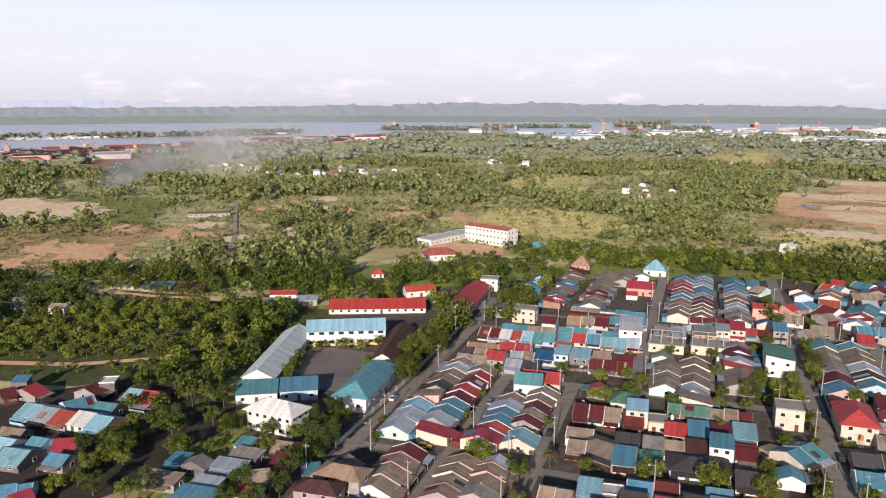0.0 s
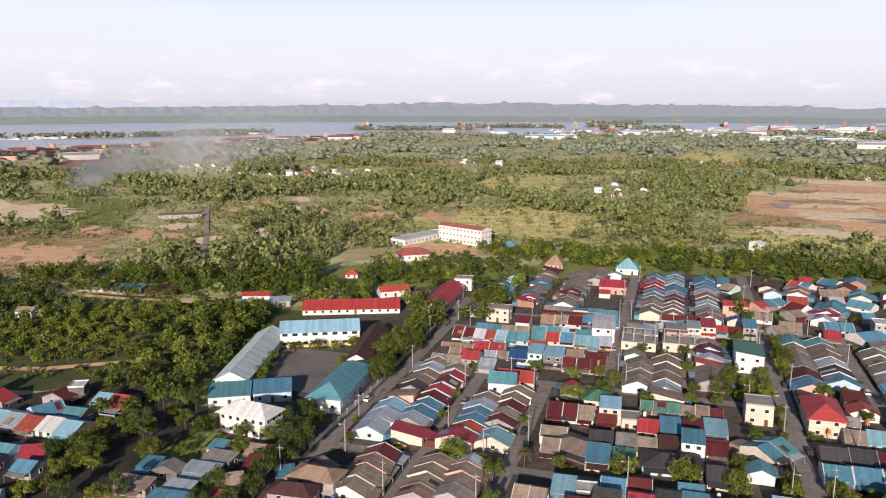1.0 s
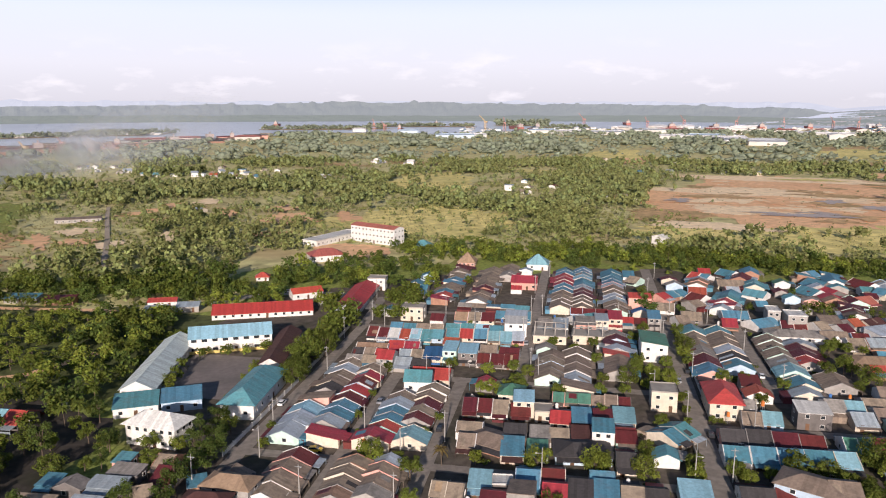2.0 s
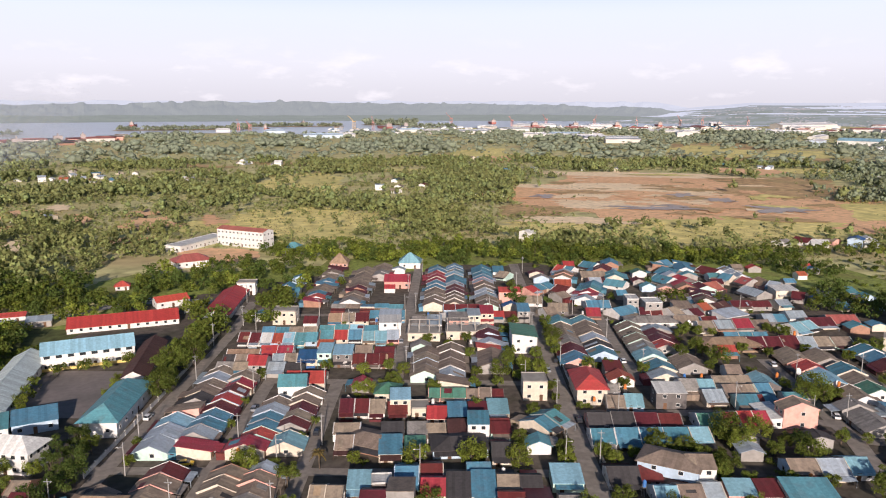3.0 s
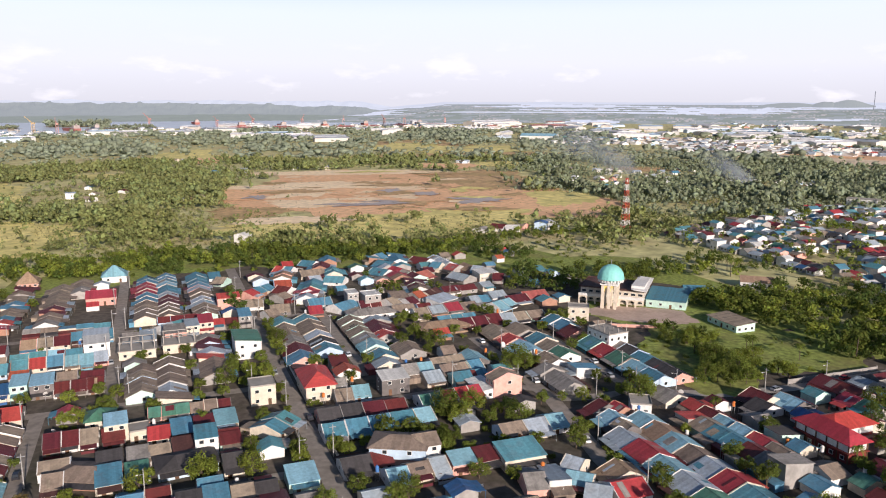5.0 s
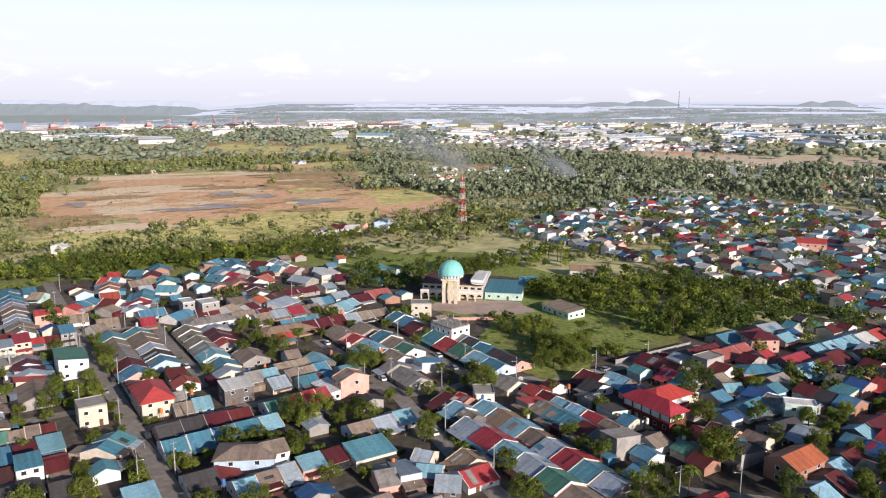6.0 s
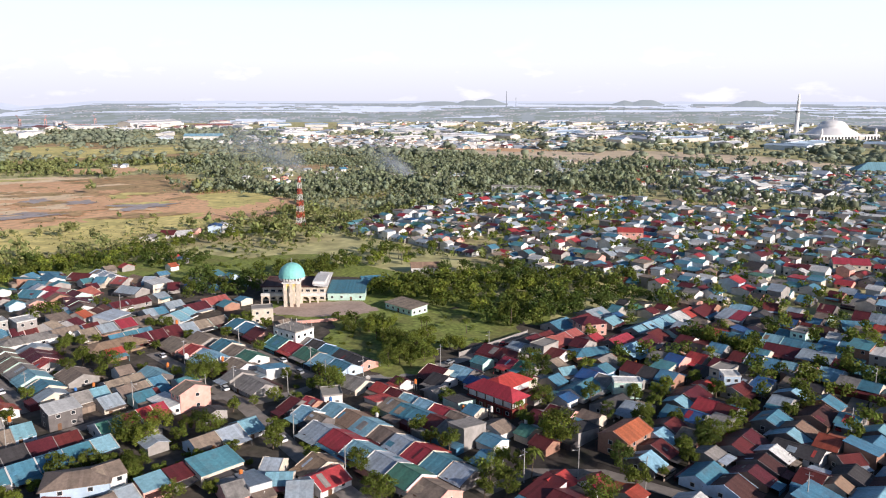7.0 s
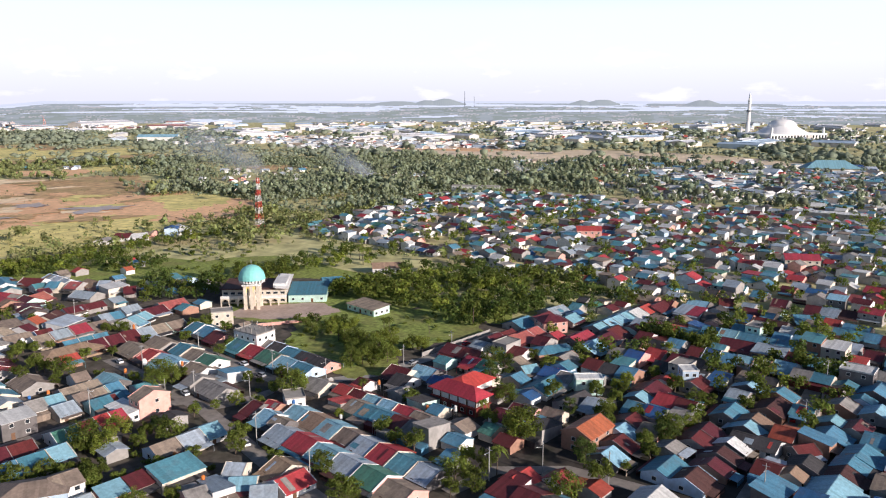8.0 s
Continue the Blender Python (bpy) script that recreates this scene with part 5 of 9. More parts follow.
row(11.9, 222.9, 18.4, 223.0, 8.5, "q", "shed", top=4, eave=2.9)
row(5.6, 206.9, 11.8, 206.9, 7.0, "b", "shed", top=6.6, eave=5.8)
row(12.0, 205.3, 18.0, 205.5, 4.5, "R", "shed", top=4, eave=2.9)
row(-0.3, 206.7, 5.8, 207.0, 5.4, "u", "shed", top=4, eave=2.9)
row(-6.2, 204.1, -0.6, 204.4, 4.7, "n")
row(-11.8, 205.3, -6.0, 205.6, 5.6, "g", "shed", top=4, eave=2.9)
row(-12.0, 197.2, -6.2, 197.5, 7.7, "G", "shed", top=3.4, eave=2.6)
row(-19.2, 204.8, -12.7, 205.2, 5.3, "k", "shed", top=4, eave=2.9)
row(-19.0, 196.2, -12.6, 196.6, 8.5, "b", "shed", top=4, eave=2.9)
row(-23.6, 198.2, -19.1, 196.1, 5.0, "n", "hip", top=4.2, eave=2.75)
row(-32.7, 203.3, -25.0, 203.6, 3.4, "n")
row(-31.1, 196.0, -25.8, 196.1, 4.7, "n")
row(0.5, 195.2, 5.5, 195.7, 5.0, "k", "hip", top=4.2, eave=2.75)
row(-24.8, 175.5, -18.9, 175.8, 6.4, "q", "shed", top=4, eave=2.9)
row(-18.7, 172.7, -13.8, 173.2, 4.5, "W", "flat", top=4, eave=4)
row(-13.4, 177.3, -7.1, 177.5, 5.0, "b")
row(-7.1, 179.0, -1.0, 179.2, 5.0, "R")
row(4.9, 179.6, 11.1, 179.9, 2.9, "b")
row(-33.1, 167.9, -24.9, 167.9, 4.0, "nn")
row(-35.2, 264.4, -20.0, 264.9, 5.0, "RRR")
row(-35.3, 274.7, -28.7, 274.9, 4.8, "n")
row(-48.1, 271.4, -42.8, 271.5, 8.5, "q", "shed", top=6, eave=5.2)
row(-42.2, 269.4, -35.1, 269.7, 8.5, "q", "shed", top=6, eave=5.2)
row(-55.5, 269.0, -48.3, 269.6, 7.0, "B", "shed", top=4, eave=2.9)
row(-51.7, 292.6, -34.8, 293.7, 5.0, "trb")
row(-34.5, 292.5, -20.0, 293.2, 5.0, "qqw")
row(-53.1, 300.6, -28.9, 301.2, 2.9, "ttqb")
row(-52.2, 318.0, -34.8, 318.8, 5.0, "cnR")
row(-34.9, 323.7, -19.3, 324.3, 5.0, "bbb")
row(-29.2, 307.0, -20.2, 307.6, 8.5, "W", "shed", top=6.6, eave=6)
row(-0.5, 313.8, 7.7, 314.3, 8.5, "g", "shed", top=6, eave=5)
row(7.6, 320.5, 13.1, 320.8, 8.5, "w", "shed", top=6, eave=5.4)
row(13.3, 324.9, 19.2, 325.0, 8.5, "r", "shed", top=6.2, eave=5)
row(-2.7, 333.4, 13.7, 334.3, 2.9, "RRR")
row(-8.1, 274.3, -8.1, 246.0, 5.0, "nn")
row(0.8, 243.8, 0.9, 278.8, 5.0, "wnnn")
row(-83.2, 289.4, -52.1, 290.0, 5.0, "RRWoqtt")
row(-76.0, 296.8, -53.6, 297.8, 3.7, "bbnn")
row(-70.7, 273.3, -58.4, 273.9, 3.5, "rr")
row(-82.3, 269.0, -69.9, 269.5, 2.9, "c")
row(-82.0, 262.8, -55.1, 264.4, 5.0, "knrrwn")
row(-55.2, 246.4, -41.7, 246.5, 5.0, "r")
row(46.8, 317.6, 47.1, 261.5, 4.7, "tnngRb")
row(57.4, 317.7, 57.7, 268.5, 5.0, "tnnwkb")
row(75.0, 309.3, 74.9, 265.3, 5.0, "nnngq")
row(75.0, 262.0, 75.1, 253.2, 5.0, "b")
row(83.1, 277.0, 83.1, 298.5, 5.0, "rR")
row(86.2, 268.5, 86.4, 255.5, 5.0, "n")
row(49.8, 235.9, 55.8, 235.6, 3.9, "g")
row(49.5, 225.9, 55.4, 225.5, 5.0, "n")
row(55.5, 227.4, 61.3, 227.0, 5.0, "q")
row(41.2, 212.2, 68.9, 212.2, 5.0, "kkRR")
row(40.1, 201.4, 67.7, 201.2, 5.0, "bbbb")
row(48.5, 178.8, 54.0, 178.8, 4.3, "R")
row(40.2, 178.3, 48.3, 178.4, 4.5, "k")
row(49.4, 168.4, 55.4, 168.5, 5.0, "q")
row(55.2, 169.2, 61.4, 169.4, 3.0, "n")
row(61.4, 170.0, 66.5, 170.2, 5.0, "w")
row(26.0, 179.7, 33.8, 179.7, 7.8, "q", "shed", top=4, eave=2.9)
row(-6.8, 419.4, -6.9, 343.6, 4.7, "brrbnn")
row(2.6, 424.9, 2.6, 337.8, 4.4, "bbqbwRnn")
row(17.7, 419.2, 17.5, 336.8, 5.0, "bbwnwn")
row(23.4, 354.8, 33.8, 355.2, 4.8, "r", "shed", top=7, eave=6)
row(27.3, 403.9, 32.6, 400.7, 5.0, "n")
row(35.9, 350.1, 44.1, 349.4, 4.9, "n")
row(60.6, 419.2, 69.3, 412.6, 5.0, "rb")
row(77.2, 430.7, 84.3, 423.8, 5.0, "b")
row(54.1, 384.4, 63.2, 383.6, 5.0, "o")
row(70.5, 402.8, 84.0, 403.7, 4.8, "n")
row(72.5, 387.8, 79.3, 388.3, 5.0, "w")
row(81.6, 386.3, 90.9, 380.4, 5.0, "t")
row(54.1, 373.0, 60.4, 366.5, 5.0, "R")
row(45.1, 336.8, 54.3, 336.1, 5.0, "n")
row(62.9, 341.5, 74.3, 342.1, 5.0, "b")
row(60.9, 328.6, 67.3, 328.4, 5.0, "r")
row(72.4, 327.9, 83.2, 335.1, 5.0, "b")
row(84.9, 330.9, 95.1, 330.2, 5.0, "RR")
row(102.4, 341.9, 110.8, 342.0, 8.5, "n", "shed", top=4, eave=2.9)
row(80.9, 342.7, 86.2, 342.6, 8.5, "W", "flat", top=6.6, eave=6.6)
row(87.2, 336.6, 95.0, 336.9, 8.5, "W", "flat", top=6.6, eave=6.6)
row(81.2, 316.3, 92.8, 316.6, 5.0, "g", "hip", top=4.2, eave=2.75)
row(121.4, 397.2, 125.1, 388.6, 5.0, "r")
row(128.1, 380.6, 128.8, 369.9, 4.9, "R")
row(141.7, 419.2, 148.3, 407.5, 5.0, "R")
row(154.4, 419.1, 155.4, 394.5, 5.0, "ww")
row(110.6, 398.0, 117.1, 387.8, 5.0, "b")
row(118.9, 416.7, 125.5, 405.6, 5.0, "b")
row(96.5, 317.1, 107.1, 317.4, 4.2, "n")
row(154.4, 392.1, 157.9, 384.9, 5.0, "s")
row(163.3, 392.8, 164.1, 379.3, 5.0, "c")
row(148.6, 372.4, 153.8, 359.9, 5.0, "w")
row(158.6, 369.5, 169.9, 370.3, 8.5, "W", "shed", top=5, eave=4.4)
row(129.8, 341.3, 148.5, 342.9, 3.6, "RR")
# the eastern and southern quarters; some eastern roofs are coloured darker for shade
row(239.5, 79.4, 245.4, 79.3, 5.0, "q")
row(239.1, 70.3, 246.8, 70.2, 5.0, "b")
row(224.7, 68.4, 236.6, 68.4, 4.8, "u")
row(212.3, 76.7, 223.3, 77.2, 4.1, "b")
row(206.8, 68.4, 218.9, 68.4, 5.0, "qc")
row(189.4, 76.1, 203.7, 76.8, 4.5, "RR")
row(193.7, 67.7, 198.7, 67.5, 5.0, "W")
row(185.2, 67.3, 191.1, 67.4, 5.0, "u")
row(177.7, 66.6, 183.4, 66.7, 5.0, "R")
row(166.4, 67.7, 175.0, 67.8, 5.0, "u")
row(166.5, 75.0, 177.3, 75.2, 4.3, "b")
row(151.7, 70.1, 159.9, 70.4, 4.8, "W")
row(227.1, 50.8, 233.5, 50.9, 4.5, "q")
row(217.1, 49.5, 225.2, 49.4, 4.1, "b")
row(210.4, 54.5, 216.1, 54.1, 8.5, "b", "shed", top=5.4, eave=4.2)
row(202.6, 54.1, 208.9, 50.1, 2.9, "R")
row(193.7, 48.7, 201.3, 48.9, 4.0, "k")
row(186.8, 49.2, 192.1, 49.3, 2.9, "c")
row(207.7, 39.3, 217.8, 39.2, 3.7, "b")
row(201.4, 39.8, 209.1, 39.8, 4.2, "b")
row(194.6, 39.5, 201.6, 39.6, 3.9, "u")
row(180.6, 39.3, 194.1, 39.5, 5.0, "q")
row(172.4, 53.7, 183.2, 52.9, 6.9, "b", "shed", top=4.8, eave=3.4)
row(242.4, 52.4, 251.0, 52.3, 5.0, "g")
row(242.9, 42.8, 251.5, 42.8, 4.4, "q")
row(278.4, 60.1, 278.8, 49.7, 8.5, "W", "flat", top=6.4, eave=6.4)
row(261.3, 47.3, 273.0, 47.0, 5.0, "b")
row(225.8, 44.7, 235.5, 44.4, 3.5, "R")
row(168.0, 100.3, 181.5, 100.4, 4.7, "o", top=7.2, eave=5.2)
row(164.9, 90.4, 171.4, 90.3, 5.0, "q")
row(173.5, 92.0, 179.8, 92.0, 5.0, "R")
row(180.9, 94.7, 186.9, 94.7, 5.0, "q")
row(188.2, 96.2, 195.9, 96.5, 5.0, "R")
row(207.7, 125.5, 213.6, 118.8, 5.2, "W", "flat", top=5.6, eave=5.6)
row(192.6, 131.2, 206.0, 132.1, 5.0, "b")
row(189.0, 117.8, 200.9, 117.0, 3.9, "k")
row(177.6, 128.5, 178.2, 119.4, 4.5, "Rk")
row(207.4, 102.9, 213.2, 103.1, 3.8, "q")
row(213.9, 103.1, 224.6, 103.5, 5.0, "R")
row(138.7, 100.2, 146.5, 100.2, 3.8, "r")
row(145.5, 92.7, 151.8, 92.8, 2.9, "r")
row(295.8, 117.9, 296.8, 80.9, 5.0, "bqbbb")
row(285.9, 105.9, 286.6, 92.7, 5.0, "R")
row(286.9, 92.8, 287.5, 80.9, 8.5, "w", "shed", top=4.4, eave=3.2)
row(267.7, 104.9, 268.7, 81.3, 5.0, "BbqW")
row(271.5, 81.1, 271.6, 73.5, 5.0, "q")
row(266.0, 110.4, 266.2, 105.4, 5.0, "R")
row(303.3, 80.6, 303.4, 72.6, 8.2, "t", "shed", top=7.2, eave=6.2)
row(303.4, 72.4, 303.4, 64.0, 8.5, "W", "shed", top=6.4, eave=5.4)
row(236.7, 102.0, 240.3, 97.9, 5.5, "W", "flat", top=6.2, eave=6.2)
row(230.0, 94.4, 238.8, 94.2, 3.6, "R")
row(338.4, 75.6, 338.5, 64.6, 5.0, "b")
row(341.3, 83.4, 341.0, 76.8, 5.0, "r")
row(361.7, 74.6, 361.4, 64.8, 5.0, "r", top=6.6, eave=5.2)
row(357.9, 96.1, 358.3, 89.6, 5.0, "R")
row(358.4, 89.8, 358.0, 81.6, 5.0, "w")
row(375.5, 91.3, 376.2, 83.2, 8.1, "q", "shed", top=7, eave=6.2)
row(323.3, 114.3, 323.9, 107.4, 5.0, "B")
row(323.3, 106.6, 323.4, 101.2, 4.7, "R")
row(332.6, 107.1, 332.8, 100.9, 4.2, "b")
row(337.5, 95.9, 341.5, 88.8, 4.9, "b")
row(322.6, 100.6, 322.4, 92.7, 5.0, "u")
row(317.0, 93.4, 317.0, 86.6, 3.9, "W")
row(331.9, 140.4, 332.4, 130.3, 5.0, "q")
row(342.6, 130.5, 345.5, 124.2, 5.0, "R")
row(369.9, 124.3, 370.0, 117.1, 5.0, "b")
row(388.5, 116.7, 388.1, 109.4, 5.0, "R")
row(380.5, 106.9, 380.3, 98.1, 5.0, "g")
row(359.9, 111.5, 360.2, 104.1, 5.0, "R")
row(356.5, 142.1, 357.2, 128.9, 5.0, "kk")
row(323.4, 149.5, 323.7, 143.5, 5.0, "R")
row(316.1, 126.4, 316.7, 118.2, 5.0, "k")
row(335.1, 116.2, 335.6, 107.9, 5.0, "R")
row(393.0, 86.5, 392.9, 80.4, 5.0, "s")
row(416.3, 85.0, 415.5, 75.6, 5.0, "r")
row(390.0, 77.3, 393.3, 70.5, 5.0, "R")
row(359.9, 82.9, 360.6, 74.0, 5.0, "u")
row(207.8, 181.7, 208.4, 164.7, 5.0, "RR")
row(225.6, 168.3, 248.9, 168.5, 5.0, "ss")
row(222.8, 174.5, 239.4, 174.6, 3.8, "RR")
row(247.8, 181.0, 259.6, 180.9, 5.0, "b")
row(257.9, 177.9, 271.4, 177.7, 5.0, "R")
row(272.7, 180.5, 284.6, 179.4, 5.0, "w")
row(267.4, 167.3, 276.5, 167.8, 4.2, "q")
row(244.9, 150.2, 258.4, 150.4, 4.4, "r")
row(229.2, 151.4, 234.8, 148.2, 4.5, "b", "hip", top=4.2, eave=2.75)
row(239.0, 141.7, 251.2, 142.0, 5.0, "q")
row(222.4, 140.9, 232.0, 141.1, 5.0, "g")
row(252.1, 141.9, 263.5, 142.4, 5.0, "R")
row(262.7, 144.1, 272.8, 144.2, 5.0, "R")
row(265.8, 152.3, 294.6, 152.3, 5.0, "qq")
row(292.9, 150.5, 311.8, 150.9, 5.0, "Wr")
row(307.9, 147.5, 321.4, 147.9, 5.0, "R")
row(254.7, 121.5, 254.5, 114.3, 5.0, "r")
row(258.0, 133.5, 258.4, 125.9, 4.5, "k")
row(205.1, 145.7, 211.5, 143.0, 3.1, "q")
row(152.3, 180.3, 152.6, 139.6, 3.2, "rRqqrn")
row(149.7, 192.6, 150.3, 183.4, 5.0, "g")
row(131.5, 177.4, 129.5, 115.3, 5.0, "qcqnwrtw")
row(119.7, 170.1, 118.5, 113.7, 4.9, "wrqwGn")
row(125.1, 189.8, 125.2, 184.0, 5.0, "R")
row(123.3, 181.5, 123.2, 174.5, 4.0, "q")
row(128.8, 186.5, 129.0, 180.2, 2.9, "r")
row(136.6, 190.2, 142.1, 187.0, 7.5, "c", "flat", top=3.6, eave=3.6)
row(122.6, 174.9, 122.5, 167.9, 3.1, "n")
row(106.6, 153.4, 106.2, 145.6, 5.0, "c")
row(98.4, 142.6, 108.0, 142.5, 4.6, "r")
row(96.3, 159.9, 99.6, 155.2, 2.9, "w")
row(92.3, 152.3, 97.3, 147.6, 3.5, "q")
row(93.3, 144.9, 98.5, 140.7, 4.4, "w")
row(80.5, 171.2, 92.5, 171.0, 8.5, "t", "shed", top=4.9, eave=3.6)
row(67.0, 170.8, 73.9, 170.7, 4.9, "q", "shed", top=4.6, eave=3.4)
row(74.6, 171.8, 80.5, 172.0, 5.8, "R", "shed", top=4, eave=2.9)
row(87.3, 182.5, 102.4, 182.7, 4.4, "nw")
row(103.0, 184.0, 109.1, 184.0, 5.0, "q")
row(103.6, 216.6, 103.7, 210.2, 5.0, "n", top=8.2, eave=6.2)
row(99.2, 223.0, 99.6, 210.5, 5.3, "W", "shed", top=3.6, eave=3)
row(80.8, 212.7, 94.8, 213.5, 4.7, "Rrr")
row(73.1, 211.5, 80.9, 211.5, 5.0, "GG")
row(68.1, 202.1, 74.1, 202.4, 5.0, "q")
row(81.3, 231.3, 88.0, 231.6, 5.0, "w")
row(65.2, 231.8, 74.8, 231.7, 6.8, "W", "shed", top=6.4, eave=5.6)
row(88.1, 243.2, 101.1, 243.8, 4.4, "n")
row(88.7, 235.3, 105.0, 236.5, 5.0, "nnb")
row(81.3, 240.7, 88.2, 240.5, 4.3, "q")
row(60.1, 179.4, 67.1, 179.2, 4.4, "n", top=7.2, eave=5.6)
row(55.0, 181.5, 59.5, 179.2, 5.0, "n", "hip", top=7.2, eave=5.6)
row(116.3, 325.3, 128.3, 331.5, 8.5, "w", "shed", top=4, eave=2.9)
row(111.4, 310.2, 135.3, 311.9, 5.0, "wrn")
row(103.5, 286.4, 115.2, 287.0, 5.0, "c", "hip", top=4.2, eave=2.75)
row(116.7, 287.7, 142.9, 287.3, 5.0, "RRRw")
row(141.0, 287.7, 157.9, 288.6, 5.0, "nn")
row(110.0, 293.3, 127.2, 293.0, 3.0, "bbb")
row(158.1, 279.3, 158.1, 263.9, 5.0, "bb")
row(157.7, 262.8, 157.5, 254.5, 5.0, "R")
row(147.9, 324.8, 156.2, 325.4, 4.9, "w")
row(140.8, 305.1, 153.0, 311.2, 5.0, "qq")
row(151.6, 314.0, 163.7, 315.1, 5.0, "R")
row(162.4, 318.3, 175.9, 318.7, 5.0, "s")
row(127.8, 275.8, 127.7, 262.4, 5.0, "n")
row(128.2, 261.0, 128.2, 253.0, 5.0, "r")
row(128.8, 252.7, 129.0, 239.9, 5.0, "q")
row(137.8, 274.1, 137.8, 262.3, 5.0, "n")
row(139.0, 257.8, 139.0, 231.6, 5.0, "bnG")
row(130.9, 236.5, 131.0, 225.4, 5.0, "n")
row(124.8, 217.4, 124.8, 203.9, 5.0, "g")
row(105.4, 249.1, 105.7, 237.2, 3.9, "q")
row(103.9, 308.2, 110.9, 308.5, 5.0, "n")
row(119.1, 336.0, 127.6, 342.6, 4.3, "u")
row(128.1, 376.1, 137.0, 380.7, 5.0, "s")
row(107.6, 315.2, 114.8, 315.6, 5.0, "R")
row(157.4, 247.3, 156.4, 198.6, 5.0, "trGqb")
row(164.2, 241.1, 164.2, 198.9, 5.0, "gkbkk")
row(176.5, 181.0, 176.8, 171.1, 5.0, "R")
row(182.4, 174.3, 182.7, 164.5, 5.0, "q")
row(171.7, 173.5, 171.9, 166.2, 4.5, "k")
# the hamlet among the trees
row(-203.7, 175.0, -203.9, 181.2, 5.0, "r")
row(-213.9, 182.2, -209.4, 184.4, 4.5, "b", "shed", top=5, eave=4.4)
row(-210.1, 171.9, -207.4, 176.1, 2.9, "R")
row(-193.1, 166.9, -158.7, 166.3, 5.0, "qwoWq")
row(-182.8, 170.7, -178.3, 178.6, 4.2, "b")
row(-173.1, 174.7, -165.3, 175.2, 5.0, "t")
row(-171.8, 187.2, -159.6, 187.3, 5.0, "qr")
row(-185.8, 191.6, -181.3, 193.7, 5.5, "W", "flat", top=4.5, eave=4.5)
row(-185.0, 182.0, -185.2, 189.3, 4.2, "R")
row(-185.0, 151.3, -177.0, 152.0, 2.9, "n")
row(-179.7, 146.0, -173.3, 146.0, 2.9, "q")
row(-171.6, 149.0, -165.8, 149.2, 2.9, "t")
row(-164.2, 149.3, -158.4, 152.4, 3.9, "r")
row(-173.3, 141.1, -164.3, 141.9, 5.0, "q")
row(-158.9, 142.7, -152.6, 143.0, 2.9, "b")
row(-155.9, 125.0, -150.0, 129.4, 4.2, "bb")
row(-150.0, 122.1, -147.9, 126.6, 2.9, "r")
row(-130.0, 145.4, -119.1, 146.1, 4.5, "n", "shed", top=3.2, eave=2.6)
row(-116.0, 147.6, -108.3, 147.9, 4.5, "w", "shed", top=3, eave=2.4)
row(-116.1, 141.5, -105.2, 142.0, 4.7, "b", "shed", top=3.2, eave=2.6)
row(-120.0, 150.4, -120.3, 155.4, 3.6, "g")
row(-129.5, 156.1, -124.3, 156.3, 4.5, "b", "shed", top=3, eave=2.5)
row(-118.3, 170.4, -113.3, 170.5, 4.5, "t", "shed", top=3, eave=2.5)
row(-106.4, 169.2, -101.1, 169.2, 3.9, "n")
row(-115.7, 164.3, -107.0, 164.3, 4.5, "g", "shed", top=3, eave=2.5)
row(-116.9, 157.3, -107.4, 157.7, 4.5, "w", "shed", top=3, eave=2.5)
row(-103.0, 163.1, -97.3, 162.9, 4.4, "R")
row(-103.8, 151.5, -99.4, 154.3, 2.9, "n")
row(-94.0, 160.3, -89.7, 162.9, 4.5, "b", "shed", top=3, eave=2.4)
# rows farther back
terrace(-81.6, 253.9, -45.2, 253.9, 8, "gnnrwbkb")
terrace(-35.1, 272.8, -20.2, 272.8, 7, "nRR")
terrace(-67.7, 312.1, -55.9, 312.1, 8, "wrR")
terrace(-53.6, 334.9, -20.8, 334.9, 5, "gnwbbt")
terrace(-63.7, 342.2, -63.7, 419.2, 8, "rbnbnnR")
terrace(-45.8, 334.0, -45.8, 412.3, 9, "gnRnnn")
terrace(-37.0, 395.1, -37.0, 423.3, 8, "gn")
terrace(-7.2, 336.1, -7.2, 413.8, 9, "nnbbRrbt")
terrace(-15.9, 313.0, 9.8, 313.0, 9, "gnwrgw")
terrace(1.8, 236.6, 1.8, 276.6, 10, "nnnw")
terrace(13.2, 322.6, 35.2, 322.6, 8, "bwrRgb")
terrace(15.7, 254.8, 15.7, 303.2, 9, "nnrwRg")
terrace(-6.4, 215.9, 11.9, 215.9, 9, "robR")
terrace(6.5, 208.1, 17.9, 208.1, 8, "bwR")
terrace(1.1, 190.1, 17.1, 190.1, 9, "knnk")
terrace(-24.9, 170.5, 12.0, 170.5, 9, "wkkBrkb")
terrace(12.2, 173.0, 23.4, 173.0, 8, "nnk")
terrace(-33.6, 164.7, 24.9, 164.7, 9, "nnRnnnnwRR")
terrace(25.0, 205.6, 31.9, 213.3, 10, "bt")
terrace(75.7, 238.0, 99.5, 238.0, 9, "gbwnnb")
terrace(73.3, 226.6, 101.6, 226.6, 8, "Rwnbb")
terrace(74.1, 299.2, 74.1, 244.6, 9, "nnnwbtw")
terrace(85.4, 304.1, 85.4, 252.6, 10, "wRRnnn")
terrace(41.5, 327.8, 57.8, 333.5, 9, "nnnk")
terrace(52.9, 363.9, 65.1, 416.1, 9, "Rncw")
terrace(61.8, 341.3, 87.3, 422.2, 9, "wrtbwnR")
terrace(85.0, 373.7, 93.9, 437.9, 9, "Rtwb")
terrace(119.4, 371.4, 119.4, 427.7, 9, "crRwbb")
terrace(118.8, 337.2, 134.3, 435.0, 9, "nRgRtbb")
terrace(97.5, 328.7, 117.5, 337.3, 9, "nnRo")
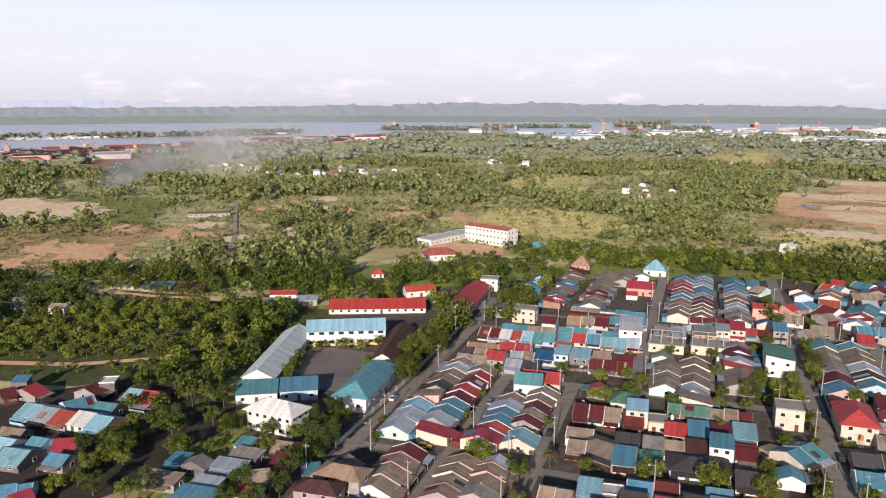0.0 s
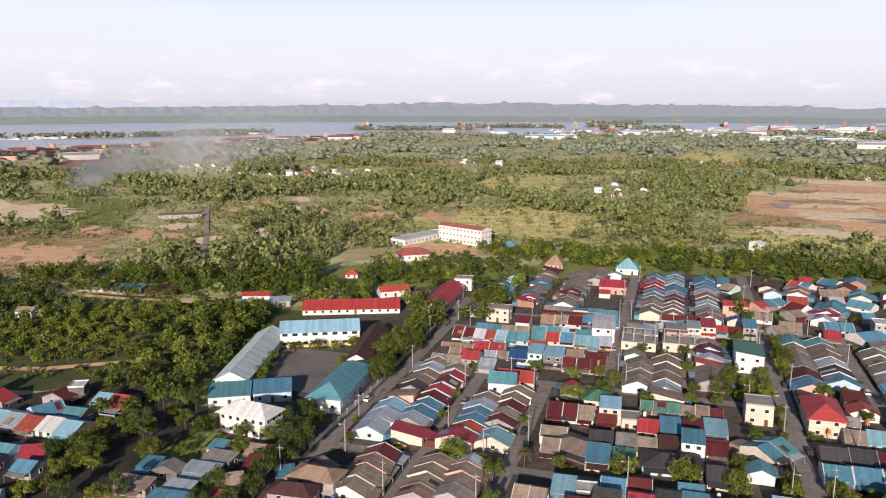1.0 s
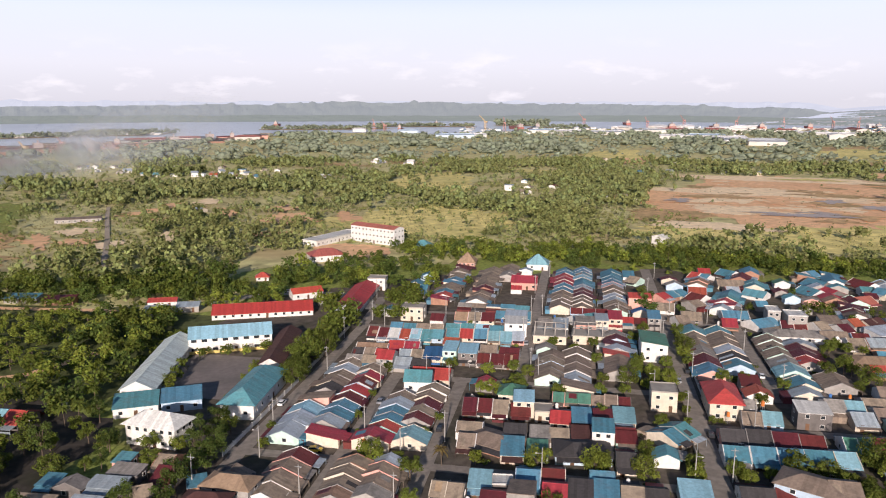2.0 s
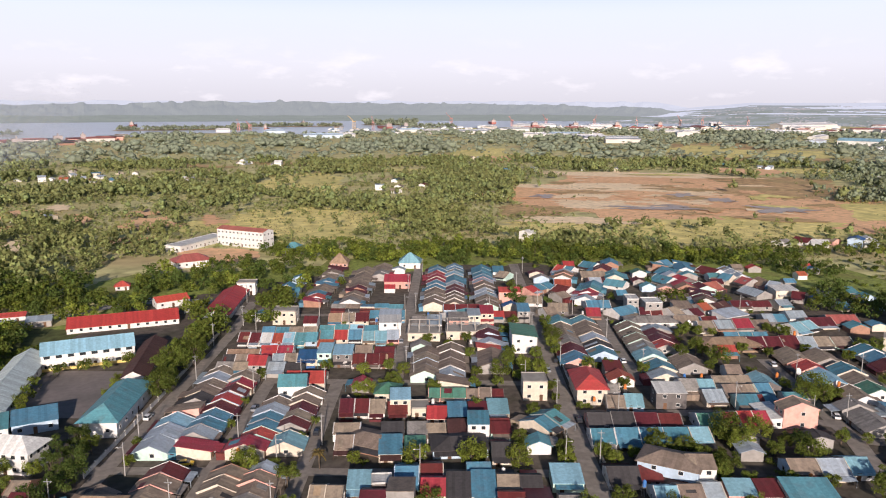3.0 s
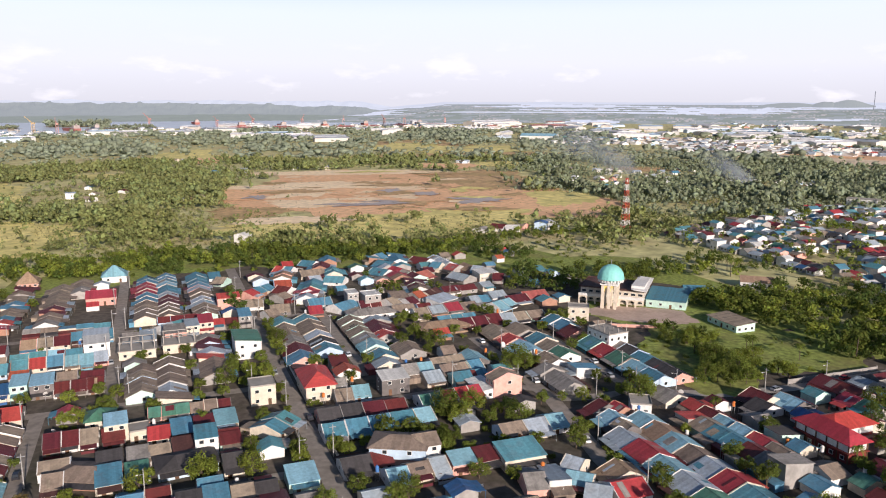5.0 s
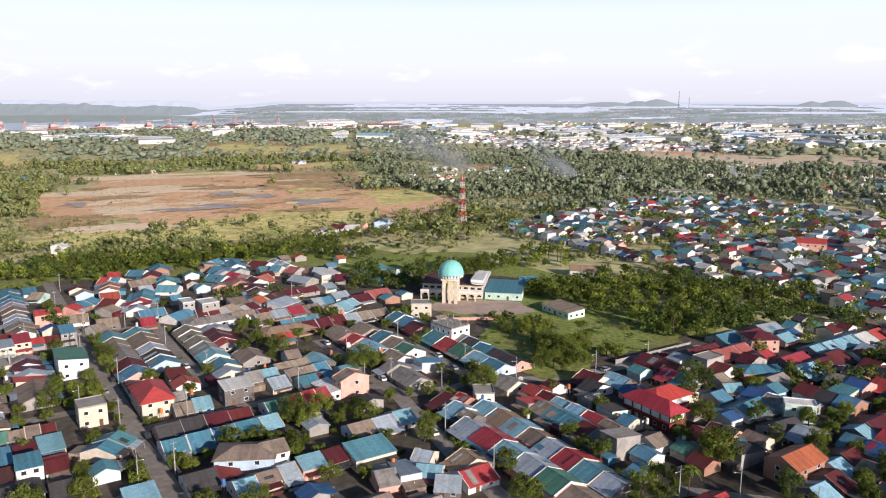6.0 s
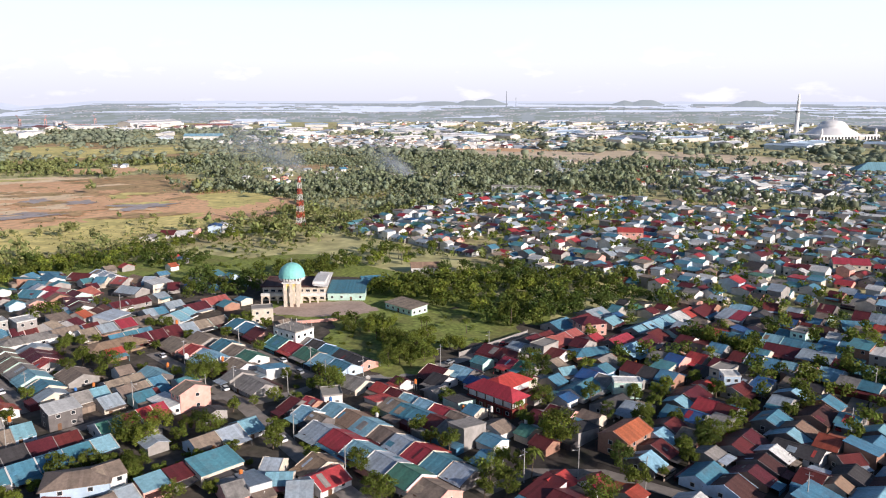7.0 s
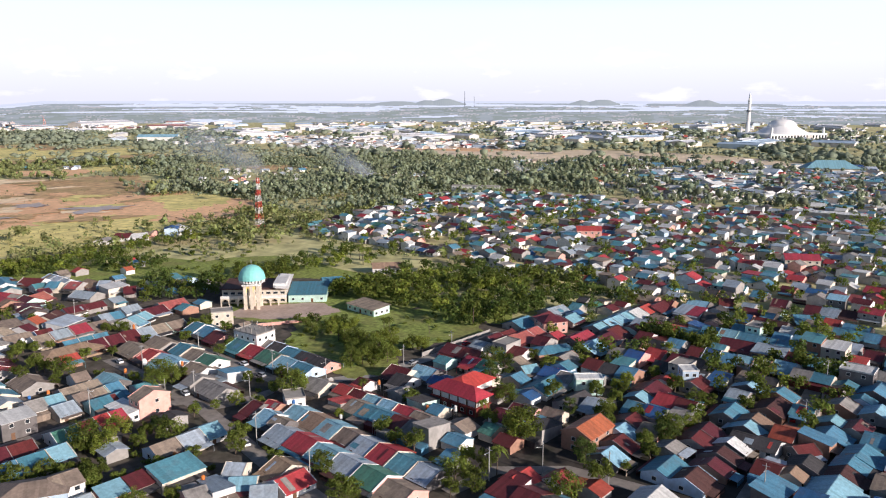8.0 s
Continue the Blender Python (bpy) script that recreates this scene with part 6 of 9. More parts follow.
terrace(125.2, 339.9, 157.8, 345.1, 8, "bbRRw")
terrace(144.8, 395.9, 167.4, 374.1, 9, "bnrrRw")
terrace(144.5, 369.4, 171.1, 355.5, 9, "gwwnR")
terrace(146.0, 173.2, 146.0, 130.1, 9, "rnbbRgg")
terrace(-79.2, 213.6, -79.2, 254.1, 8, "nnkgwn")
terrace(-68.3, 188.3, -68.3, 251.3, 9, "rRttgrRrn")
terrace(-54.3, 188.2, -54.3, 225.8, 10, "rttbwnn")
terrace(-83.6, 147.4, -83.6, 166.8, 9, "rnnn")
terrace(-6.6, 317.3, 7.8, 326.5, 8, "gwt")
terrace(37.0, 364.8, 76.9, 405.9, 9, "rbRwtb")
terrace(50.9, 354.9, 81.2, 380.0, 9, "nrwbt")
terrace(64.8, 427.8, 90.6, 427.8, 9, "rRbwb")
terrace(100.7, 322.8, 110.2, 327.3, 9, "nR")
terrace(110.5, 422.2, 131.4, 434.2, 9, "twbR")
terrace(135.0, 318.1, 145.0, 318.1, 9, "bwcb")
terrace(137.6, 263.8, 137.6, 215.4, 9, "wtnGGnbb")
terrace(124.9, 265.7, 124.9, 217.9, 9, "nRrbnng")
terrace(80.6, 154.1, 114.3, 147.2, 9, "gwbnr")
terrace(253.2, 118.2, 253.2, 98.4, 9, "RRk")
terrace(265.7, 106.1, 265.7, 59.9, 8, "wbgwbgb")
terrace(283.4, 106.9, 283.4, 67.3, 8, "RRgwRb")
terrace(304.2, 92.3, 304.2, 52.7, 9, "bbwwRR")
terrace(213.9, 104.7, 213.9, 71.7, 9, "krRRk")
terrace(202.9, 102.9, 202.9, 56.7, 8, "bBgBRkk")
terrace(190.2, 97.9, 190.2, 58.3, 8, "nnRwRk")
terrace(233.4, 82.8, 233.4, 49.8, 9, "wbbtb")
terrace(212.9, 81.7, 212.9, 48.7, 9, "bBboR")
terrace(188.7, 71.5, 188.7, 45.1, 9, "wbRk")
terrace(225.8, 54.8, 225.8, 21.8, 9, "bBbwn")
terrace(212.6, 52.5, 212.6, 19.5, 9, "wBbwb")
terrace(199.4, 52.9, 199.4, 19.9, 9, "RBBnb")
terrace(187.1, 50.4, 187.1, 17.4, 9, "kobBb")
terrace(174.7, 51.6, 174.7, 18.6, 10, "bBbtb")
terrace(242.8, 58.1, 242.8, 25.1, 9, "nogwb")
terrace(282.7, 63.7, 282.7, 30.7, 9, "btgwb")
terrace(267.7, 58.0, 267.7, 31.6, 9, "bBbB")
terrace(221.2, 173.5, 221.2, 140.5, 9, "wbRrn")
terrace(200.8, 179.0, 200.8, 152.6, 9, "RRrG")
terrace(237.7, 180.8, 237.7, 134.6, 9, "bbrRrbt")
terrace(244.9, 144.8, 244.9, 118.4, 9, "RtgB")
terrace(209.9, 145.4, 209.9, 119.0, 9, "bBgB")
terrace(195.5, 132.9, 195.5, 99.9, 9, "bBgwb")
terrace(170.7, 129.2, 170.7, 96.2, 10, "RRkRk")
terrace(136.1, 102.5, 136.1, 82.7, 10, "RRk")
terrace(140.8, 92.2, 140.8, 72.4, 9, "RRk")
terrace(286.8, 150.7, 286.8, 104.5, 9, "bwRrbtw")
terrace(269.4, 133.6, 269.4, 94.0, 9, "RRbwbR")
terrace(226.5, 131.3, 226.5, 104.9, 9, "RkbR")
terrace(306.8, 109.2, 306.8, 49.8, 9, "bbtbbwwbb")
terrace(327.2, 112.0, 327.2, 52.6, 9, "rbwRnbtbR")
terrace(316.1, 138.3, 316.1, 85.5, 9, "wrbtRnbw")
terrace(342.6, 130.9, 342.6, 64.9, 9, "Rbwrnbtwbr")
terrace(242.7, 113.1, 242.7, 86.7, 8, "kRkB")
terrace(302.3, 64.9, 302.3, 38.5, 9, "RRbw")
for keep in ((203, 277, 30, 18, -42), (212, 222, 46, 36, -30), (180, 203, 10, 8, -30), (154, 104, 6, 6, 0)):  # no house on the forecourt and the slope
    FOOT.append(keep)
infill(-84, 36, 125, 425, 1500, 5, most=30)
infill(39, 205, 135, 425, 2000, 6, most=45)
infill(140, 310, 20, 180, 2600, 7, 0, dull=True, most=70)
infill(-112, -80, 120, 150, 300, 8, most=4)
FOOT.remove((212, 222, 46, 36, -30))
FOOT.remove((180, 203, 10, 8, -30))
FOOT.remove((154, 104, 6, 6, 0))
awnings()


# ---- trees ----
def tube(points, radii, v, f, seg=6):
    k0 = len(v)
    for (p, r) in zip(points, radii):
        for i in range(seg):
            t = 2 * math.pi * i / seg
            v.append((p[0] + r * math.cos(t), p[1] + r * math.sin(t), p[2]))
    for j in range(len(points) - 1):
        for i in range(seg):
            k, k2 = k0 + j * seg + i, k0 + j * seg + (i + 1) % seg
            f.append((k, k2, k2 + seg, k + seg))


def leaf_cards(rs, centers, radii, count, size, flat=0.6):
    """Many small leaf sprays scattered in clumps: positions biased to each clump's skin, tilted at random."""
    c = np.repeat(centers, count, axis=0)
    r = np.repeat(radii, count)
    n = len(c)
    d = rs.normal(size=(n, 3))
    d /= np.linalg.norm(d, axis=1)[:, None]
    p = c + d * (r * rs.uniform(0.55, 1.05, n))[:, None] * np.array([1, 1, 0.75])
    nrm = d + rs.normal(size=(n, 3)) * flat + np.array([0, 0, 0.5])
    nrm /= np.linalg.norm(nrm, axis=1)[:, None]
    u = np.cross(nrm, rs.normal(size=(n, 3)))
    u /= np.linalg.norm(u, axis=1)[:, None]
    w = np.cross(nrm, u)
    s = (size * rs.uniform(0.6, 1.3, n))[:, None]
    q = np.stack([p - u * s * 0.55 - w * s * 0.2, p - w * s * 0.6 + nrm * s * 0.06, p + u * s * 0.55 + w * s * 0.15, p + w * s * 0.65 + nrm * s * 0.1], 1)
    return q.reshape(-1, 3)


def mesh_quads(name, verts, material):
    n = len(verts) // 4
    me = bpy.data.meshes.new(name)
    me.vertices.add(4 * n)
    me.vertices.foreach_set("co", np.asarray(verts, dtype=np.float32).ravel())
    me.loops.add(4 * n)
    me.loops.foreach_set("vertex_index", np.arange(4 * n, dtype=np.int32))
    me.polygons.add(n)
    me.polygons.foreach_set("loop_start", np.arange(0, 4 * n, 4, dtype=np.int32))
    me.update(calc_edges=True)
    me.materials.append(material)
    return me


def broadleaf(seed, height, spread, leaf, label, cards=90):
    rs = np.random.RandomState(seed)
    v, f = [], []
    th = height * 0.42
    tube([(0, 0, 0), (0.1, 0, th * 0.5), (0.15, 0.1, th), (0.2, 0.1, height * 0.75)], [0.28, 0.22, 0.18, 0.06], v, f)
    centers, radii = [], []
    n = 20
    for i in range(n):
        t = i * 2.4 + rs.uniform(-0.4, 0.4)
        k = rs.uniform(0.25, 1.0) ** 0.6
        z = height * (0.36 + 0.56 * rs.uniform(0, 1))
        lim = math.sqrt(max(0.05, 1 - ((z / height - 0.6) / 0.46) ** 2))
        rr = spread * 0.8 * k * lim
        c = (rr * math.cos(t), rr * math.sin(t), z)
        centers.append(c)
        radii.append(spread * rs.uniform(0.24, 0.42))
        if i % 2 == 0:
            tube([(0.1, 0, th * rs.uniform(0.6, 1.0)), (c[0] * 0.6, c[1] * 0.6, c[2] - 0.6), c], [0.12, 0.07, 0.03], v, f, 4)
    trunk = mesh_ob("tree", v, f, BARK)
    crown = mesh_quads("crown", leaf_cards(rs, np.array(centers), np.array(radii), cards, 0.042 * spread + 0.20), leaf)
    share("crown", crown, trunk)
    return tagged(trunk, label, "tree")


def frond_tree(seed, height, n, length, leaf, label, name="palm_tree", droop=0.55, wide=0.5, seg=7):
    """A trunk with a rosette of long arching leaves cut into leaflets."""
    rs = np.random.RandomState(seed)
    v, f = [], []
    lean = rs.uniform(-0.5, 0.5, 2)
    tube([(0, 0, 0), (lean[0] * 0.4, lean[1] * 0.4, height * 0.5), (lean[0], lean[1], height)], [0.2, 0.15, 0.12], v, f)
    trunk = mesh_ob(name, v, f, BARK)
    q = []
    for i in range(n):
        t = i * 2.4 + rs.uniform(-0.2, 0.2)
        up = rs.uniform(0.1, 0.95)
        d = np.array([math.cos(t), math.sin(t), 0])
        side = np.array([-math.sin(t), math.cos(t), 0])
        pts = []
        for j in range(seg + 1):
            s = j / seg
            pts.append(np.array([lean[0], lean[1], height]) + d * length * s * (1 - 0.25 * s * up) + np.array([0, 0, 1]) * length * (up * s - droop * 1.7 * s * s))
        for j in range(seg):
            w0, w1 = wide * math.sin(math.pi * (0.12 + 0.86 * j / seg)), wide * math.sin(math.pi * (0.12 + 0.86 * (j + 1) / seg))
            gap = 0.82
            for sg in (-1, 1):
                dn = np.array([0, 0, -0.45])
                a0, a1 = pts[j], pts[j] + (pts[j + 1] - pts[j]) * gap
                q += [a0, a1, a1 + sg * side * w1 + dn * w1, a0 + sg * side * w0 + dn * w0]
    share("crown", mesh_quads("fronds", np.array(q), leaf), trunk)
    return tagged(trunk, label, "tree")


def rugged_shrub(seed, spread, leaf, label):
    rs = np.random.RandomState(seed)
    v, f = [], []
    centers = np.stack([rs.uniform(-spread, spread, 7) * 0.6, rs.uniform(-spread, spread, 7) * 0.6, rs.uniform(0.5, 1.6, 7)], 1)
    for c in centers[:4]:
        tube([(0, 0, 0), tuple(c)], [0.07, 0.03], v, f, 4)
    stem = mesh_ob("shrub", v, f, BARK)
    share("crown", mesh_quads("crown", leaf_cards(rs, centers, np.full(7, spread * 0.42), 26, 0.5), leaf), stem)
    return tagged(stem, label, "shrub")


TREES = [
    broadleaf(1, 8.5, 4.2, LEAF["mid"], "round leafy broadleaf tree with a mid-green crown"),
    broadleaf(2, 10.5, 4.8, LEAF["dark"], "tall dark-green broadleaf tree"),
    broadleaf(3, 7.0, 3.8, LEAF["lime"], "bright yellow-green mango tree"),
    broadleaf(4, 9.5, 5.6, LEAF["mid"], "wide spreading broadleaf tree"),
    broadleaf(5, 12.0, 4.0, LEAF["dark"], "tall narrow broadleaf tree"),
    broadleaf(6, 8.0, 5.0, LEAF["lime"], "sunlit spreading tree with light green leaves"),
    broadleaf(7, 6.0, 3.0, LEAF["mid"], "small garden tree with a rounded crown"),
    broadleaf(8, 9.0, 4.4, LEAF["dark"], "dense dark broadleaf tree"),
]
PALM = frond_tree(11, 8.5, 22, 3.6, LEAF["mid"], "coconut palm with arching fronds")
PALM_DRY = frond_tree(12, 6.5, 22, 3.4, LEAF["dry"], "palm with dry yellow-brown fronds")
BANANA = frond_tree(13, 2.6, 10, 2.6, LEAF["lime"], "clump of banana plants with broad torn leaves", "banana_plant", 0.42, 0.42, 4)
SHRUB = rugged_shrub(14, 2.4, LEAF["mid"], "low leafy green garden shrub")
SHRUB_LIME = rugged_shrub(15, 2.8, LEAF["lime"], "low light-green garden shrub")
KINDS = {"m": (0, 3), "d": (1, 4, 7), "l": (2, 5), "s": (6,), "x": (0, 1, 2, 3, 4, 5, 6, 7), "f": (1, 4, 7, 7, 1, 0)}
trng = random.Random(7)
PLANTED = []


def plant(kind, a, b, scale=1.0):
    """Set a tree down at the nearest clear spot."""
    for step in range(24):
        t, r = step * 2.4, 0.28 * step
        p, q = a + r * math.cos(t), b + r * math.sin(t)
        if clear_of_houses(p, q, 0.5):
            PLANTED.append((kind, p, q, scale))
            return


def grove(kind, a, b, ra, rb, n, turn=0.0, scale=1.0, gap=2.2, house_gap=2.0, road_gap=1.0):
    """Trees scattered over an ellipse, none on a house or a road."""
    done = []
    c, s = math.cos(radians(turn)), math.sin(radians(turn))
    for _ in range(n * 6):
        if len(done) >= n:
            break
        t, k = trng.uniform(0, 2 * math.pi), math.sqrt(trng.random())
        u, w = ra * k * math.cos(t), rb * k * math.sin(t)
        x, y = a + u * c - w * s, b + u * s + w * c
        if all((x - p) ** 2 + (y - q) ** 2 > gap * gap for p, q in done) and clear_of_houses(x, y, house_gap) and clear_of_roads(x, y, road_gap):
            done.append((x, y))
            plant(kind, x, y, scale)


# gardens and woods west of the school
grove("x", -172, 240, 18, 55, 40, 12, 0.9, 5.0)
grove("x", -190, 270, 30, 26, 20, 0, 0.9, 5.0)
grove("x", -150, 178, 18, 30, 16, 0, 0.75, 4.6)
grove("x", -130, 150, 28, 26, 18, 0, 0.65, 4.4)
grove("f", -100, 165, 12, 28, 16, 0, 0.75, 4.0)
grove("l", -225, 232, 45, 26, 16, 10, 0.55, 5.0)
grove("B", -242, 228, 50, 22, 110, 15, 1.05, 2.6)
grove("B", -222, 272, 48, 22, 110, 15, 1.05, 2.6)
grove("h", -235, 245, 90, 55, 260, 12, 1.0, 2.2)
grove("x", -280, 240, 55, 45, 60, 10, 0.6, 4.0)
grove("f", -318, 285, 40, 22, 34, 0, 0.9, 4.0)
grove("m", -250, 335, 90, 15, 34, 8, 1.0, 5.0)
grove("f", -205, 355, 30, 24, 26, 0, 1.05, 4.8)
grove("x", -350, 235, 60, 40, 40, 0, 0.8, 5.0)
grove("P", -170, 190, 30, 30, 5, 0, 0.8)
grove("f", -225, 328, 50, 16, 46, 8, 0.8, 4.0)
grove("x", -165, 335, 34, 22, 34, 0, 0.75, 4.0)
grove("h", -190, 330, 70, 26, 60, 5, 0.9, 3.0)
grove("m", -264, 303, 36, 5, 18, 4, 0.7, 3.2, 1.0)
grove("m", -188, 296, 14, 6, 7, 4, 0.6, 3.2, 1.0, 0.5)
grove("x", -125, 372, 40, 22, 26, 0, 0.7, 4.4)
grove("x", -300, 330, 40, 24, 36, 0, 0.8, 4.4)
grove("l", -142, 258, 4, 8, 3, 0, 0.7, 3.0)
# school grounds
for ta, tb, ts in ((-128, 253, 0.62), (-122, 256, 0.6), (-136, 250, 0.62), (-114, 261, 0.62), (-139, 236, 0.62), (-137, 228, 0.6), (-134.5, 221, 0.55), (-131, 217, 0.5), (-110, 236, 0.6), (-107.5, 228, 0.5), (-112, 243, 0.6), (-113.5, 176, 0.8), (-127, 177, 0.6), (-106, 178, 0.6), (-108, 213, 0.4)):
    plant("l" if ts < 0.61 else "m", ta, tb, ts)
grove("m", -97, 262, 5, 38, 16, 6, 0.95, 4.4, 1.6, 0.5)
grove("l", -99, 224, 4, 20, 6, 0, 0.7, 4.0, 1.0, 0.5)
grove("m", -98, 300, 6, 14, 8, 0, 1.0, 4.0, 1.5, 0.5)
grove("x", -115, 328, 9, 12, 5, 0, 0.8, 4.0)
grove("x", -135, 390, 34, 22, 20, 20, 0.9, 5.0)
grove("x", -110, 410, 32, 26, 30, 0, 0.8, 4.5)
grove("x", -70, 380, 14, 40, 18, 0, 0.75, 4.5)
grove("s", -80, 330, 10, 26, 16, 0, 0.9, 3.5, 1.0)
# the belt of trees beyond the last houses
grove("x", -60, 462, 60, 20, 62, -4, 0.85, 4.4)
grove("x", 40, 470, 70, 22, 80, -6, 0.8, 4.4)
grove("x", 140, 458, 70, 20, 66, -8, 0.75, 4.4)
grove("h", 60, 485, 140, 20, 110, -6, 1.1, 3.0)
grove("f", 200, 425, 16, 36, 22, 0, 0.75, 4.4)
grove("x", 250, 470, 60, 10, 26, 0, 0.7, 4.6)
grove("h", 240, 420, 60, 40, 44, 0, 0.9, 3.0)
grove("f", 190, 345, 20, 26, 24, 0, 0.85, 4.4)
grove("m", 240, 345, 30, 16, 18, 0, 0.85, 4.8)
grove("P", -5, 470, 90, 14, 7)
grove("x", 40, 447, 150, 16, 80, -3, 0.72, 4.0)
grove("h", 40, 445, 150, 18, 70, -3, 0.9, 3.0)
# street and garden trees
for kind, ta, tb, ts in (("l", -24.7, 185.5, 0.75), ("l", -8.5, 186, 1.0), ("l", 6.4, 185.5, 0.85), ("m", 9.0, 193.5, 0.7), ("l", 18.8, 185.5, 0.85), ("l", 31.4, 186, 0.9), ("l", 44.5, 187, 0.9), ("l", 50, 190, 0.7),
                         ("m", 55.8, 188.5, 0.85),
                         ("m", 42, 166, 0.8), ("m", 45, 158, 0.9), ("m", 33, 162, 0.8), ("m", 53, 160, 0.8), ("m", -3, 166.5, 0.7), ("m", -40, 174, 0.9), ("m", -37, 160, 0.7), ("s", -45, 182, 0.8),
                         ("m", 41.5, 300, 0.85), ("m", 41, 290, 0.8), ("m", 42, 311, 0.85), ("l", 42.5, 282, 0.75), ("m", 43, 273, 0.7), ("d", 33, 340, 1.1), ("d", 30, 352, 1.1), ("d", 34, 364, 1.05), ("m", 31, 376, 0.9), ("d", 46, 345, 0.7),
                         ("m", 21, 262, 0.8), ("l", 27, 258, 0.7), ("l", 32, 253, 0.7), ("m", 18, 251, 0.85), ("l", 24, 249, 0.75), ("m", 17, 272, 0.7), ("s", 34.5, 240, 0.7), ("s", 34.5, 230, 0.7), ("s", 34, 222, 0.6), ("s", 41.5, 224, 0.6),
                         ("l", -30, 236, 0.75), ("l", -26, 235, 0.75), ("l", -22, 239, 0.7), ("l", -30, 254, 0.6), ("l", -16, 254, 0.7), ("m", -43, 254, 0.8), ("l", -36, 296, 0.6), ("s", -66, 254, 0.8), ("s", -64.8, 225, 0.7), ("s", -64, 208, 0.7),
                         ("l", -52, 181, 0.9), ("s", -57.5, 193, 0.6), ("s", -40.6, 212, 0.8), ("s", -40.6, 198, 0.6), ("s", -85.5, 196, 0.7), ("l", -84, 184, 0.6), ("s", -72, 236, 0.6), ("D", -33.5, 183.5, 0.95),
                         ("m", 109, 352, 0.9), ("m", 100, 350, 0.8), ("l", 108, 340, 0.7), ("m", 132, 350, 0.8), ("d", 104, 358, 0.8), ("d", 78, 357, 0.8), ("d", 100, 388, 0.8), ("m", 165, 335, 0.9)):
    plant(kind, ta, tb, ts * 0.8)
# the slope below the mosque
grove("m", 205, 258, 12, 8, 8, 0, 0.6, 3.0)
grove("l", 198, 196, 9, 16, 8, -10, 0.7, 4.0)
grove("l", 200, 238, 8, 8, 4, 0, 0.6, 4.0)
grove("m", 245, 268, 16, 14, 14, 0, 1.0, 4.5)
grove("l", 238, 275, 8, 10, 5, 0, 1.0, 4.5)
grove("x", 272, 232, 34, 44, 66, -30, 0.85, 4.6)
grove("d", 262, 195, 28, 20, 26, -30, 0.8, 4.2)
grove("m", 318, 222, 40, 24, 44, -30, 0.8, 4.6)
grove("d", 300, 180, 36, 18, 30, -30, 0.75, 4.2)
grove("P", 256, 205, 8, 6, 2, 0, 0.95)
grove("P", 280, 330, 40, 20, 4)
grove("H", 212, 220, 42, 28, 44, -30, 0.6, 3.0)
grove("m", 182, 200, 9, 26, 14, -20, 0.7, 4.0)
grove("l", 194, 214, 8, 22, 7, -20, 0.5, 4.0)
grove("x", 196, 240, 14, 8, 10, -30, 0.5, 3.0)
grove("P", 212, 212, 16, 14, 3, 0, 0.7)
grove("f", 300, 262, 40, 26, 40, -30, 0.8, 4.6)
grove("x", 290, 345, 46, 26, 30, 0, 0.75, 5.5)
# among the southern and eastern houses
for kind, ta, tb, ts in (("m", 221, 88, 0.75), ("l", 204, 84, 0.6), ("m", 196, 85, 0.7), ("l", 206, 62, 0.65), ("m", 247, 80, 0.7), ("m", 255, 57, 0.65), ("d", 247, 83, 0.6)):
    plant(kind, ta, tb, ts)
for kind, ta, tb, ts in (("m", 184, 137, 0.9), ("d", 188, 146, 0.9), ("d", 200, 146, 0.9), ("m", 195, 125, 0.7), ("l", 197, 110, 0.7), ("l", 216, 114, 0.65), ("l", 222, 113, 0.65), ("l", 160, 117, 1), ("m", 167, 116, 1), ("m", 163, 124, 0.8), ("l", 142, 118, 0.75), ("m", 132, 107, 0.8), ("m", 143, 111, 0.8), ("d", 163, 94, 0.75), ("m", 154, 84, 0.8), ("m", 145, 89, 0.8)):
    plant(kind, ta, tb, ts)
for kind, ta, tb, ts in (("l", 167, 84, 0.5), ("d", 185, 114, 0.6), ("d", 188, 86, 0.85), ("d", 197, 88, 0.8), ("d", 283, 126, 0.85), ("d", 277, 126, 0.8), ("m", 277, 112, 0.7), ("l", 255, 107, 0.6), ("l", 246, 89, 0.55), ("m", 278, 104, 0.6), ("d", 260, 91, 0.8), ("m", 257, 82, 0.85), ("l", 255, 74, 0.7), ("d", 278, 74, 0.9), ("d", 282, 79, 0.8), ("d", 274, 69, 0.8), ("d", 269, 63, 0.8), ("m", 293, 62, 0.7), ("m", 324, 85, 0.8), ("d", 347, 98, 0.8), ("m", 337, 134, 0.6), ("d", 308, 99, 0.7), ("d", 312, 113, 0.6), ("d", 254, 97, 0.7)):
    plant(kind, ta, tb, ts)
for kind, ta, tb, ts in (("P", 262, 210, 1.1), ("P", 243, 198, 1.1), ("m", 256, 194, 0.9), ("d", 275, 202, 0.9), ("l", 252, 163, 0.7), ("m", 222, 155, 0.6), ("m", 207, 159, 0.9), ("l", 217, 141, 0.6), ("m", 278, 161, 0.8), ("d", 317, 170, 0.9), ("d", 297, 169, 0.9), ("d", 276, 139, 0.9), ("d", 277, 133, 0.8), ("l", 229, 134, 0.6), ("m", 238, 124, 0.8), ("d", 232, 124, 0.5), ("P", 170, 135, 0.8), ("P", 143, 108, 0.9)):
    plant(kind, ta, tb, ts)
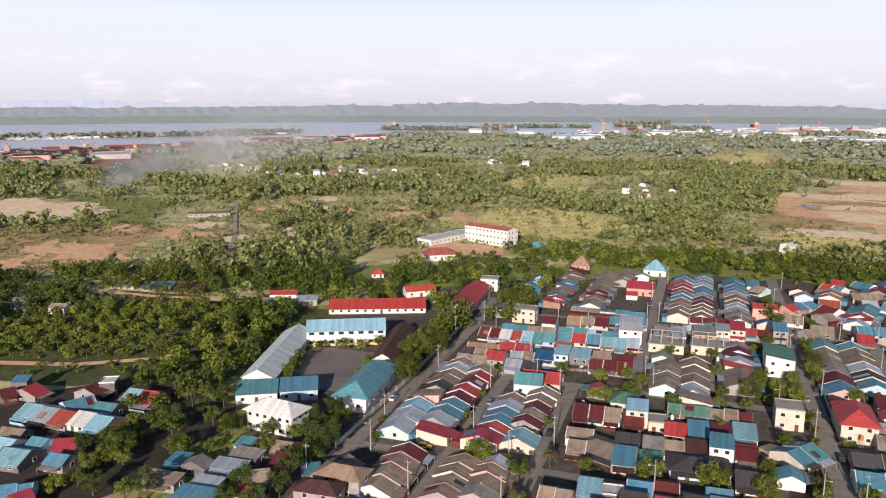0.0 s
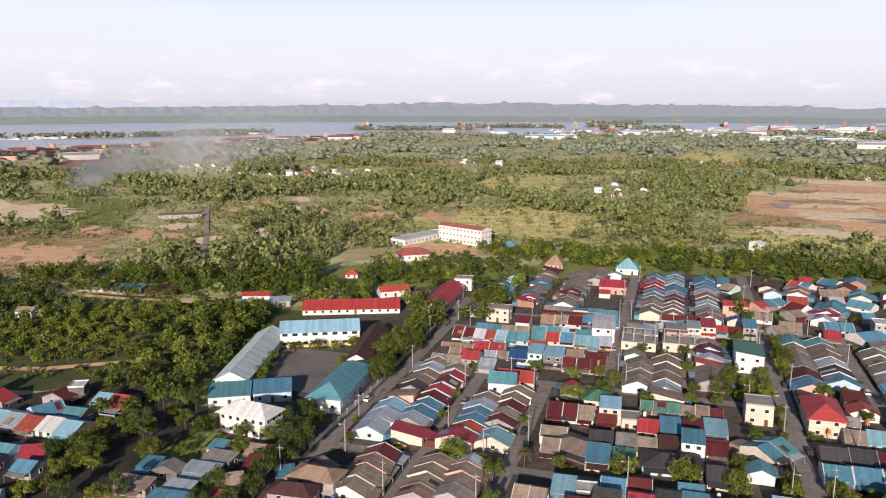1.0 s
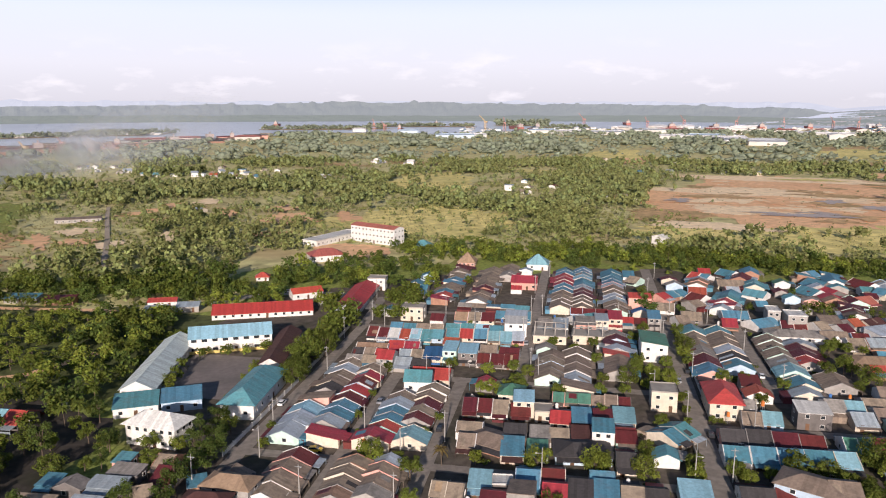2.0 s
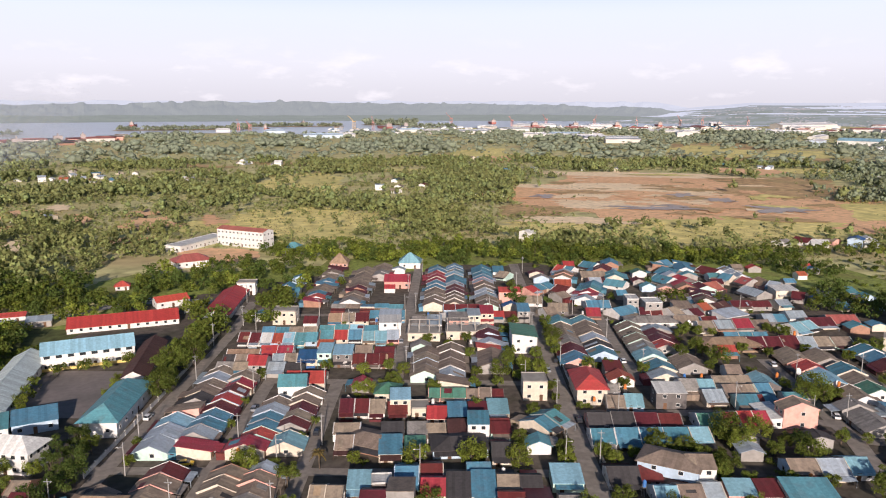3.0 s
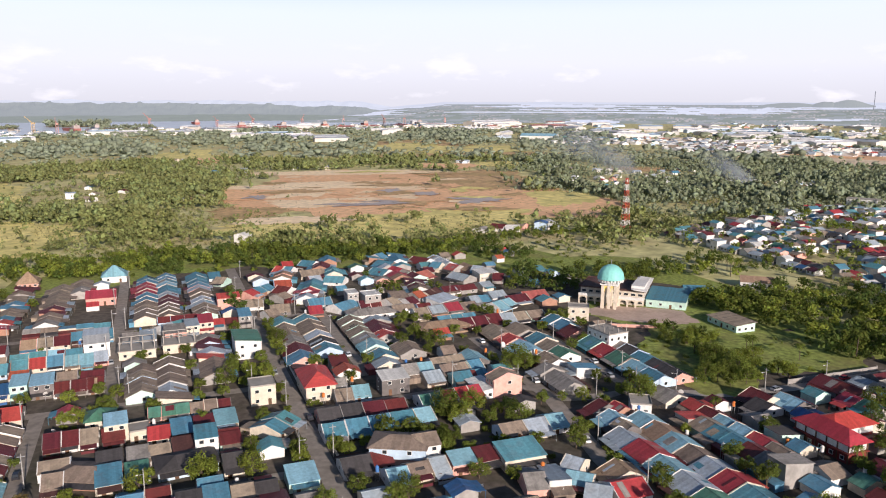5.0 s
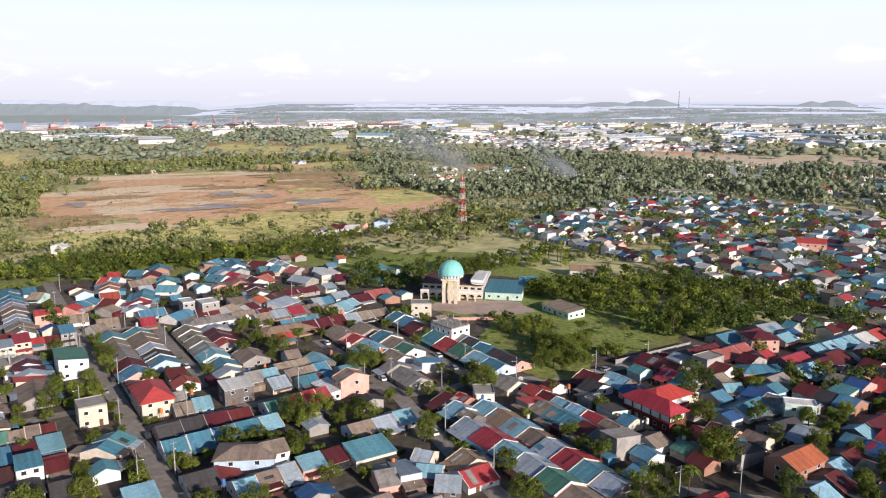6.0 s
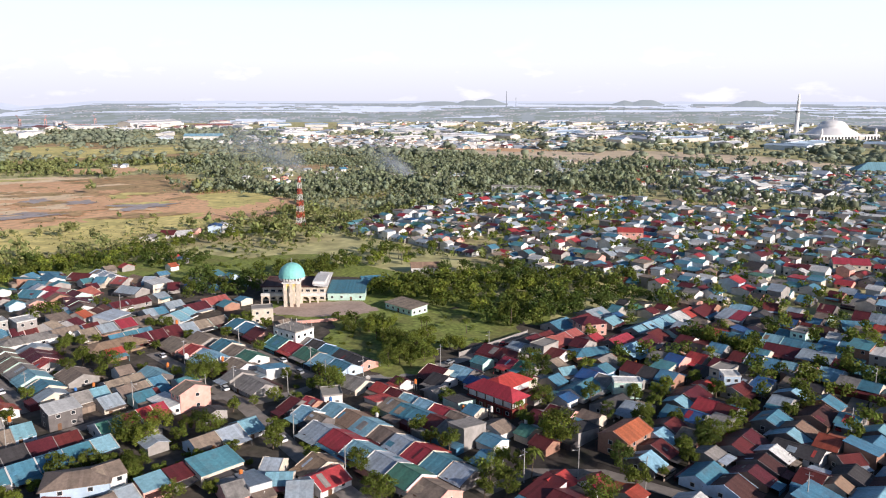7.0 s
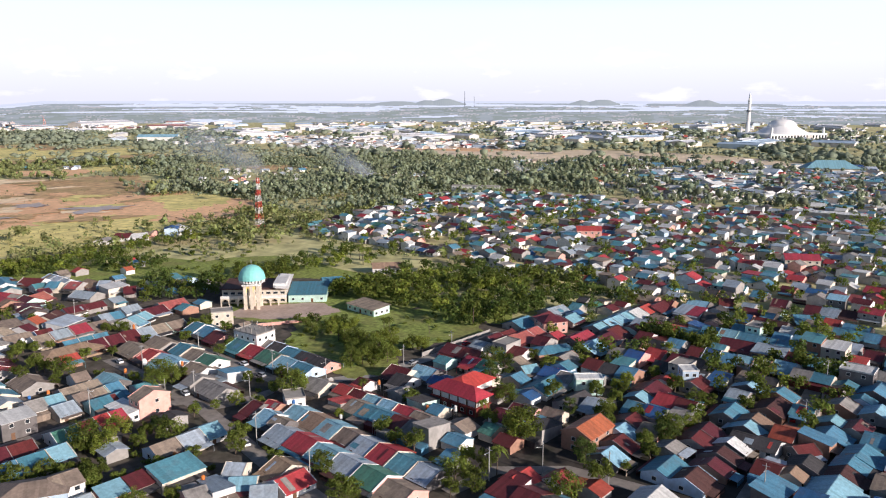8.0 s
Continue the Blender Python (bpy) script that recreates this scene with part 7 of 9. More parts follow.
for kind, ta, tb, ts in (("m", 141, 191, 0.8), ("l", 146, 193, 0.6), ("m", 105, 169, 0.8), ("m", 109, 173, 0.8), ("m", 108, 155, 0.6), ("m", 113, 142, 0.8), ("m", 107, 128, 0.9), ("m", 110, 127, 0.8), ("m", 147, 151, 0.7), ("m", 141, 147, 0.7), ("m", 134, 133, 0.75), ("m", 137, 139, 0.7), ("l", 130, 122, 0.5), ("m", 163, 159, 0.75), ("m", 133, 117, 0.7), ("m", 127, 110, 0.7), ("P", 158, 176, 0.6), ("l", 142, 165, 0.4), ("m", 173, 149, 0.6)):
    plant(kind, ta, tb, ts)
for kind, ta, tb, ts in (("l", 81, 196, 0.75), ("m", 80, 202, 0.8), ("l", 88, 202, 0.8), ("m", 72, 181, 0.8), ("m", 70, 179, 0.7), ("d", 97, 194, 0.8), ("m", 97, 189, 0.7), ("m", 65, 194, 0.6), ("m", 62, 194, 0.5), ("m", 57, 194, 0.7), ("l", 81, 158, 0.6), ("m", 73, 163, 0.55), ("m", 114, 230, 0.6), ("l", 78, 201, 0.5), ("m", 67, 192, 0.5), ("l", 126, 234, 0.4)):
    plant(kind, ta, tb, ts)
for kind, ta, tb, ts in (("m", 98, 264, 0.85), ("m", 94, 277, 0.8), ("m", 88, 266, 0.7), ("m", 94, 295, 0.8), ("l", 108, 300, 0.5), ("m", 125, 355, 0.8), ("m", 116, 338, 0.7), ("m", 119, 236, 0.8), ("m", 120, 230, 0.75), ("l", 113, 242, 0.5), ("m", 172, 343, 0.9), ("d", 177, 344, 0.9), ("m", 163, 277, 0.6), ("m", 148, 245, 0.5), ("m", 136, 302, 0.5), ("m", 93, 259, 0.5), ("m", 118, 200, 0.4), ("l", 124, 197, 0.5), ("m", 158, 206, 0.5), ("m", 150, 202, 0.5)):
    plant(kind, ta, tb, ts)
grove("x", 262, 128, 30, 12, 14, -35, 0.75, 4.2, 1.0)
grove("x", 300, 100, 40, 30, 26, -35, 0.75, 5.0, 1.0)
grove("s", 230, 70, 60, 40, 30, -38, 0.9, 4.0, 0.8)
grove("s", 70, 250, 100, 80, 60, 0, 0.8, 4.0, 0.6, 0.2)
grove("h", 60, 260, 120, 110, 90, 0, 0.7, 3.0, 0.4, 0.2)


def joined_trees(name, spots, material, clumps, cards, size, label, seed, trunks=True):
    """A wood as one object: every tree a heap of leaf clumps on a short trunk. spots: x, y, height, crown radius."""
    rs = np.random.RandomState(seed)
    s = np.array(spots)
    n = len(s)
    t = rs.uniform(0, 2 * math.pi, (n, clumps))
    k = np.sqrt(rs.uniform(0, 1, (n, clumps))) * 0.72
    zf = rs.uniform(0.34, 0.86, (n, clumps))
    lim = np.sqrt(np.clip(1 - ((zf - 0.55) / 0.5) ** 2, 0.05, 1))
    c = np.stack([s[:, None, 0] + s[:, None, 3] * k * lim * np.cos(t), s[:, None, 1] + s[:, None, 3] * k * lim * np.sin(t), s[:, None, 2] * zf], 2).reshape(-1, 3)
    r = np.repeat(s[:, 3], clumps) * rs.uniform(0.32, 0.5, n * clumps)
    q = []
    for grp in (leaf_cards(rs, c, r, cards, 1.0),):
        q.append(grp)
    q = np.concatenate(q).reshape(-1, 4, 3)
    # leaf sprays keep in step with the size of their tree
    mid = q.mean(axis=1, keepdims=True)
    grow = np.repeat(s[:, 3], clumps * cards)[:, None, None] * size
    q = mid + (q - mid) * grow
    q[:, :, 2] = np.maximum(q[:, :, 2], 0.15)
    ob = new(name, mesh_quads(name, q.reshape(-1, 3), material))
    return tagged(ob, label, "trees", kind="stuff")


ICO_V = np.array([(0, 0, 1)] + [(0.894 * math.cos(1.2566 * i), 0.894 * math.sin(1.2566 * i), 0.447) for i in range(5)]
                 + [(0.894 * math.cos(1.2566 * i + 0.628), 0.894 * math.sin(1.2566 * i + 0.628), -0.447) for i in range(5)] + [(0, 0, -1)])
ICO_F = np.array([(0, i + 1, (i + 1) % 5 + 1) for i in range(5)] + [(i + 1, i + 6, (i + 1) % 5 + 1) for i in range(5)]
                 + [((i + 1) % 5 + 1, i + 6, (i + 1) % 5 + 6) for i in range(5)] + [(i + 6, 11, (i + 1) % 5 + 6) for i in range(5)])


def distant_crowns(name, spots, material, clumps, label, seed, core=1.0):
    """A far wood as one object: each tree a few rugged clumps of foliage. spots: x, y, height, crown radius."""
    rs = np.random.RandomState(seed)
    s = np.array(spots)
    n = len(s)
    t = rs.uniform(0, 2 * math.pi, (n, clumps))
    off = rs.uniform(0.15, 0.62, (n, clumps)) if clumps > 1 else np.zeros((n, 1))
    zf = rs.uniform(0.42, 0.74, (n, clumps)) if clumps > 1 else np.full((n, 1), 0.55)
    c = np.stack([s[:, None, 0] + s[:, None, 3] * off * np.cos(t), s[:, None, 1] + s[:, None, 3] * off * np.sin(t), s[:, None, 2] * zf], 2).reshape(-1, 3)
    m = len(c)
    r = np.repeat(s[:, 3], clumps) * rs.uniform(0.62, 0.8, m) * core
    hz = np.minimum(np.repeat(s[:, 2], clumps) * rs.uniform(0.28, 0.42, m), c[:, 2] * 0.95) * core
    jig = rs.uniform(0.6, 1.3, (m, 12, 1))
    v = c[:, None, :] + ICO_V[None] * jig * np.stack([r, r, hz], 1)[:, None, :]
    f = (ICO_F[None] + 12 * np.arange(m)[:, None, None]).reshape(-1)
    k = len(f) // 3
    me = bpy.data.meshes.new(name)
    me.vertices.add(12 * m)
    me.vertices.foreach_set("co", v.astype(np.float32).ravel())
    me.loops.add(3 * k)
    me.loops.foreach_set("vertex_index", f.astype(np.int32))
    me.polygons.add(k)
    me.polygons.foreach_set("loop_start", np.arange(0, 3 * k, 3, dtype=np.int32))
    me.polygons.foreach_set("use_smooth", np.ones(k, dtype=bool))
    me.update(calc_edges=True)
    me.materials.append(material)
    return tagged(new(name, me), label, "trees", kind="stuff")


def set_out():
    """The trees nearest to the heart of the town stand as things of their own; those past them are joined woods."""
    used = set()
    left = {"tree": 300, "P": 40, "D": 5, "B": 90, "shrub": 80}
    rest = {"mid": [], "dark": [], "lime": [], "low": []}
    for kind, a, b, scale in sorted(PLANTED, key=lambda p: math.hypot(p[1] - 40, p[2] - 130)):
        sort = "tree" if kind in KINDS else "shrub" if kind in "hH" else kind
        s = scale * trng.uniform(0.85, 1.2)
        if left[sort] > 0:
            left[sort] -= 1
            model = TREES[trng.choice(KINDS[kind])] if kind in KINDS else {"P": PALM, "D": PALM_DRY, "B": BANANA, "h": SHRUB, "H": SHRUB_LIME}[kind]
            m = put(a, b, 0, trng.uniform(0, 360)) @ Matrix.Diagonal((s, s, s * trng.uniform(0.9, 1.12), 1))
            ob = model if model.name not in used else copy_thing(model, Matrix())
            used.add(model.name)
            ob.matrix_basis = m
            continue
        x, y = at(a, b)
        if sort == "tree":
            h = 9.0 * s * trng.uniform(0.85, 1.2)
            tone = {"m": "mid", "l": "lime", "d": "dark", "s": "mid", "f": "dark"}.get(kind) or trng.choice(("mid", "dark", "lime"))
            rest[tone if trng.random() < 0.75 else "mid"].append((x, y, h, h * trng.uniform(0.44, 0.54)))
        elif sort == "shrub":
            rest["low"].append((x, y, trng.uniform(1.4, 3.0) * s, trng.uniform(1.6, 2.6) * s))
        else:
            rest["lime"].append((x, y, 3.6 * s, 1.9 * s))
    for model in TREES + [PALM, PALM_DRY, BANANA, SHRUB, SHRUB_LIME]:
        if model.name not in used:
            for o in (*model.children_recursive, model):
                bpy.data.objects.remove(o)
    words = {"mid": "mid-green", "dark": "dark green", "lime": "light green"}
    for tone, word in words.items():
        joined_trees("town_trees", rest[tone], LEAF[tone], 13, 17, 0.20, f"{word} broadleaf trees at the edge of town", 50 + len(tone))
    joined_trees("bushes", rest["low"], LEAF["mid"], 5, 14, 0.30, "low leafy bushes in the gardens", 56)


set_out()


# ---- what lies beyond: joined woods and far houses ----
def in_open(a, b, bare=False, heath=False):
    """Inside a clearing, or inside a bare one?"""
    for ca, cb, ra, rb, turn, is_bare, is_heath in CLEARINGS:
        if bare and not is_bare or heath and not is_heath:
            continue
        da, db = a - ca, b - cb
        c, s = math.cos(radians(turn)), math.sin(radians(turn))
        if ((da * c + db * s) / ra) ** 2 + ((-da * s + db * c) / rb) ** 2 < 0.92:
            return True
    return False


def to_grid(x, y):
    return x * CA - y * SA, x * SA + y * CA


wr = random.Random(3)
near_spots, mid_spots, hazy_spots, far_spots = [], [], [], []
tries = 0
while tries < 95000:
    tries += 1
    az = wr.uniform(-40, 104)
    r = math.sqrt(wr.uniform(330 ** 2, 1250 ** 2)) if tries % 3 else math.sqrt(wr.uniform(1150 ** 2, 2500 ** 2))
    x, y = polar(az, r)
    a, b = to_grid(x, y)
    if -200 < a < 325 and b < 452 and not (205 < a and b > 400):
        continue
    if a > 270 and b < 470 and in_town(a, b):
        continue
    if az > 52 and r > 1500 and wr.random() > 0.25:
        continue
    if az > 79 and 640 < r < 1250 and wr.random() > 0.3:
        continue
    shore = float(np.interp(az, SHORE_AZ, SHORE_R)) * 0.97
    if r > shore:
        continue
    d = noise.noise((x / 130, y / 130, 2.0)) + 0.6 * noise.noise((x / 45, y / 45, 5.0))
    lush = float(np.interp(az, [-40, -20, -10, 0, 12, 25, 40, 55, 70, 104], [0.10, -0.04, -0.06, -0.04, 0.0, -0.04, 0.08, 0.2, 0.3, 0.3]))
    if r < 520 and az < 40:
        lush -= 0.1
    if d + lush < 0.0 and wr.random() > 0.12:
        continue
    if in_open(a, b) and (wr.random() > (0.30 if in_open(a, b, False, True) else 0.11) or in_open(a, b, True)) and wr.random() > 0.006:
        continue
    if not clear_of_roads(a, b, 2):
        continue
    if r < 620 and not clear_of_houses(a, b, 3):
        continue
    if 190 < a < 350 and 390 < b < 570 and wr.random() < 0.7:  # thin scatter on the meadow round the tower
        continue
    h = wr.choice((3.5, 5.0, 6.5, 8.0, 9.5, 13.0)) * wr.uniform(0.85, 1.15) * (1.15 if lush > 0.22 else 1.0)
    if d < 0.15:
        h *= 0.65
    rad = h * wr.uniform(0.36, 0.52)
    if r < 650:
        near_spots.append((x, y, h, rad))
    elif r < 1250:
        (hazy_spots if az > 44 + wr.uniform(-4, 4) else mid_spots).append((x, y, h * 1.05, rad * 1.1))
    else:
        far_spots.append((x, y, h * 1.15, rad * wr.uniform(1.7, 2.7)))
joined_trees("woodland", near_spots, WOODS, 5, 8, 0.34, "mixed scrub woodland of small broadleaf trees", 21)
joined_trees("woodland", mid_spots, WOODS, 4, 6, 0.33, "leafy fringe of the patchy woodland", 26)
joined_trees("woodland", hazy_spots, HAZY_LEAVES, 4, 6, 0.33, "leafy fringe of the haze-tinted woodland", 27)
joined_trees("woodland", far_spots, HAZY_FARWOODS, 2, 3, 0.42, "leafy fringe of the distant woodland", 28)
distant_crowns("woodland", mid_spots, SHADE_CORES, 1, "patchy woodland on open ground", 22, 0.72)
distant_crowns("woodland", hazy_spots, HAZY_SHADE_CORES, 1, "haze-tinted woodland between fields and houses", 25, 0.72)
distant_crowns("woodland", far_spots, HAZY_FARWOODS, 1, "distant patchy woodland", 23)


def joined_shrubs():
    spots = []
    rr = random.Random(9)
    for _ in range(20000):
        az = rr.uniform(-38, 70)
        r = math.sqrt(rr.uniform(380 ** 2, 900 ** 2))
        x, y = polar(az, r)
        a, b = to_grid(x, y)
        if (-200 < a < 325 and b < 455) or in_open(a, b, True) or in_open(a, b) and rr.random() > (0.5 if in_open(a, b, False, True) else 0.14) or (a > 270 and in_town(a, b)) or not clear_of_roads(a, b, 1):
            continue
        if noise.noise((x / 60, y / 60, 8.0)) < -0.1:
            continue
        spots.append((x, y, rr.uniform(1.2, 3.2), rr.uniform(1.0, 2.4)))
    joined_trees("scrub", spots, WOODS, 3, 5, 0.5, "low scrub bushes scattered over the heath", 24)


joined_shrubs()


def tufts():
    """Rough grass and weeds that speckle the open ground."""
    spots = []
    rr = random.Random(19)
    for _ in range(36000):
        az = rr.uniform(-38, 64)
        r = math.sqrt(rr.uniform(360 ** 2, 900 ** 2))
        x, y = polar(az, r)
        a, b = to_grid(x, y)
        if (-200 < a < 325 and b < 455) or (a > 270 and in_town(a, b)) or in_open(a, b, True) and rr.random() > 0.10:
            continue
        if noise.noise((x / 25, y / 25, 3.0)) < -0.15:
            continue
        k = rr.uniform(0.5, 1.4)
        spots.append((x, y, k, k * 0.8))
    joined_trees("weeds", spots, WEEDS, 1, 4, 0.7, "tall grass and weeds on the open ground", 29)


WEEDS = mat("weeds", (0.20, 0.185, 0.07), rough=1.0, vary=0.3, fine=0.1, coarse=0.02, grime=0.6, grime_col=(0.26, 0.19, 0.08), island=0.45, trans=0.2, spec=0.05, hue=0.03)
tufts()


class Heap:
    """Gathers many small houses into one mesh with a slot for each finish."""

    def __init__(self, mats):
        self.v, self.f, self.m, self.mats = [], [], [], mats

    def house(self, x, y, turn, w, d, h, rise, wall, roof, over=0.5):
        c, s = math.cos(turn), math.sin(turn)
        k = len(self.v)
        pts = [(-w / 2, -d / 2, 0), (w / 2, -d / 2, 0), (w / 2, d / 2, 0), (-w / 2, d / 2, 0), (-w / 2, -d / 2, h), (w / 2, -d / 2, h), (w / 2, d / 2, h), (-w / 2, d / 2, h)]
        fs = [(0, 1, 5, 4), (1, 2, 6, 5), (2, 3, 7, 6), (3, 0, 4, 7)]
        ms = [wall] * 4
        if rise > 0:
            pts += [(-w / 2, 0, h + rise * 0.94), (w / 2, 0, h + rise * 0.94)]
            fs += [(4, 8, 7), (5, 6, 9)]
            ms += [wall] * 2
            X, Y, z = w / 2 + over * 0.5, d / 2 + over, h - rise * over / (d / 2)
            n = len(pts)
            pts += [(-X, -Y, z), (X, -Y, z), (X, Y, z), (-X, Y, z), (-X, 0, h + rise), (X, 0, h + rise), (-X, 0, h + rise - 0.15), (X, 0, h + rise - 0.15)]
            fs += [(n, n + 1, n + 5, n + 4), (n + 2, n + 3, n + 4, n + 5), (n, n + 6, n + 7, n + 1), (n + 2, n + 7, n + 6, n + 3)]
            ms += [roof] * 4
        else:
            n = len(pts)
            pts += [(-w / 2 - 0.3, -d / 2 - 0.3, h), (w / 2 + 0.3, -d / 2 - 0.3, h), (w / 2 + 0.3, d / 2 + 0.3, h), (-w / 2 - 0.3, d / 2 + 0.3, h),
                    (-w / 2 - 0.3, -d / 2 - 0.3, h + 0.4), (w / 2 + 0.3, -d / 2 - 0.3, h + 0.4), (w / 2 + 0.3, d / 2 + 0.3, h + 0.4), (-w / 2 - 0.3, d / 2 + 0.3, h + 0.4)]
            fs += [(n, n + 1, n + 5, n + 4), (n + 1, n + 2, n + 6, n + 5), (n + 2, n + 3, n + 7, n + 6), (n + 3, n, n + 4, n + 7), (n + 4, n + 5, n + 6, n + 7), (n + 3, n + 2, n + 1, n)]
            ms += [roof] * 6
        self.v += [(x + px * c - py * s, y + px * s + py * c, pz) for px, py, pz in pts]
        self.f += [tuple(k + i for i in q) for q in fs]
        self.m += ms
        # dark openings on the two long sides, set proud of the wall
        if w < 30:
            for sy in (-1, 1):
                for wx in (-0.28, 0.25):
                    for fl in range(max(1, int(h / 3.0))):
                        k = len(self.v)
                        y0 = sy * (d / 2 + 0.05)
                        z0 = fl * 3.0 + 0.9
                        q = [(wx * w - 0.6, y0, z0), (wx * w + 0.6, y0, z0), (wx * w + 0.6, y0, z0 + 1.2), (wx * w - 0.6, y0, z0 + 1.2)]
                        q += [(px, y0 - sy * 0.2, pz) for px, _, pz in q]
                        self.v += [(x + px * c - py * s, y + px * s + py * c, pz) for px, py, pz in q]
                        self.f += [(k, k + 1, k + 2, k + 3), (k, k + 4, k + 5, k + 1), (k + 1, k + 5, k + 6, k + 2), (k + 2, k + 6, k + 7, k + 3), (k + 3, k + 7, k + 4, k)]
                        self.m += [len(self.mats) - 1] * 5

    def done(self, name, label, category):
        me = bpy.data.meshes.new(name)
        me.from_pydata(self.v, [], self.f)
        for m in self.mats:
            me.materials.append(m)
        me.polygons.foreach_set("material_index", self.m)
        me.update()
        return tagged(new(name, me), label, category, kind="stuff")


FAR_WALLS = [WALL["white"], WALL["cream"], WALL["grey"], WALL["pink"], WALL["blue"]]
FAR_ROOFS = [ROOF[c] for c in "rRbtwgnkWoBG"]
FAR_MATS = FAR_WALLS + FAR_ROOFS + [GLASS]
fr = random.Random(17)


def far_house(heap, x, y, turn, scale=1.0, pale=0.0):
    two = fr.random() < 0.24
    wall = fr.choices(range(5), (52, 14, 18, 8, 8))[0]
    roof = 5 + fr.choices(range(12), (7, 10, 12, 13, 24, 10, 13, 5, 12, 1, 2, 2))[0]
    if fr.random() < pale:
        wall, roof = 0, 5 + fr.choice((4, 8, 8, 6))
    w, d = fr.uniform(6, 9.5) * scale, fr.uniform(7, 9.5) * scale
    h = fr.uniform(2.5, 3.1) + (2.8 if two else 0)
    rise = 0 if two and fr.random() < 0.4 else d * fr.uniform(0.14, 0.24)
    if fr.random() < 0.5:
        turn += math.pi / 2
    heap.house(x, y, turn, w, d, h, rise, wall, roof, 0.8)


heap = Heap(FAR_MATS)
row_turn = radians(71)
cs, sn = math.cos(row_turn), math.sin(row_turn)
ox, oy = at(490, 270)
for i in range(-34, 35):
    for j in range(-60, 61):
        u = i * 12.2 + (3.5 if i % 2 else 0) + fr.uniform(-2.2, 2.2)
        w = j * 8.0 + fr.uniform(-1.8, 1.8)
        x, y = ox + w * cs - u * sn, oy + w * sn + u * cs
        a, b = to_grid(x, y)
        if not in_town(a, b) or fr.random() < 0.16 or not clear_of_houses(a, b, 3.5):
            continue
        if noise.noise((x / 55, y / 55, 1.0)) > 0.36:
            continue
        far_house(heap, x, y, row_turn + fr.uniform(-0.08, 0.08), fr.uniform(0.8, 1.12))
heap.done("distant_houses", "crowded far quarter of small houses with mixed red, blue and grey roofs", "houses")

# trees between those houses
spots = []
for _ in range(2600):
    a, b = fr.uniform(290, 760), fr.uniform(0, 520)
    if in_town(a, b) and (noise.noise((at(a, b)[0] / 55, at(a, b)[1] / 55, 1.0)) > 0.28 or fr.random() < 0.5):
        x, y = at(a, b)
        h = fr.uniform(4.5, 9)
        spots.append((x, y, h, h * fr.uniform(0.38, 0.5)))
joined_trees("garden_trees", spots, LEAF["mid"], 6, 10, 0.30, "garden trees between far houses", 31)

# hamlets in the woods and on the heath
heap = Heap(FAR_MATS)
for ca, cb, ra, rb, n in ((-295, 1160, 50, 16, 16), (-185, 1140, 90, 20, 34), (80, 1250, 80, 26, 14), (-330, 880, 60, 14, 8), (-345, 600, 30, 8, 6), (-480, 900, 160, 30, 16),
                          (60, 760, 70, 30, 9), (100, 540, 60, 40, 5), (170, 1050, 100, 60, 9), (500, 1150, 220, 90, 26), (560, 800, 160, 120, 40), (700, 640, 140, 120, 60), (880, 520, 160, 160, 110),
                          (900, 300, 180, 120, 330), (860, 120, 160, 150, 330), (1060, 80, 140, 180, 240), (760, 330, 60, 90, 90), (1000, 620, 160, 120, 60), (-560, 960, 200, 60, 24), (250, 505, 60, 12, 9), (-120, 840, 120, 90, 6)):
    for _ in range(n):
        t, k = fr.uniform(0, 6.28), math.sqrt(fr.random())
        a, b = ca + ra * k * math.cos(t), cb + rb * k * math.sin(t)
        x, y = at(a, b)
        if not in_open(a, b):
            far_house(heap, x, y, fr.uniform(0, 3.14), fr.uniform(0.9, 1.3), 0.35)
heap.done("distant_hamlets", "scattered small houses among trees and fields", "houses")

building("long_hall", "long white building with a flat roof", "building", 613, 498, -60, 50, 10, 7, "flat", 0, 0.4, "white", "w", 2, 12, 0, 2, 2)
building("house", "white-walled house with a red roof among trees", "house", 744, 438, -40, 24, 14, 7, "hip", 3.5, 1.0, "white", "o", 2, 5, 0, 2, 2)
building("long_shed", "long pale shed wall beside trees", "shed", 660, 168, -82, 54, 8, 6, "shed", 0.8, 0.3, "grey", "W", 1, 9)
building("house", "large orange-cream house with a red roof", "house", 455, 128, -60, 19, 10, 6.4, "gable", 2.4, 0.6, "cream", "r", 2, 5, 0, 2, 3)
building("house", "white house with a pale hipped roof", "house", 592, 300, -50, 15, 13, 5.5, "hip", 3.0, 0.8, "white", "W", 2, 4, 0, 2, 2)
building("house", "white house with a pale hipped roof", "house", 596, 275, -50, 15, 13, 5.5, "hip", 3.0, 0.8, "white", "W", 2, 4, 0, 2, 2)
building("house", "orange-walled two-storey house with a red roof", "house", 455, 268, -55, 17, 11, 7.5, "gable", 2.0, 0.6, "pink", "r", 2, 4, 0, 1, 3)
building("hall", "broad hall with a pale teal tent roof", "hall", 1122, 292, -60, 66, 30, 6, "hip", 9, 2.0, "cream", "q", 1, 10, 0, 4, 4)
building("hall", "broad hall with a light blue roof", "hall", 900, 1690, -40, 90, 34, 10, "gable", 5, 1.5, "white", "q", 1, 10, 0, 4, 4)
building("house", "lone shack on a cleared plot", "house", -6, 711, 10, 16, 9, 4, "gable", 1.6, 0.6, "cream", "w", 1, 3)
building("house", "long low grey ruined house on open land", "house", -394, 538, 31, 34, 9, 3.0, "shed", 0.6, 0.4, "grey", "n", 1, 8)

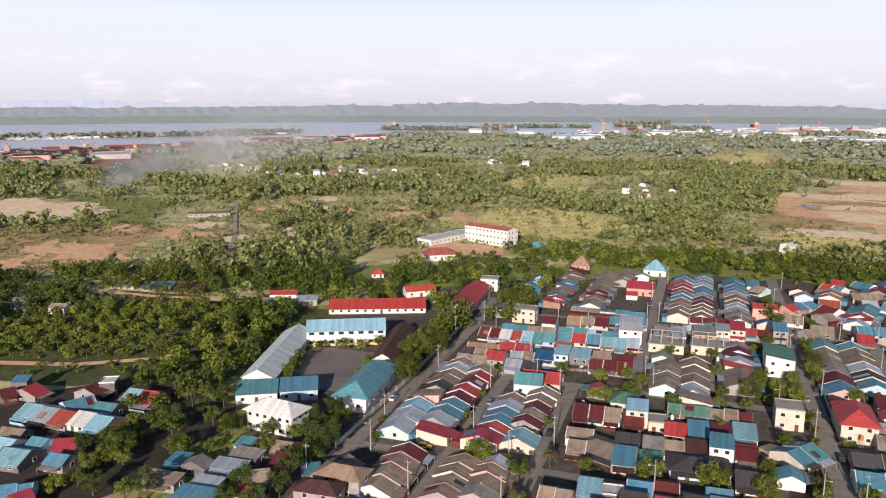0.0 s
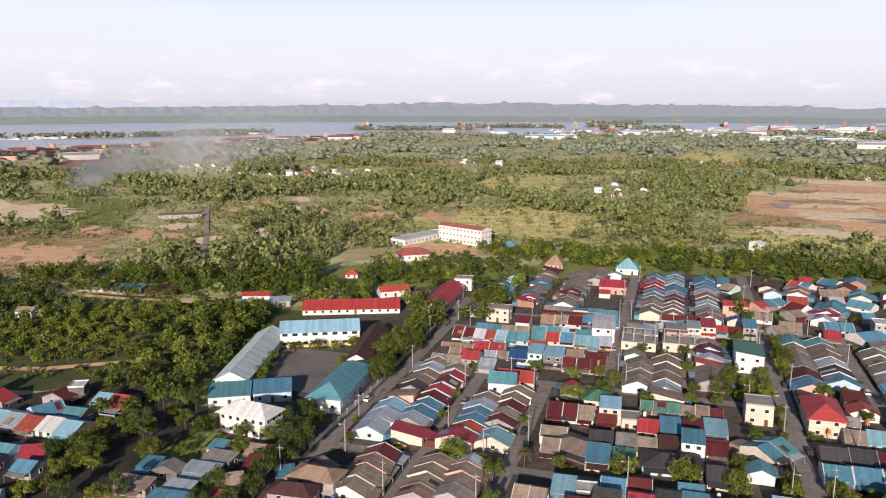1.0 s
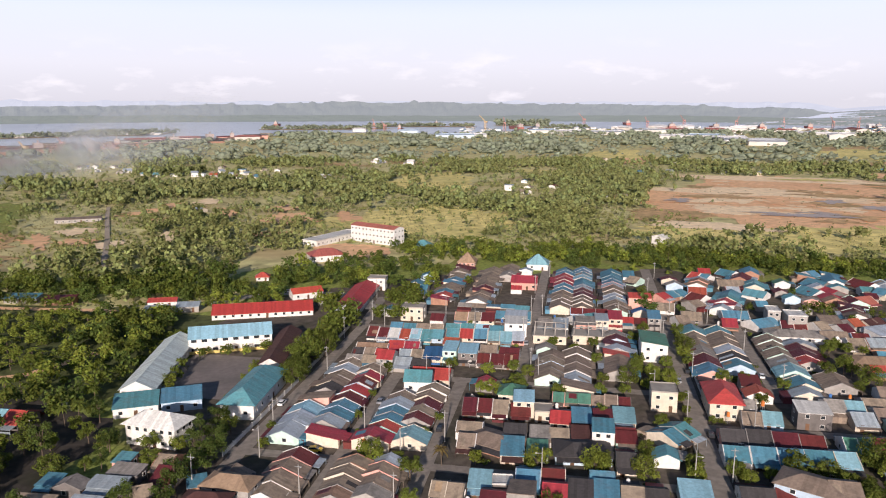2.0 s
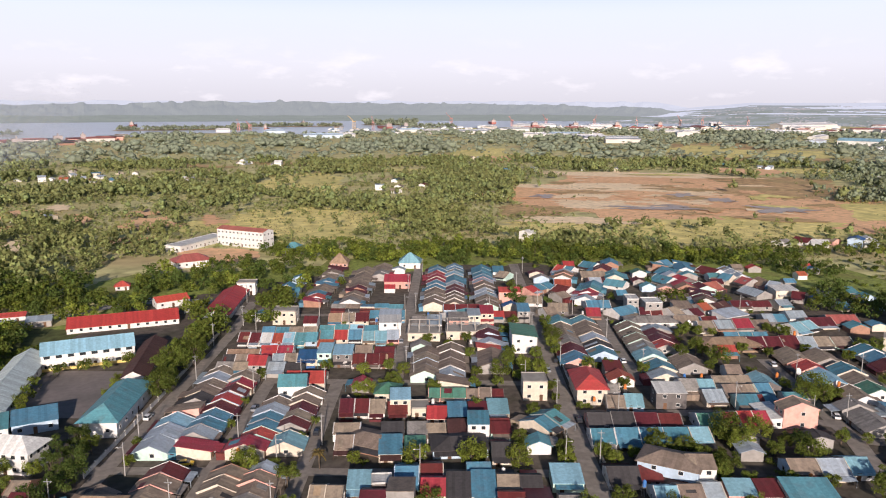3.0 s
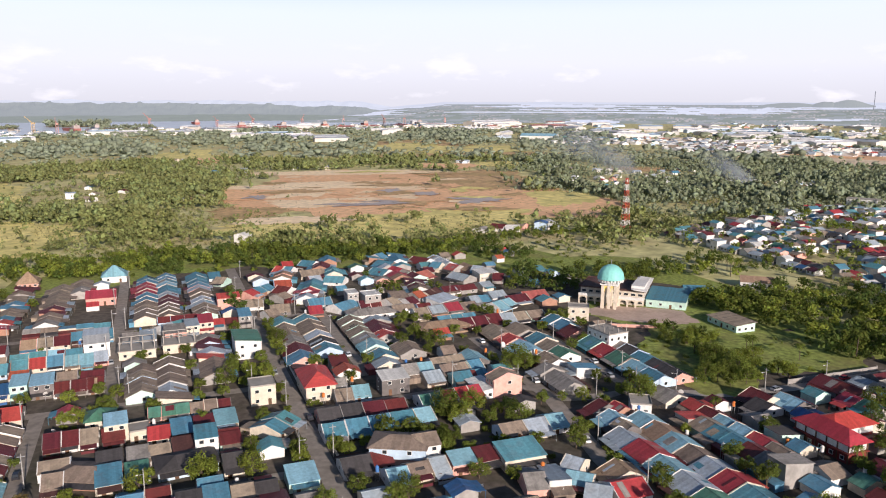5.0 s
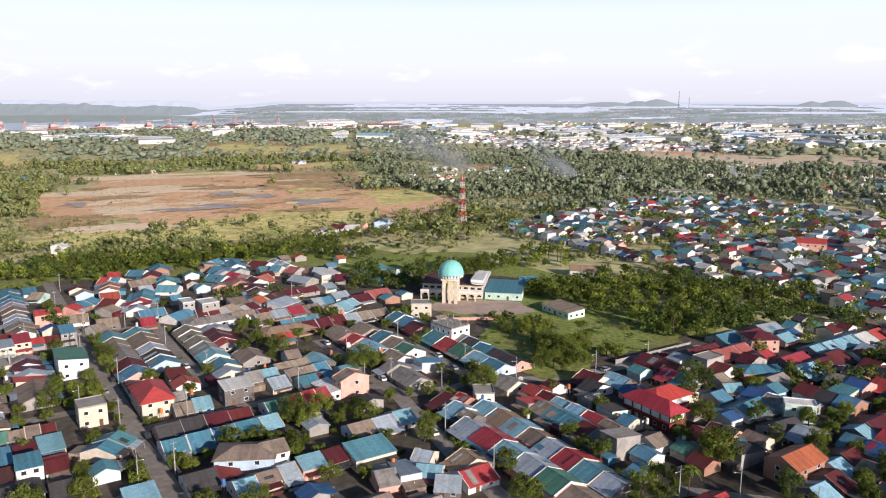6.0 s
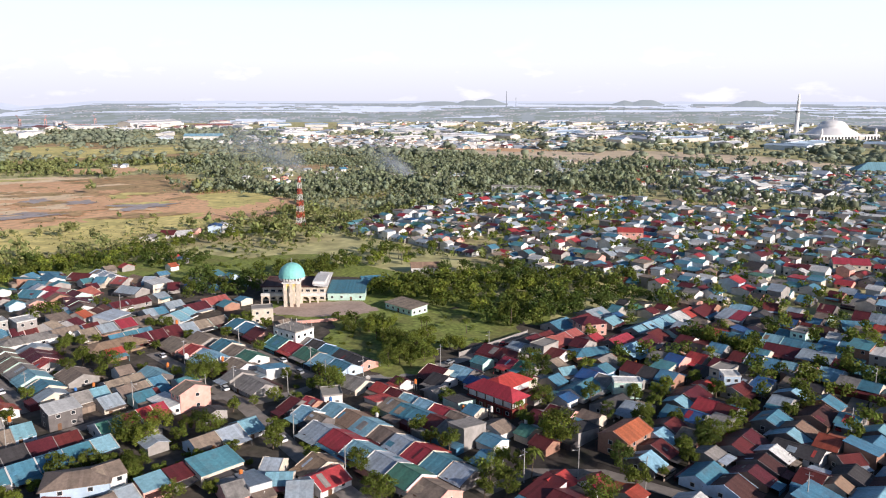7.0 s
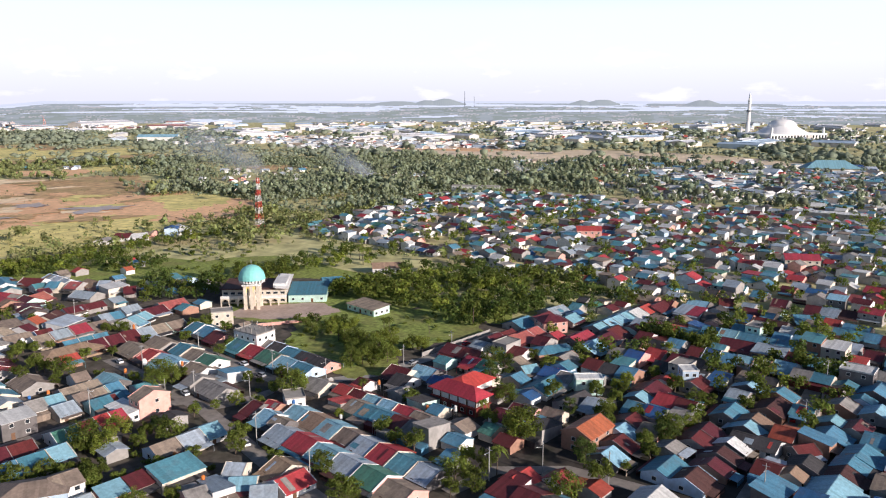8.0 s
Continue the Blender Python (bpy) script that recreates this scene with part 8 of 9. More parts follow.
# ---- industrial estate, port and shipyards ----
SHED_WALL = [mat("shed_pale", (0.56, 0.55, 0.53), fine=0.05, coarse=0.02, grime=0.3), mat("shed_beige", (0.60, 0.55, 0.51), fine=0.05, coarse=0.02, grime=0.3), mat("shed_blue", (0.48, 0.57, 0.66), fine=0.05, coarse=0.02, grime=0.3)]
SHED_ROOF = [mat("shed_roof_white", (0.68, 0.68, 0.69), rough=0.5, fine=0.05, coarse=0.02, grime=0.3), mat("shed_roof_grey", (0.40, 0.43, 0.47), rough=0.6, fine=0.05, coarse=0.02, grime=0.3),
             mat("shed_roof_blue", (0.40, 0.51, 0.62), rough=0.6, fine=0.05, coarse=0.02, grime=0.3), mat("shed_roof_red", (0.33, 0.14, 0.125), rough=0.7, fine=0.05, coarse=0.02, grime=0.3)]
WARE = {}


def warehouse(x, y, turn, w, d, h, wi, ri):
    """A factory shed: walls with a band of openings, low gable roof, ridge vents."""
    key = (round(w / 20), round(d / 10), round(h / 3), wi, ri)
    if key not in WARE:
        W, D, H = key[0] * 20.0, key[1] * 10.0, key[2] * 3.0
        ob = tagged(new("warehouse"), "long pale factory shed with a low sheet roof", "warehouse", "sheds of the industrial estate")
        v, f = wall_body(W, D, H, D * 0.09)
        mesh_ob("wall", v, f, SHED_WALL[wi], ob)
        v, f = gable_roof(W, D, H, D * 0.09, 0.8, 0.3, 0.6)
        box(-W * 0.4, W * 0.4, -1.0, 1.0, H + D * 0.09, H + D * 0.09 + 1.0, v, f)
        mesh_ob("roof", v, f, SHED_ROOF[ri], ob)
        WARE[key] = ob
        ob.matrix_basis = pose(x, y, 0, 0, 0, turn)
        return ob
    return copy_thing(WARE[key], pose(x, y, 0, 0, 0, turn))


ir = random.Random(23)
for az0, az1, r0, r1, n, tone in ((47, 66, 2050, 2900, 44, 0), (60, 84, 1750, 2500, 60, 0), (66, 100, 1950, 3300, 50, 0), (36, 52, 2500, 3200, 26, 1), (20, 36, 2350, 2900, 20, 1), (84, 102, 1500, 1900, 12, 0), (28, 50, 1750, 2200, 8, 0)):
    for _ in range(n):
        az, r = ir.uniform(az0, az1), ir.uniform(r0, r1)
        x, y = polar(az, r)
        warehouse(x, y, -19 + ir.choice((0, 0, 90, -36, 54)) + ir.uniform(-4, 4), ir.choice((40, 60, 80, 120)), ir.choice((20, 30, 40)), ir.choice((6, 9, 9)), ir.choice((0, 0, 1, 2)) if not tone else ir.choice((0, 0, 1)), ir.choice((0, 0, 1, 2)) if not tone else ir.choice((0, 0, 3, 3, 1)))
warehouse(*polar(43.5, 2950), -19 + 20, 240, 60, 15, 1, 0)
warehouse(*polar(35.8, 2180), 60, 60, 40, 12, 0, 0)

heap = Heap(FAR_MATS)
for az0, az1, r0, r1, n in ((56, 74, 1500, 1800, 420), (48, 60, 1700, 2000, 160), (74, 102, 1900, 2300, 200), (24, 46, 2450, 2950, 260), (10, 30, 2200, 2700, 110), (60, 100, 2500, 3400, 260), (82, 102, 820, 1250, 200)):
    for _ in range(n):
        x, y = polar(fr.uniform(az0, az1), fr.uniform(r0, r1))
        far_house(heap, x, y, fr.uniform(0, 3.14), fr.uniform(1.2, 2.4), 0.62)
heap.done("distant_town", "far pale built-up district along the bay", "houses")


DECK = mat("deckhouse_paint", (0.40, 0.34, 0.32), rough=0.7, fine=0.1, coarse=0.02, grime=0.4)


def hull(x, y, turn, length, color, label):
    """A ship's hull on the slip: pointed bow, flat stern, deckhouse."""
    ob = tagged(new("ship"), label, "ship", "ships at the yards")
    ob.matrix_world = pose(x, y, 0, 0, 0, turn)
    w, h = length * 0.2, 9
    sec = [(-0.5, 0.9), (-0.3, 1.0), (0.2, 1.0), (0.38, 0.7), (0.5, 0.05)]
    v, f = [], []
    for s, k in sec:
        v += [(s * length, -w / 2 * k * 0.8, 0.6), (s * length, -w / 2 * k, h), (s * length, w / 2 * k, h), (s * length, w / 2 * k * 0.8, 0.6)]
    for i in range(len(sec) - 1):
        k = 4 * i
        f += [(k, k + 4, k + 5, k + 1), (k + 1, k + 5, k + 6, k + 2), (k + 2, k + 6, k + 7, k + 3), (k + 3, k + 7, k + 4, k)]
    f += [(0, 1, 2, 3), (16, 19, 18, 17)]
    mesh_ob("hull", v, f, color, ob)
    v, f = box(-length * 0.45, -length * 0.3, -w * 0.35, w * 0.35, h, h + 9)
    box(-length * 0.42, -length * 0.36, -1, 1, h + 9, h + 14, v, f)
    mesh_ob("deckhouse", v, f, DECK, ob)
    return ob


def crane(x, y, turn, height, color, label="tall shipyard jib crane"):
    ob = tagged(new("crane"), label, "crane", "cranes at the yards")
    ob.matrix_world = pose(x, y, 0, 0, 0, turn)
    v, f = [], []
    for sx in (-3, 3):
        for sy in (-3, 3):
            box(sx - 0.5, sx + 0.5, sy - 0.5, sy + 0.5, 0, height * 0.55, v, f)
    for z in (0.15, 0.35, 0.54):
        box(-3.5, 3.5, -3.5, -2.5, height * z, height * z + 1, v, f)
        box(-3.5, 3.5, 2.5, 3.5, height * z, height * z + 1, v, f)
    mesh_ob("tower", v, f, color, ob)
    v, f = box(-6, 4, -3, 3, height * 0.55, height * 0.55 + 4)
    mesh_ob("cab", v, f, color, ob)
    v, f = [], []
    for off in (-1.2, 1.2):
        k = len(v)
        v += [(2, off - 0.4, height * 0.6), (2, off + 0.4, height * 0.6), (height * 0.6, off + 0.4, height), (height * 0.6, off - 0.4, height), (2, off - 0.4, height * 0.6 + 1.2), (2, off + 0.4, height * 0.6 + 1.2), (height * 0.6, off + 0.4, height + 0.8), (height * 0.6, off - 0.4, height + 0.8)]
        f += [(k, k + 3, k + 2, k + 1), (k + 4, k + 5, k + 6, k + 7), (k, k + 1, k + 5, k + 4), (k + 1, k + 2, k + 6, k + 5), (k + 2, k + 3, k + 7, k + 6), (k + 3, k, k + 4, k + 7)]
    mesh_ob("jib", v, f, color, ob)
    return ob


HULL_RED = mat("hull_red", (0.34, 0.13, 0.11), rough=0.7, fine=0.1, coarse=0.02, grime=0.4)
HULL_DARK = mat("hull_dark", (0.14, 0.16, 0.20), rough=0.7, fine=0.1, coarse=0.02, grime=0.3)
CRANE_Y = mat("crane_yellow", (0.55, 0.40, 0.22), rough=0.6)
CRANE_R = mat("crane_red", (0.50, 0.26, 0.23), rough=0.6)
for az, r, t, l, c in ((-31, 1560, 60, 70, 0), (-29.5, 1600, 80, 60, 0), (-26.5, 1620, 100, 90, 1), (-24.5, 1600, 95, 70, 0), (-19.5, 1660, 100, 110, 0), (-16.5, 1700, 100, 120, 1), (-14.5, 1760, 95, 80, 0), (-11, 1850, 100, 140, 0),
                       (-8.5, 1950, 100, 120, 1), (-6.8, 1980, 95, 70, 0), (-3.5, 3000, 80, 90, 0), (8, 2950, 100, 90, 0), (14, 2650, 110, 120, 0), (15.5, 2700, 100, 90, 1), (5.5, 2500, 80, 60, 0), (25, 2850, 100, 140, 0), (28, 2850, 100, 120, 0),
                       (31, 2900, 100, 100, 0), (34, 2950, 100, 100, 0), (38, 3050, 100, 110, 0), (42, 3100, 100, 100, 0), (22, 3200, 100, 110, 0)):
    hull(*polar(az, r), t - az, l, HULL_DARK if c else HULL_RED, "dark blue ship hull at the yard" if c else "rust-red ship hull at the yard")
for az, r, h, c in ((-21.8, 1500, 42, 0), (-20, 1520, 40, 0), (-25, 1600, 38, 0), (-17.8, 1650, 40, 1), (3.5, 2500, 60, 1), (4.3, 2480, 50, 1), (11.8, 2550, 75, 0), (13.2, 2500, 70, 1), (19, 2900, 80, 1), (23.5, 2900, 60, 1), (26, 2950, 70, 1), (29.5, 2900, 70, 1), (32.5, 3000, 60, 1),
                    (35.5, 3000, 66, 1), (37, 3100, 60, 1), (40, 3100, 60, 1)):
    crane(*polar(az, r), -az + 60 + (az * 37) % 90, h * 0.62, CRANE_R if c else CRANE_Y)
for az, r, w, ri, wi in ((-29, 1600, 60, 1, 1), (-26.6, 1620, 60, 3, 1), (-22.5, 1640, 80, 3, 1), (-23.5, 1415, 60, 1, 1), (-16.9, 1800, 80, 1, 1), (-12.4, 1880, 100, 3, 1), (-9.8, 1930, 60, 3, 1), (-5.7, 1950, 60, 3, 1), (6, 2300, 60, 2, 2), (9.5, 2000, 100, 2, 2), (11, 2020, 60, 0, 0), (2.4, 2420, 40, 0, 0),
                         (16, 2350, 80, 2, 0), (18, 2300, 80, 0, 0), (20.5, 2250, 100, 1, 0), (25.2, 2050, 60, 0, 0), (27.5, 2100, 100, 2, 0)):
    warehouse(*polar(az, r), -az + 5, w, 30, 9, wi, ri)

heap = Heap(FAR_MATS + [WALL["brick"]])
for _ in range(150):
    az = fr.uniform(-33, -4)
    x, y = polar(az, float(np.interp(az, SHORE_AZ, SHORE_R)) * fr.uniform(0.93, 1.02))
    heap.house(x, y, radians(-az) + fr.uniform(-0.3, 0.3), fr.uniform(31, 60), fr.uniform(10, 18), fr.uniform(3.5, 9), fr.uniform(1.0, 3.0), fr.choice((18, 18, 2, 3)), 5 + fr.choice((1, 1, 6, 6, 7, 7, 5)))
heap.done("shipyard_sheds", "rust-red and dark low sheds along the shipyard shore", "sheds")

# island villages and wooded spits in the bay
for az, r, ra, rb, seed in ((-22, 2280, 420, 40, 1), (-13.5, 2420, 150, 24, 2), (0, 2650, 230, 60, 3), (7, 2900, 220, 40, 4), (14.5, 3050, 110, 60, 5), (17.5, 2800, 120, 36, 6), (-33, 2250, 200, 40, 8)):
    x, y = polar(az, r)
    a, b = to_grid(x, y)
    patch("ground", a, b, ra, rb, 19 - az, 1.2, HEATH, 0.2, "low wooded island in the bay", "ground", 48, 90 + seed)
    spots = []
    for _ in range(int(ra * 0.6)):
        u, w = fr.uniform(-1, 1) * ra * 0.9, fr.uniform(-1, 1) * rb * 0.7
        s, c = math.sin(radians(-az)), math.cos(radians(-az))
        h = fr.uniform(8, 17) * (1.6 if seed == 5 else 1.0)
        spots.append((x + u * c - w * s, y + u * s + w * c, h, h * 0.8))
    joined_trees("island_trees", spots, HAZY_FARWOODS, 4, 6, 0.42, "trees on a low island", 40 + seed)
heap = Heap(FAR_MATS)
for _ in range(170):
    az = fr.uniform(-31, -11.5)
    x, y = polar(az, 2215 + (az + 31) * 7 + fr.uniform(-14, 22))
    far_house(heap, x, y, radians(-az) + fr.uniform(-0.2, 0.2), fr.uniform(1.3, 2.0), 0.8)
heap.done("stilt_village", "pale houses along an island shore", "houses")


def grand_mosque(a, b, turn):
    ob = tagged(new("grand_mosque"), "far white mosque with a broad dome and long terraces", "mosque")
    ob.matrix_world = put(a, b, 0, turn)
    white = mat("mosque_white", (0.85, 0.84, 0.82), rough=0.6, vary=0.04, fine=0.05, grime=0.05)
    v, f = box(-85, 85, -60, 60, 0, 14)
    mesh_ob("terrace", v, f, white, ob)
    seg, rows = 40, 12
    v, f = [], []
    for j in range(rows + 1):
        p = j / rows
        r = 62 * (1 - p) ** 0.75 if p < 0.55 else 34 * math.sqrt(max(0.0, 1 - ((p - 0.55) / 0.45) ** 2)) + 0.2
        z = 14 + (p / 0.55 * 16 if p < 0.55 else 16 + (p - 0.55) / 0.45 * 18)
        for i in range(seg):
            t = 2 * math.pi * i / seg
            v.append((r * math.cos(t), r * math.sin(t), z))
    for j in range(rows):
        for i in range(seg):
            k, k2 = j * seg + i, j * seg + (i + 1) % seg
            f.append((k, k2, k2 + seg, k + seg))
    mesh_ob("dome", v, f, white, ob)
    v, f = [], []
    tube([(0, 0, 46), (0, 0, 62)], [0.8, 0.2], v, f)
    mesh_ob("finial", v, f, white, ob)
    v, f = [], []
    for i in range(18):
        box(-82 + i * 9.4, -77 + i * 9.4, -60.4, -59.6, 2, 10, v, f)
    mesh_ob("arcade", v, f, GLASS, ob)
    for sx in (-1, 1):
        for sy in (-1, 1):
            v, f = [], []
            tube([(sx * 78, sy * 54, 14), (sx * 78, sy * 54, 24), (sx * 78, sy * 54, 30)], [3, 3, 0.2], v, f, 12)
            mesh_ob("corner_turret", v, f, white, ob)
    return ob


STACK_DARK = mat("balcony_grey", (0.22, 0.23, 0.25), rough=0.7)


def minaret(a, b, height):
    ob = tagged(new("minaret"), "tall white tapering minaret with a dark balcony ring", "minaret")
    ob.matrix_world = put(a, b)
    white = bpy.data.materials["mosque_white"]
    v, f = [], []
    tube([(0, 0, 0), (0, 0, 12), (0, 0, 14), (0, 0, height * 0.58)], [11, 11, 5.6, 4.4], v, f, 16)
    mesh_ob("shaft", v, f, white, ob)
    v, f = [], []
    tube([(0, 0, height * 0.58), (0, 0, height * 0.60), (0, 0, height * 0.62)], [5.5, 6.6, 5.5], v, f, 16)
    mesh_ob("balcony", v, f, STACK_DARK, ob)
    v, f = [], []
    tube([(0, 0, height * 0.62), (0, 0, height * 0.8), (0, 0, height * 0.82), (0, 0, height * 0.84), (0, 0, height * 0.95), (0, 0, height)], [4.2, 3.6, 4.8, 3.0, 2.6, 0.3], v, f, 16)
    mesh_ob("spire", v, f, white, ob)
    return ob


grand_mosque(1995, 640, -30)
minaret(1960, 712, 112)


def mast(x, y, height, material, label):
    ob = tagged(new("mast"), label, "mast", "far masts and chimneys")
    ob.matrix_world = pose(x, y, 0)
    v, f = [], []
    tube([(0, 0, 0), (0, 0, height * 0.6), (0, 0, height)], [height * 0.014, height * 0.012, height * 0.010], v, f, 10)
    mesh_ob("shaft", v, f, material, ob)
    return ob


STACK = mat("stack_grey", (0.20, 0.22, 0.26), rough=0.9)
for az, r, h in ((69.0, 4300, 140), (69.7, 4350, 110), (77.5, 3900, 70), (84, 2400, 48), (86.5, 2300, 42), (75, 2600, 46), (58, 2500, 40), (80.5, 2100, 44)):
    mast(*polar(az, r), h, STACK if h > 60 else METAL, "tall grey factory chimney" if h > 60 else "slender far lamp mast")


# ---- street things ----
sr = random.Random(41)


def utility_pole():
    ob = tagged(new("utility_pole"), "grey concrete utility pole with a steel crossarm", "pole", "poles along the streets")
    v, f = [], []
    tube([(0, 0, 0), (0, 0, 5), (0, 0, 9.5)], [0.17, 0.14, 0.10], v, f, 8)
    mesh_ob("shaft", v, f, POLE, ob)
    v, f = box(-0.9, 0.9, -0.06, 0.06, 8.7, 8.85)
    mesh_ob("crossarm", v, f, METAL, ob)
    v, f = box(-0.06, 0.06, -1.3, 0.0, 7.9, 8.0)
    mesh_ob("lamp_arm", v, f, METAL, ob)
    v, f = box(-0.12, 0.12, -1.7, -1.2, 7.85, 8.0)
    mesh_ob("lamp_head", v, f, WALL["white"], ob)
    return ob


def tank(color):
    """A ribbed plastic water tank on a little steel stand."""
    ob = tagged(new("water_tank"), f"{color[0]} ribbed plastic water tank on a stand", "tank", "water tanks")
    v, f = [], []
    zs = [1.6, 1.65, 1.9, 1.95, 2.2, 2.25, 2.5, 2.6, 2.75]
    rs = [0.45, 0.5, 0.5, 0.47, 0.47, 0.5, 0.5, 0.35, 0.05]
    tube([(0, 0, z) for z in zs], rs, v, f, 14)
    mesh_ob("barrel", v, f, color[1], ob)
    v, f = [], []
    for sx in (-0.4, 0.4):
        for sy in (-0.4, 0.4):
            box(sx - 0.04, sx + 0.04, sy - 0.04, sy + 0.04, 0, 1.6, v, f)
    box(-0.5, 0.5, -0.5, 0.5, 1.55, 1.62, v, f)
    mesh_ob("stand", v, f, METAL, ob)
    return ob


def dish():
    ob = tagged(new("satellite_dish"), "pale round satellite dish on a short post", "dish", "satellite dishes")
    v, f = [], []
    seg = 16
    for j, (r, z) in enumerate(((0.02, 0.0), (0.45, 0.06), (0.85, 0.24))):
        for i in range(seg):
            t = 2 * math.pi * i / seg
            v.append((r * math.cos(t), z * 0.8 - 0.35 - r * math.sin(t) * 0.0, 0))
            v[-1] = (r * math.cos(t), -r * math.sin(t) * 0.55 - z * 0.5, 1.4 + r * math.sin(t) * 0.8 + z)
    for j in range(2):
        for i in range(seg):
            k, k2 = j * seg + i, j * seg + (i + 1) % seg
            f.append((k, k2, k2 + seg, k + seg))
    mesh_ob("reflector", v, f, WALL["white"], ob)
    v, f = box(-0.04, 0.04, -0.04, 0.04, 0, 1.4)
    mesh_ob("post", v, f, METAL, ob)
    return ob


def car(color, label):
    """A small hatchback: shaped body, glazed cabin, four wheels."""
    ob = tagged(new("car"), label, "car", "parked cars")
    prof = [(-2.05, 0.35), (-2.05, 0.75), (-1.9, 0.95), (-1.1, 1.0), (0.95, 0.98), (1.95, 0.78), (2.05, 0.6), (2.05, 0.35)]
    v, f = [], []
    for y in (-0.83, 0.83):
        v += [(x, y, z) for x, z in prof]
    n = len(prof)
    f += [tuple(range(n)), tuple(range(2 * n - 1, n - 1, -1))] + [(i, n + i, n + (i + 1) % n, (i + 1) % n) for i in range(n)]
    mesh_ob("body", v, f, color, ob)
    v = []
    for y, k in ((-0.8, 1), (0.8, 1)):
        v += [(-1.75, y, 0.97), (1.05, y, 0.97), (0.3, y * 0.86, 1.48), (-1.45, y * 0.86, 1.48)]
    f = [(0, 1, 2, 3), (7, 6, 5, 4), (0, 4, 5, 1), (1, 5, 6, 2), (3, 7, 4, 0)]
    cab = mesh_ob("cabin", v, f, GLASS, ob)
    v, f = box(-1.45, 0.3, -0.69, 0.69, 1.47, 1.52)
    mesh_ob("cabin_roof", v, f, color, ob)
    for x in (-1.3, 1.3):
        for y in (-0.8, 0.8):
            v, f = [], []
            seg = 12
            for yy in (-0.1, 0.1):
                v += [(0.31 * math.cos(2 * math.pi * i / seg), yy, 0.31 * math.sin(2 * math.pi * i / seg)) for i in range(seg)]
            f = [tuple(range(seg)), tuple(range(2 * seg - 1, seg - 1, -1))] + [(i, seg + i, seg + (i + 1) % seg, (i + 1) % seg) for i in range(seg)]
            mesh_ob("wheel", v, f, RUBBER, ob, m=pose(x, y, 0.31))
    return ob


RUBBER = mat("tyre_rubber", (0.02, 0.02, 0.02), rough=0.9)
pole0 = utility_pole()
first = True
for points, width in ROADS[:16]:
    for (pa, pb), (qa, qb) in zip(points, points[1:]):
        l = math.hypot(qa - pa, qb - pb)
        for k in range(int(l / 38) + 1):
            t = (k * 38 + 12) / l
            if t > 1:
                break
            na, nb = -(qb - pb) / l, (qa - pa) / l
            side = 1 if k % 2 else -1
            a, b = pa + (qa - pa) * t + na * side * (width / 2 + 0.5), pb + (qb - pb) * t + nb * side * (width / 2 + 0.5)
            m = put(a, b, 0, math.degrees(math.atan2(qb - pb, qa - pa)) + (90 if side > 0 else -90))
            if first:
                pole0.matrix_basis = m
                first = False
            else:
                copy_thing(pole0, m)

PAINT = {"white": mat("car_white", (0.78, 0.78, 0.78), rough=0.25, vary=0.03, grime=0.05, spec=0.6), "silver": mat("car_silver", (0.42, 0.43, 0.45), rough=0.3, metal=0.4, vary=0.03, grime=0.05),
         "black": mat("car_black", (0.03, 0.03, 0.035), rough=0.25, vary=0.03, grime=0.05, spec=0.6), "red": mat("car_red", (0.42, 0.03, 0.03), rough=0.3, vary=0.03, grime=0.05, spec=0.6),
         "yellow": mat("car_yellow", (0.75, 0.50, 0.04), rough=0.35, vary=0.03, grime=0.05, spec=0.6)}
MODEL = {}
for a, b, turn, tone in ((-65, 190.6, 62, "white"), (-69.3, 185.2, 8, "yellow"), (118.5, 265, 86, "white"), (147.6, 228.5, 88, "white"), (118.4, 218.5, 80, "white"), (115, 236, 85, "black"), (-114, 351, 5, "white"), (-152, 346, 35, "black"), (-143, 352, 15, "white"),
                         (35.5, 258, 90, "silver"), (39.6, 268, 90, "black"), (35.4, 310, 90, "white"), (39.5, 215, 90, "black"), (-91, 215, 90, "white"), (-19, 290, 90, "silver"), (-38, 205, 90, "black"), (-60.5, 222, 90, "silver"), (110, 172, 80, "white"),
                         (145, 214, 88, "silver"), (145, 244, 93, "black"), (190, 183, 5, "silver"), (220, 182.5, 0, "red"), (-12, 183, 0, "white"), (20, 181, 180, "black"), (64.5, 268, 90, "white"), (230, 61.5, 5, "red"), (-108, 236, 95, "silver"), (8, 304, 0, "red"), (-172, 322, 55, "white"), (-178, 308, 50, "silver")):
    m = put(a, b, 0.2, turn)
    if tone not in MODEL:
        MODEL[tone] = car(PAINT[tone], f"small {tone} hatchback parked at the roadside")
        MODEL[tone].matrix_basis = m
    else:
        copy_thing(MODEL[tone], m)

# water tanks and dishes stand in yards and on flat roofs
TANKS = [tank(("orange", mat("tank_orange", (0.62, 0.20, 0.05), rough=0.5))), tank(("blue", mat("tank_blue", (0.06, 0.18, 0.45), rough=0.5))), tank(("white", WALL["white"]))]
dish0 = dish()
placed = {}
for i in range(520):
    a, b = sr.uniform(-85, 240), sr.uniform(125, 330)
    if clear_of_houses(a, b, 0.5) and clear_of_roads(a, b, 0.8) and not clear_of_houses(a, b, 2.2) and not (a > 165 and b > 180):
        model = dish0 if i % 3 == 0 else TANKS[sr.choice((0, 0, 1, 2))]
        if placed.setdefault(model.name, 0) > 26:
            continue
        placed[model.name] += 1
        m = put(a, b, 0.1, sr.uniform(0, 360)) @ Matrix.Diagonal((1, 1, sr.uniform(1.0, 1.7), 1))
        if placed[model.name] == 1:
            model.matrix_basis = m
        else:
            copy_thing(model, Matrix()).matrix_basis = m


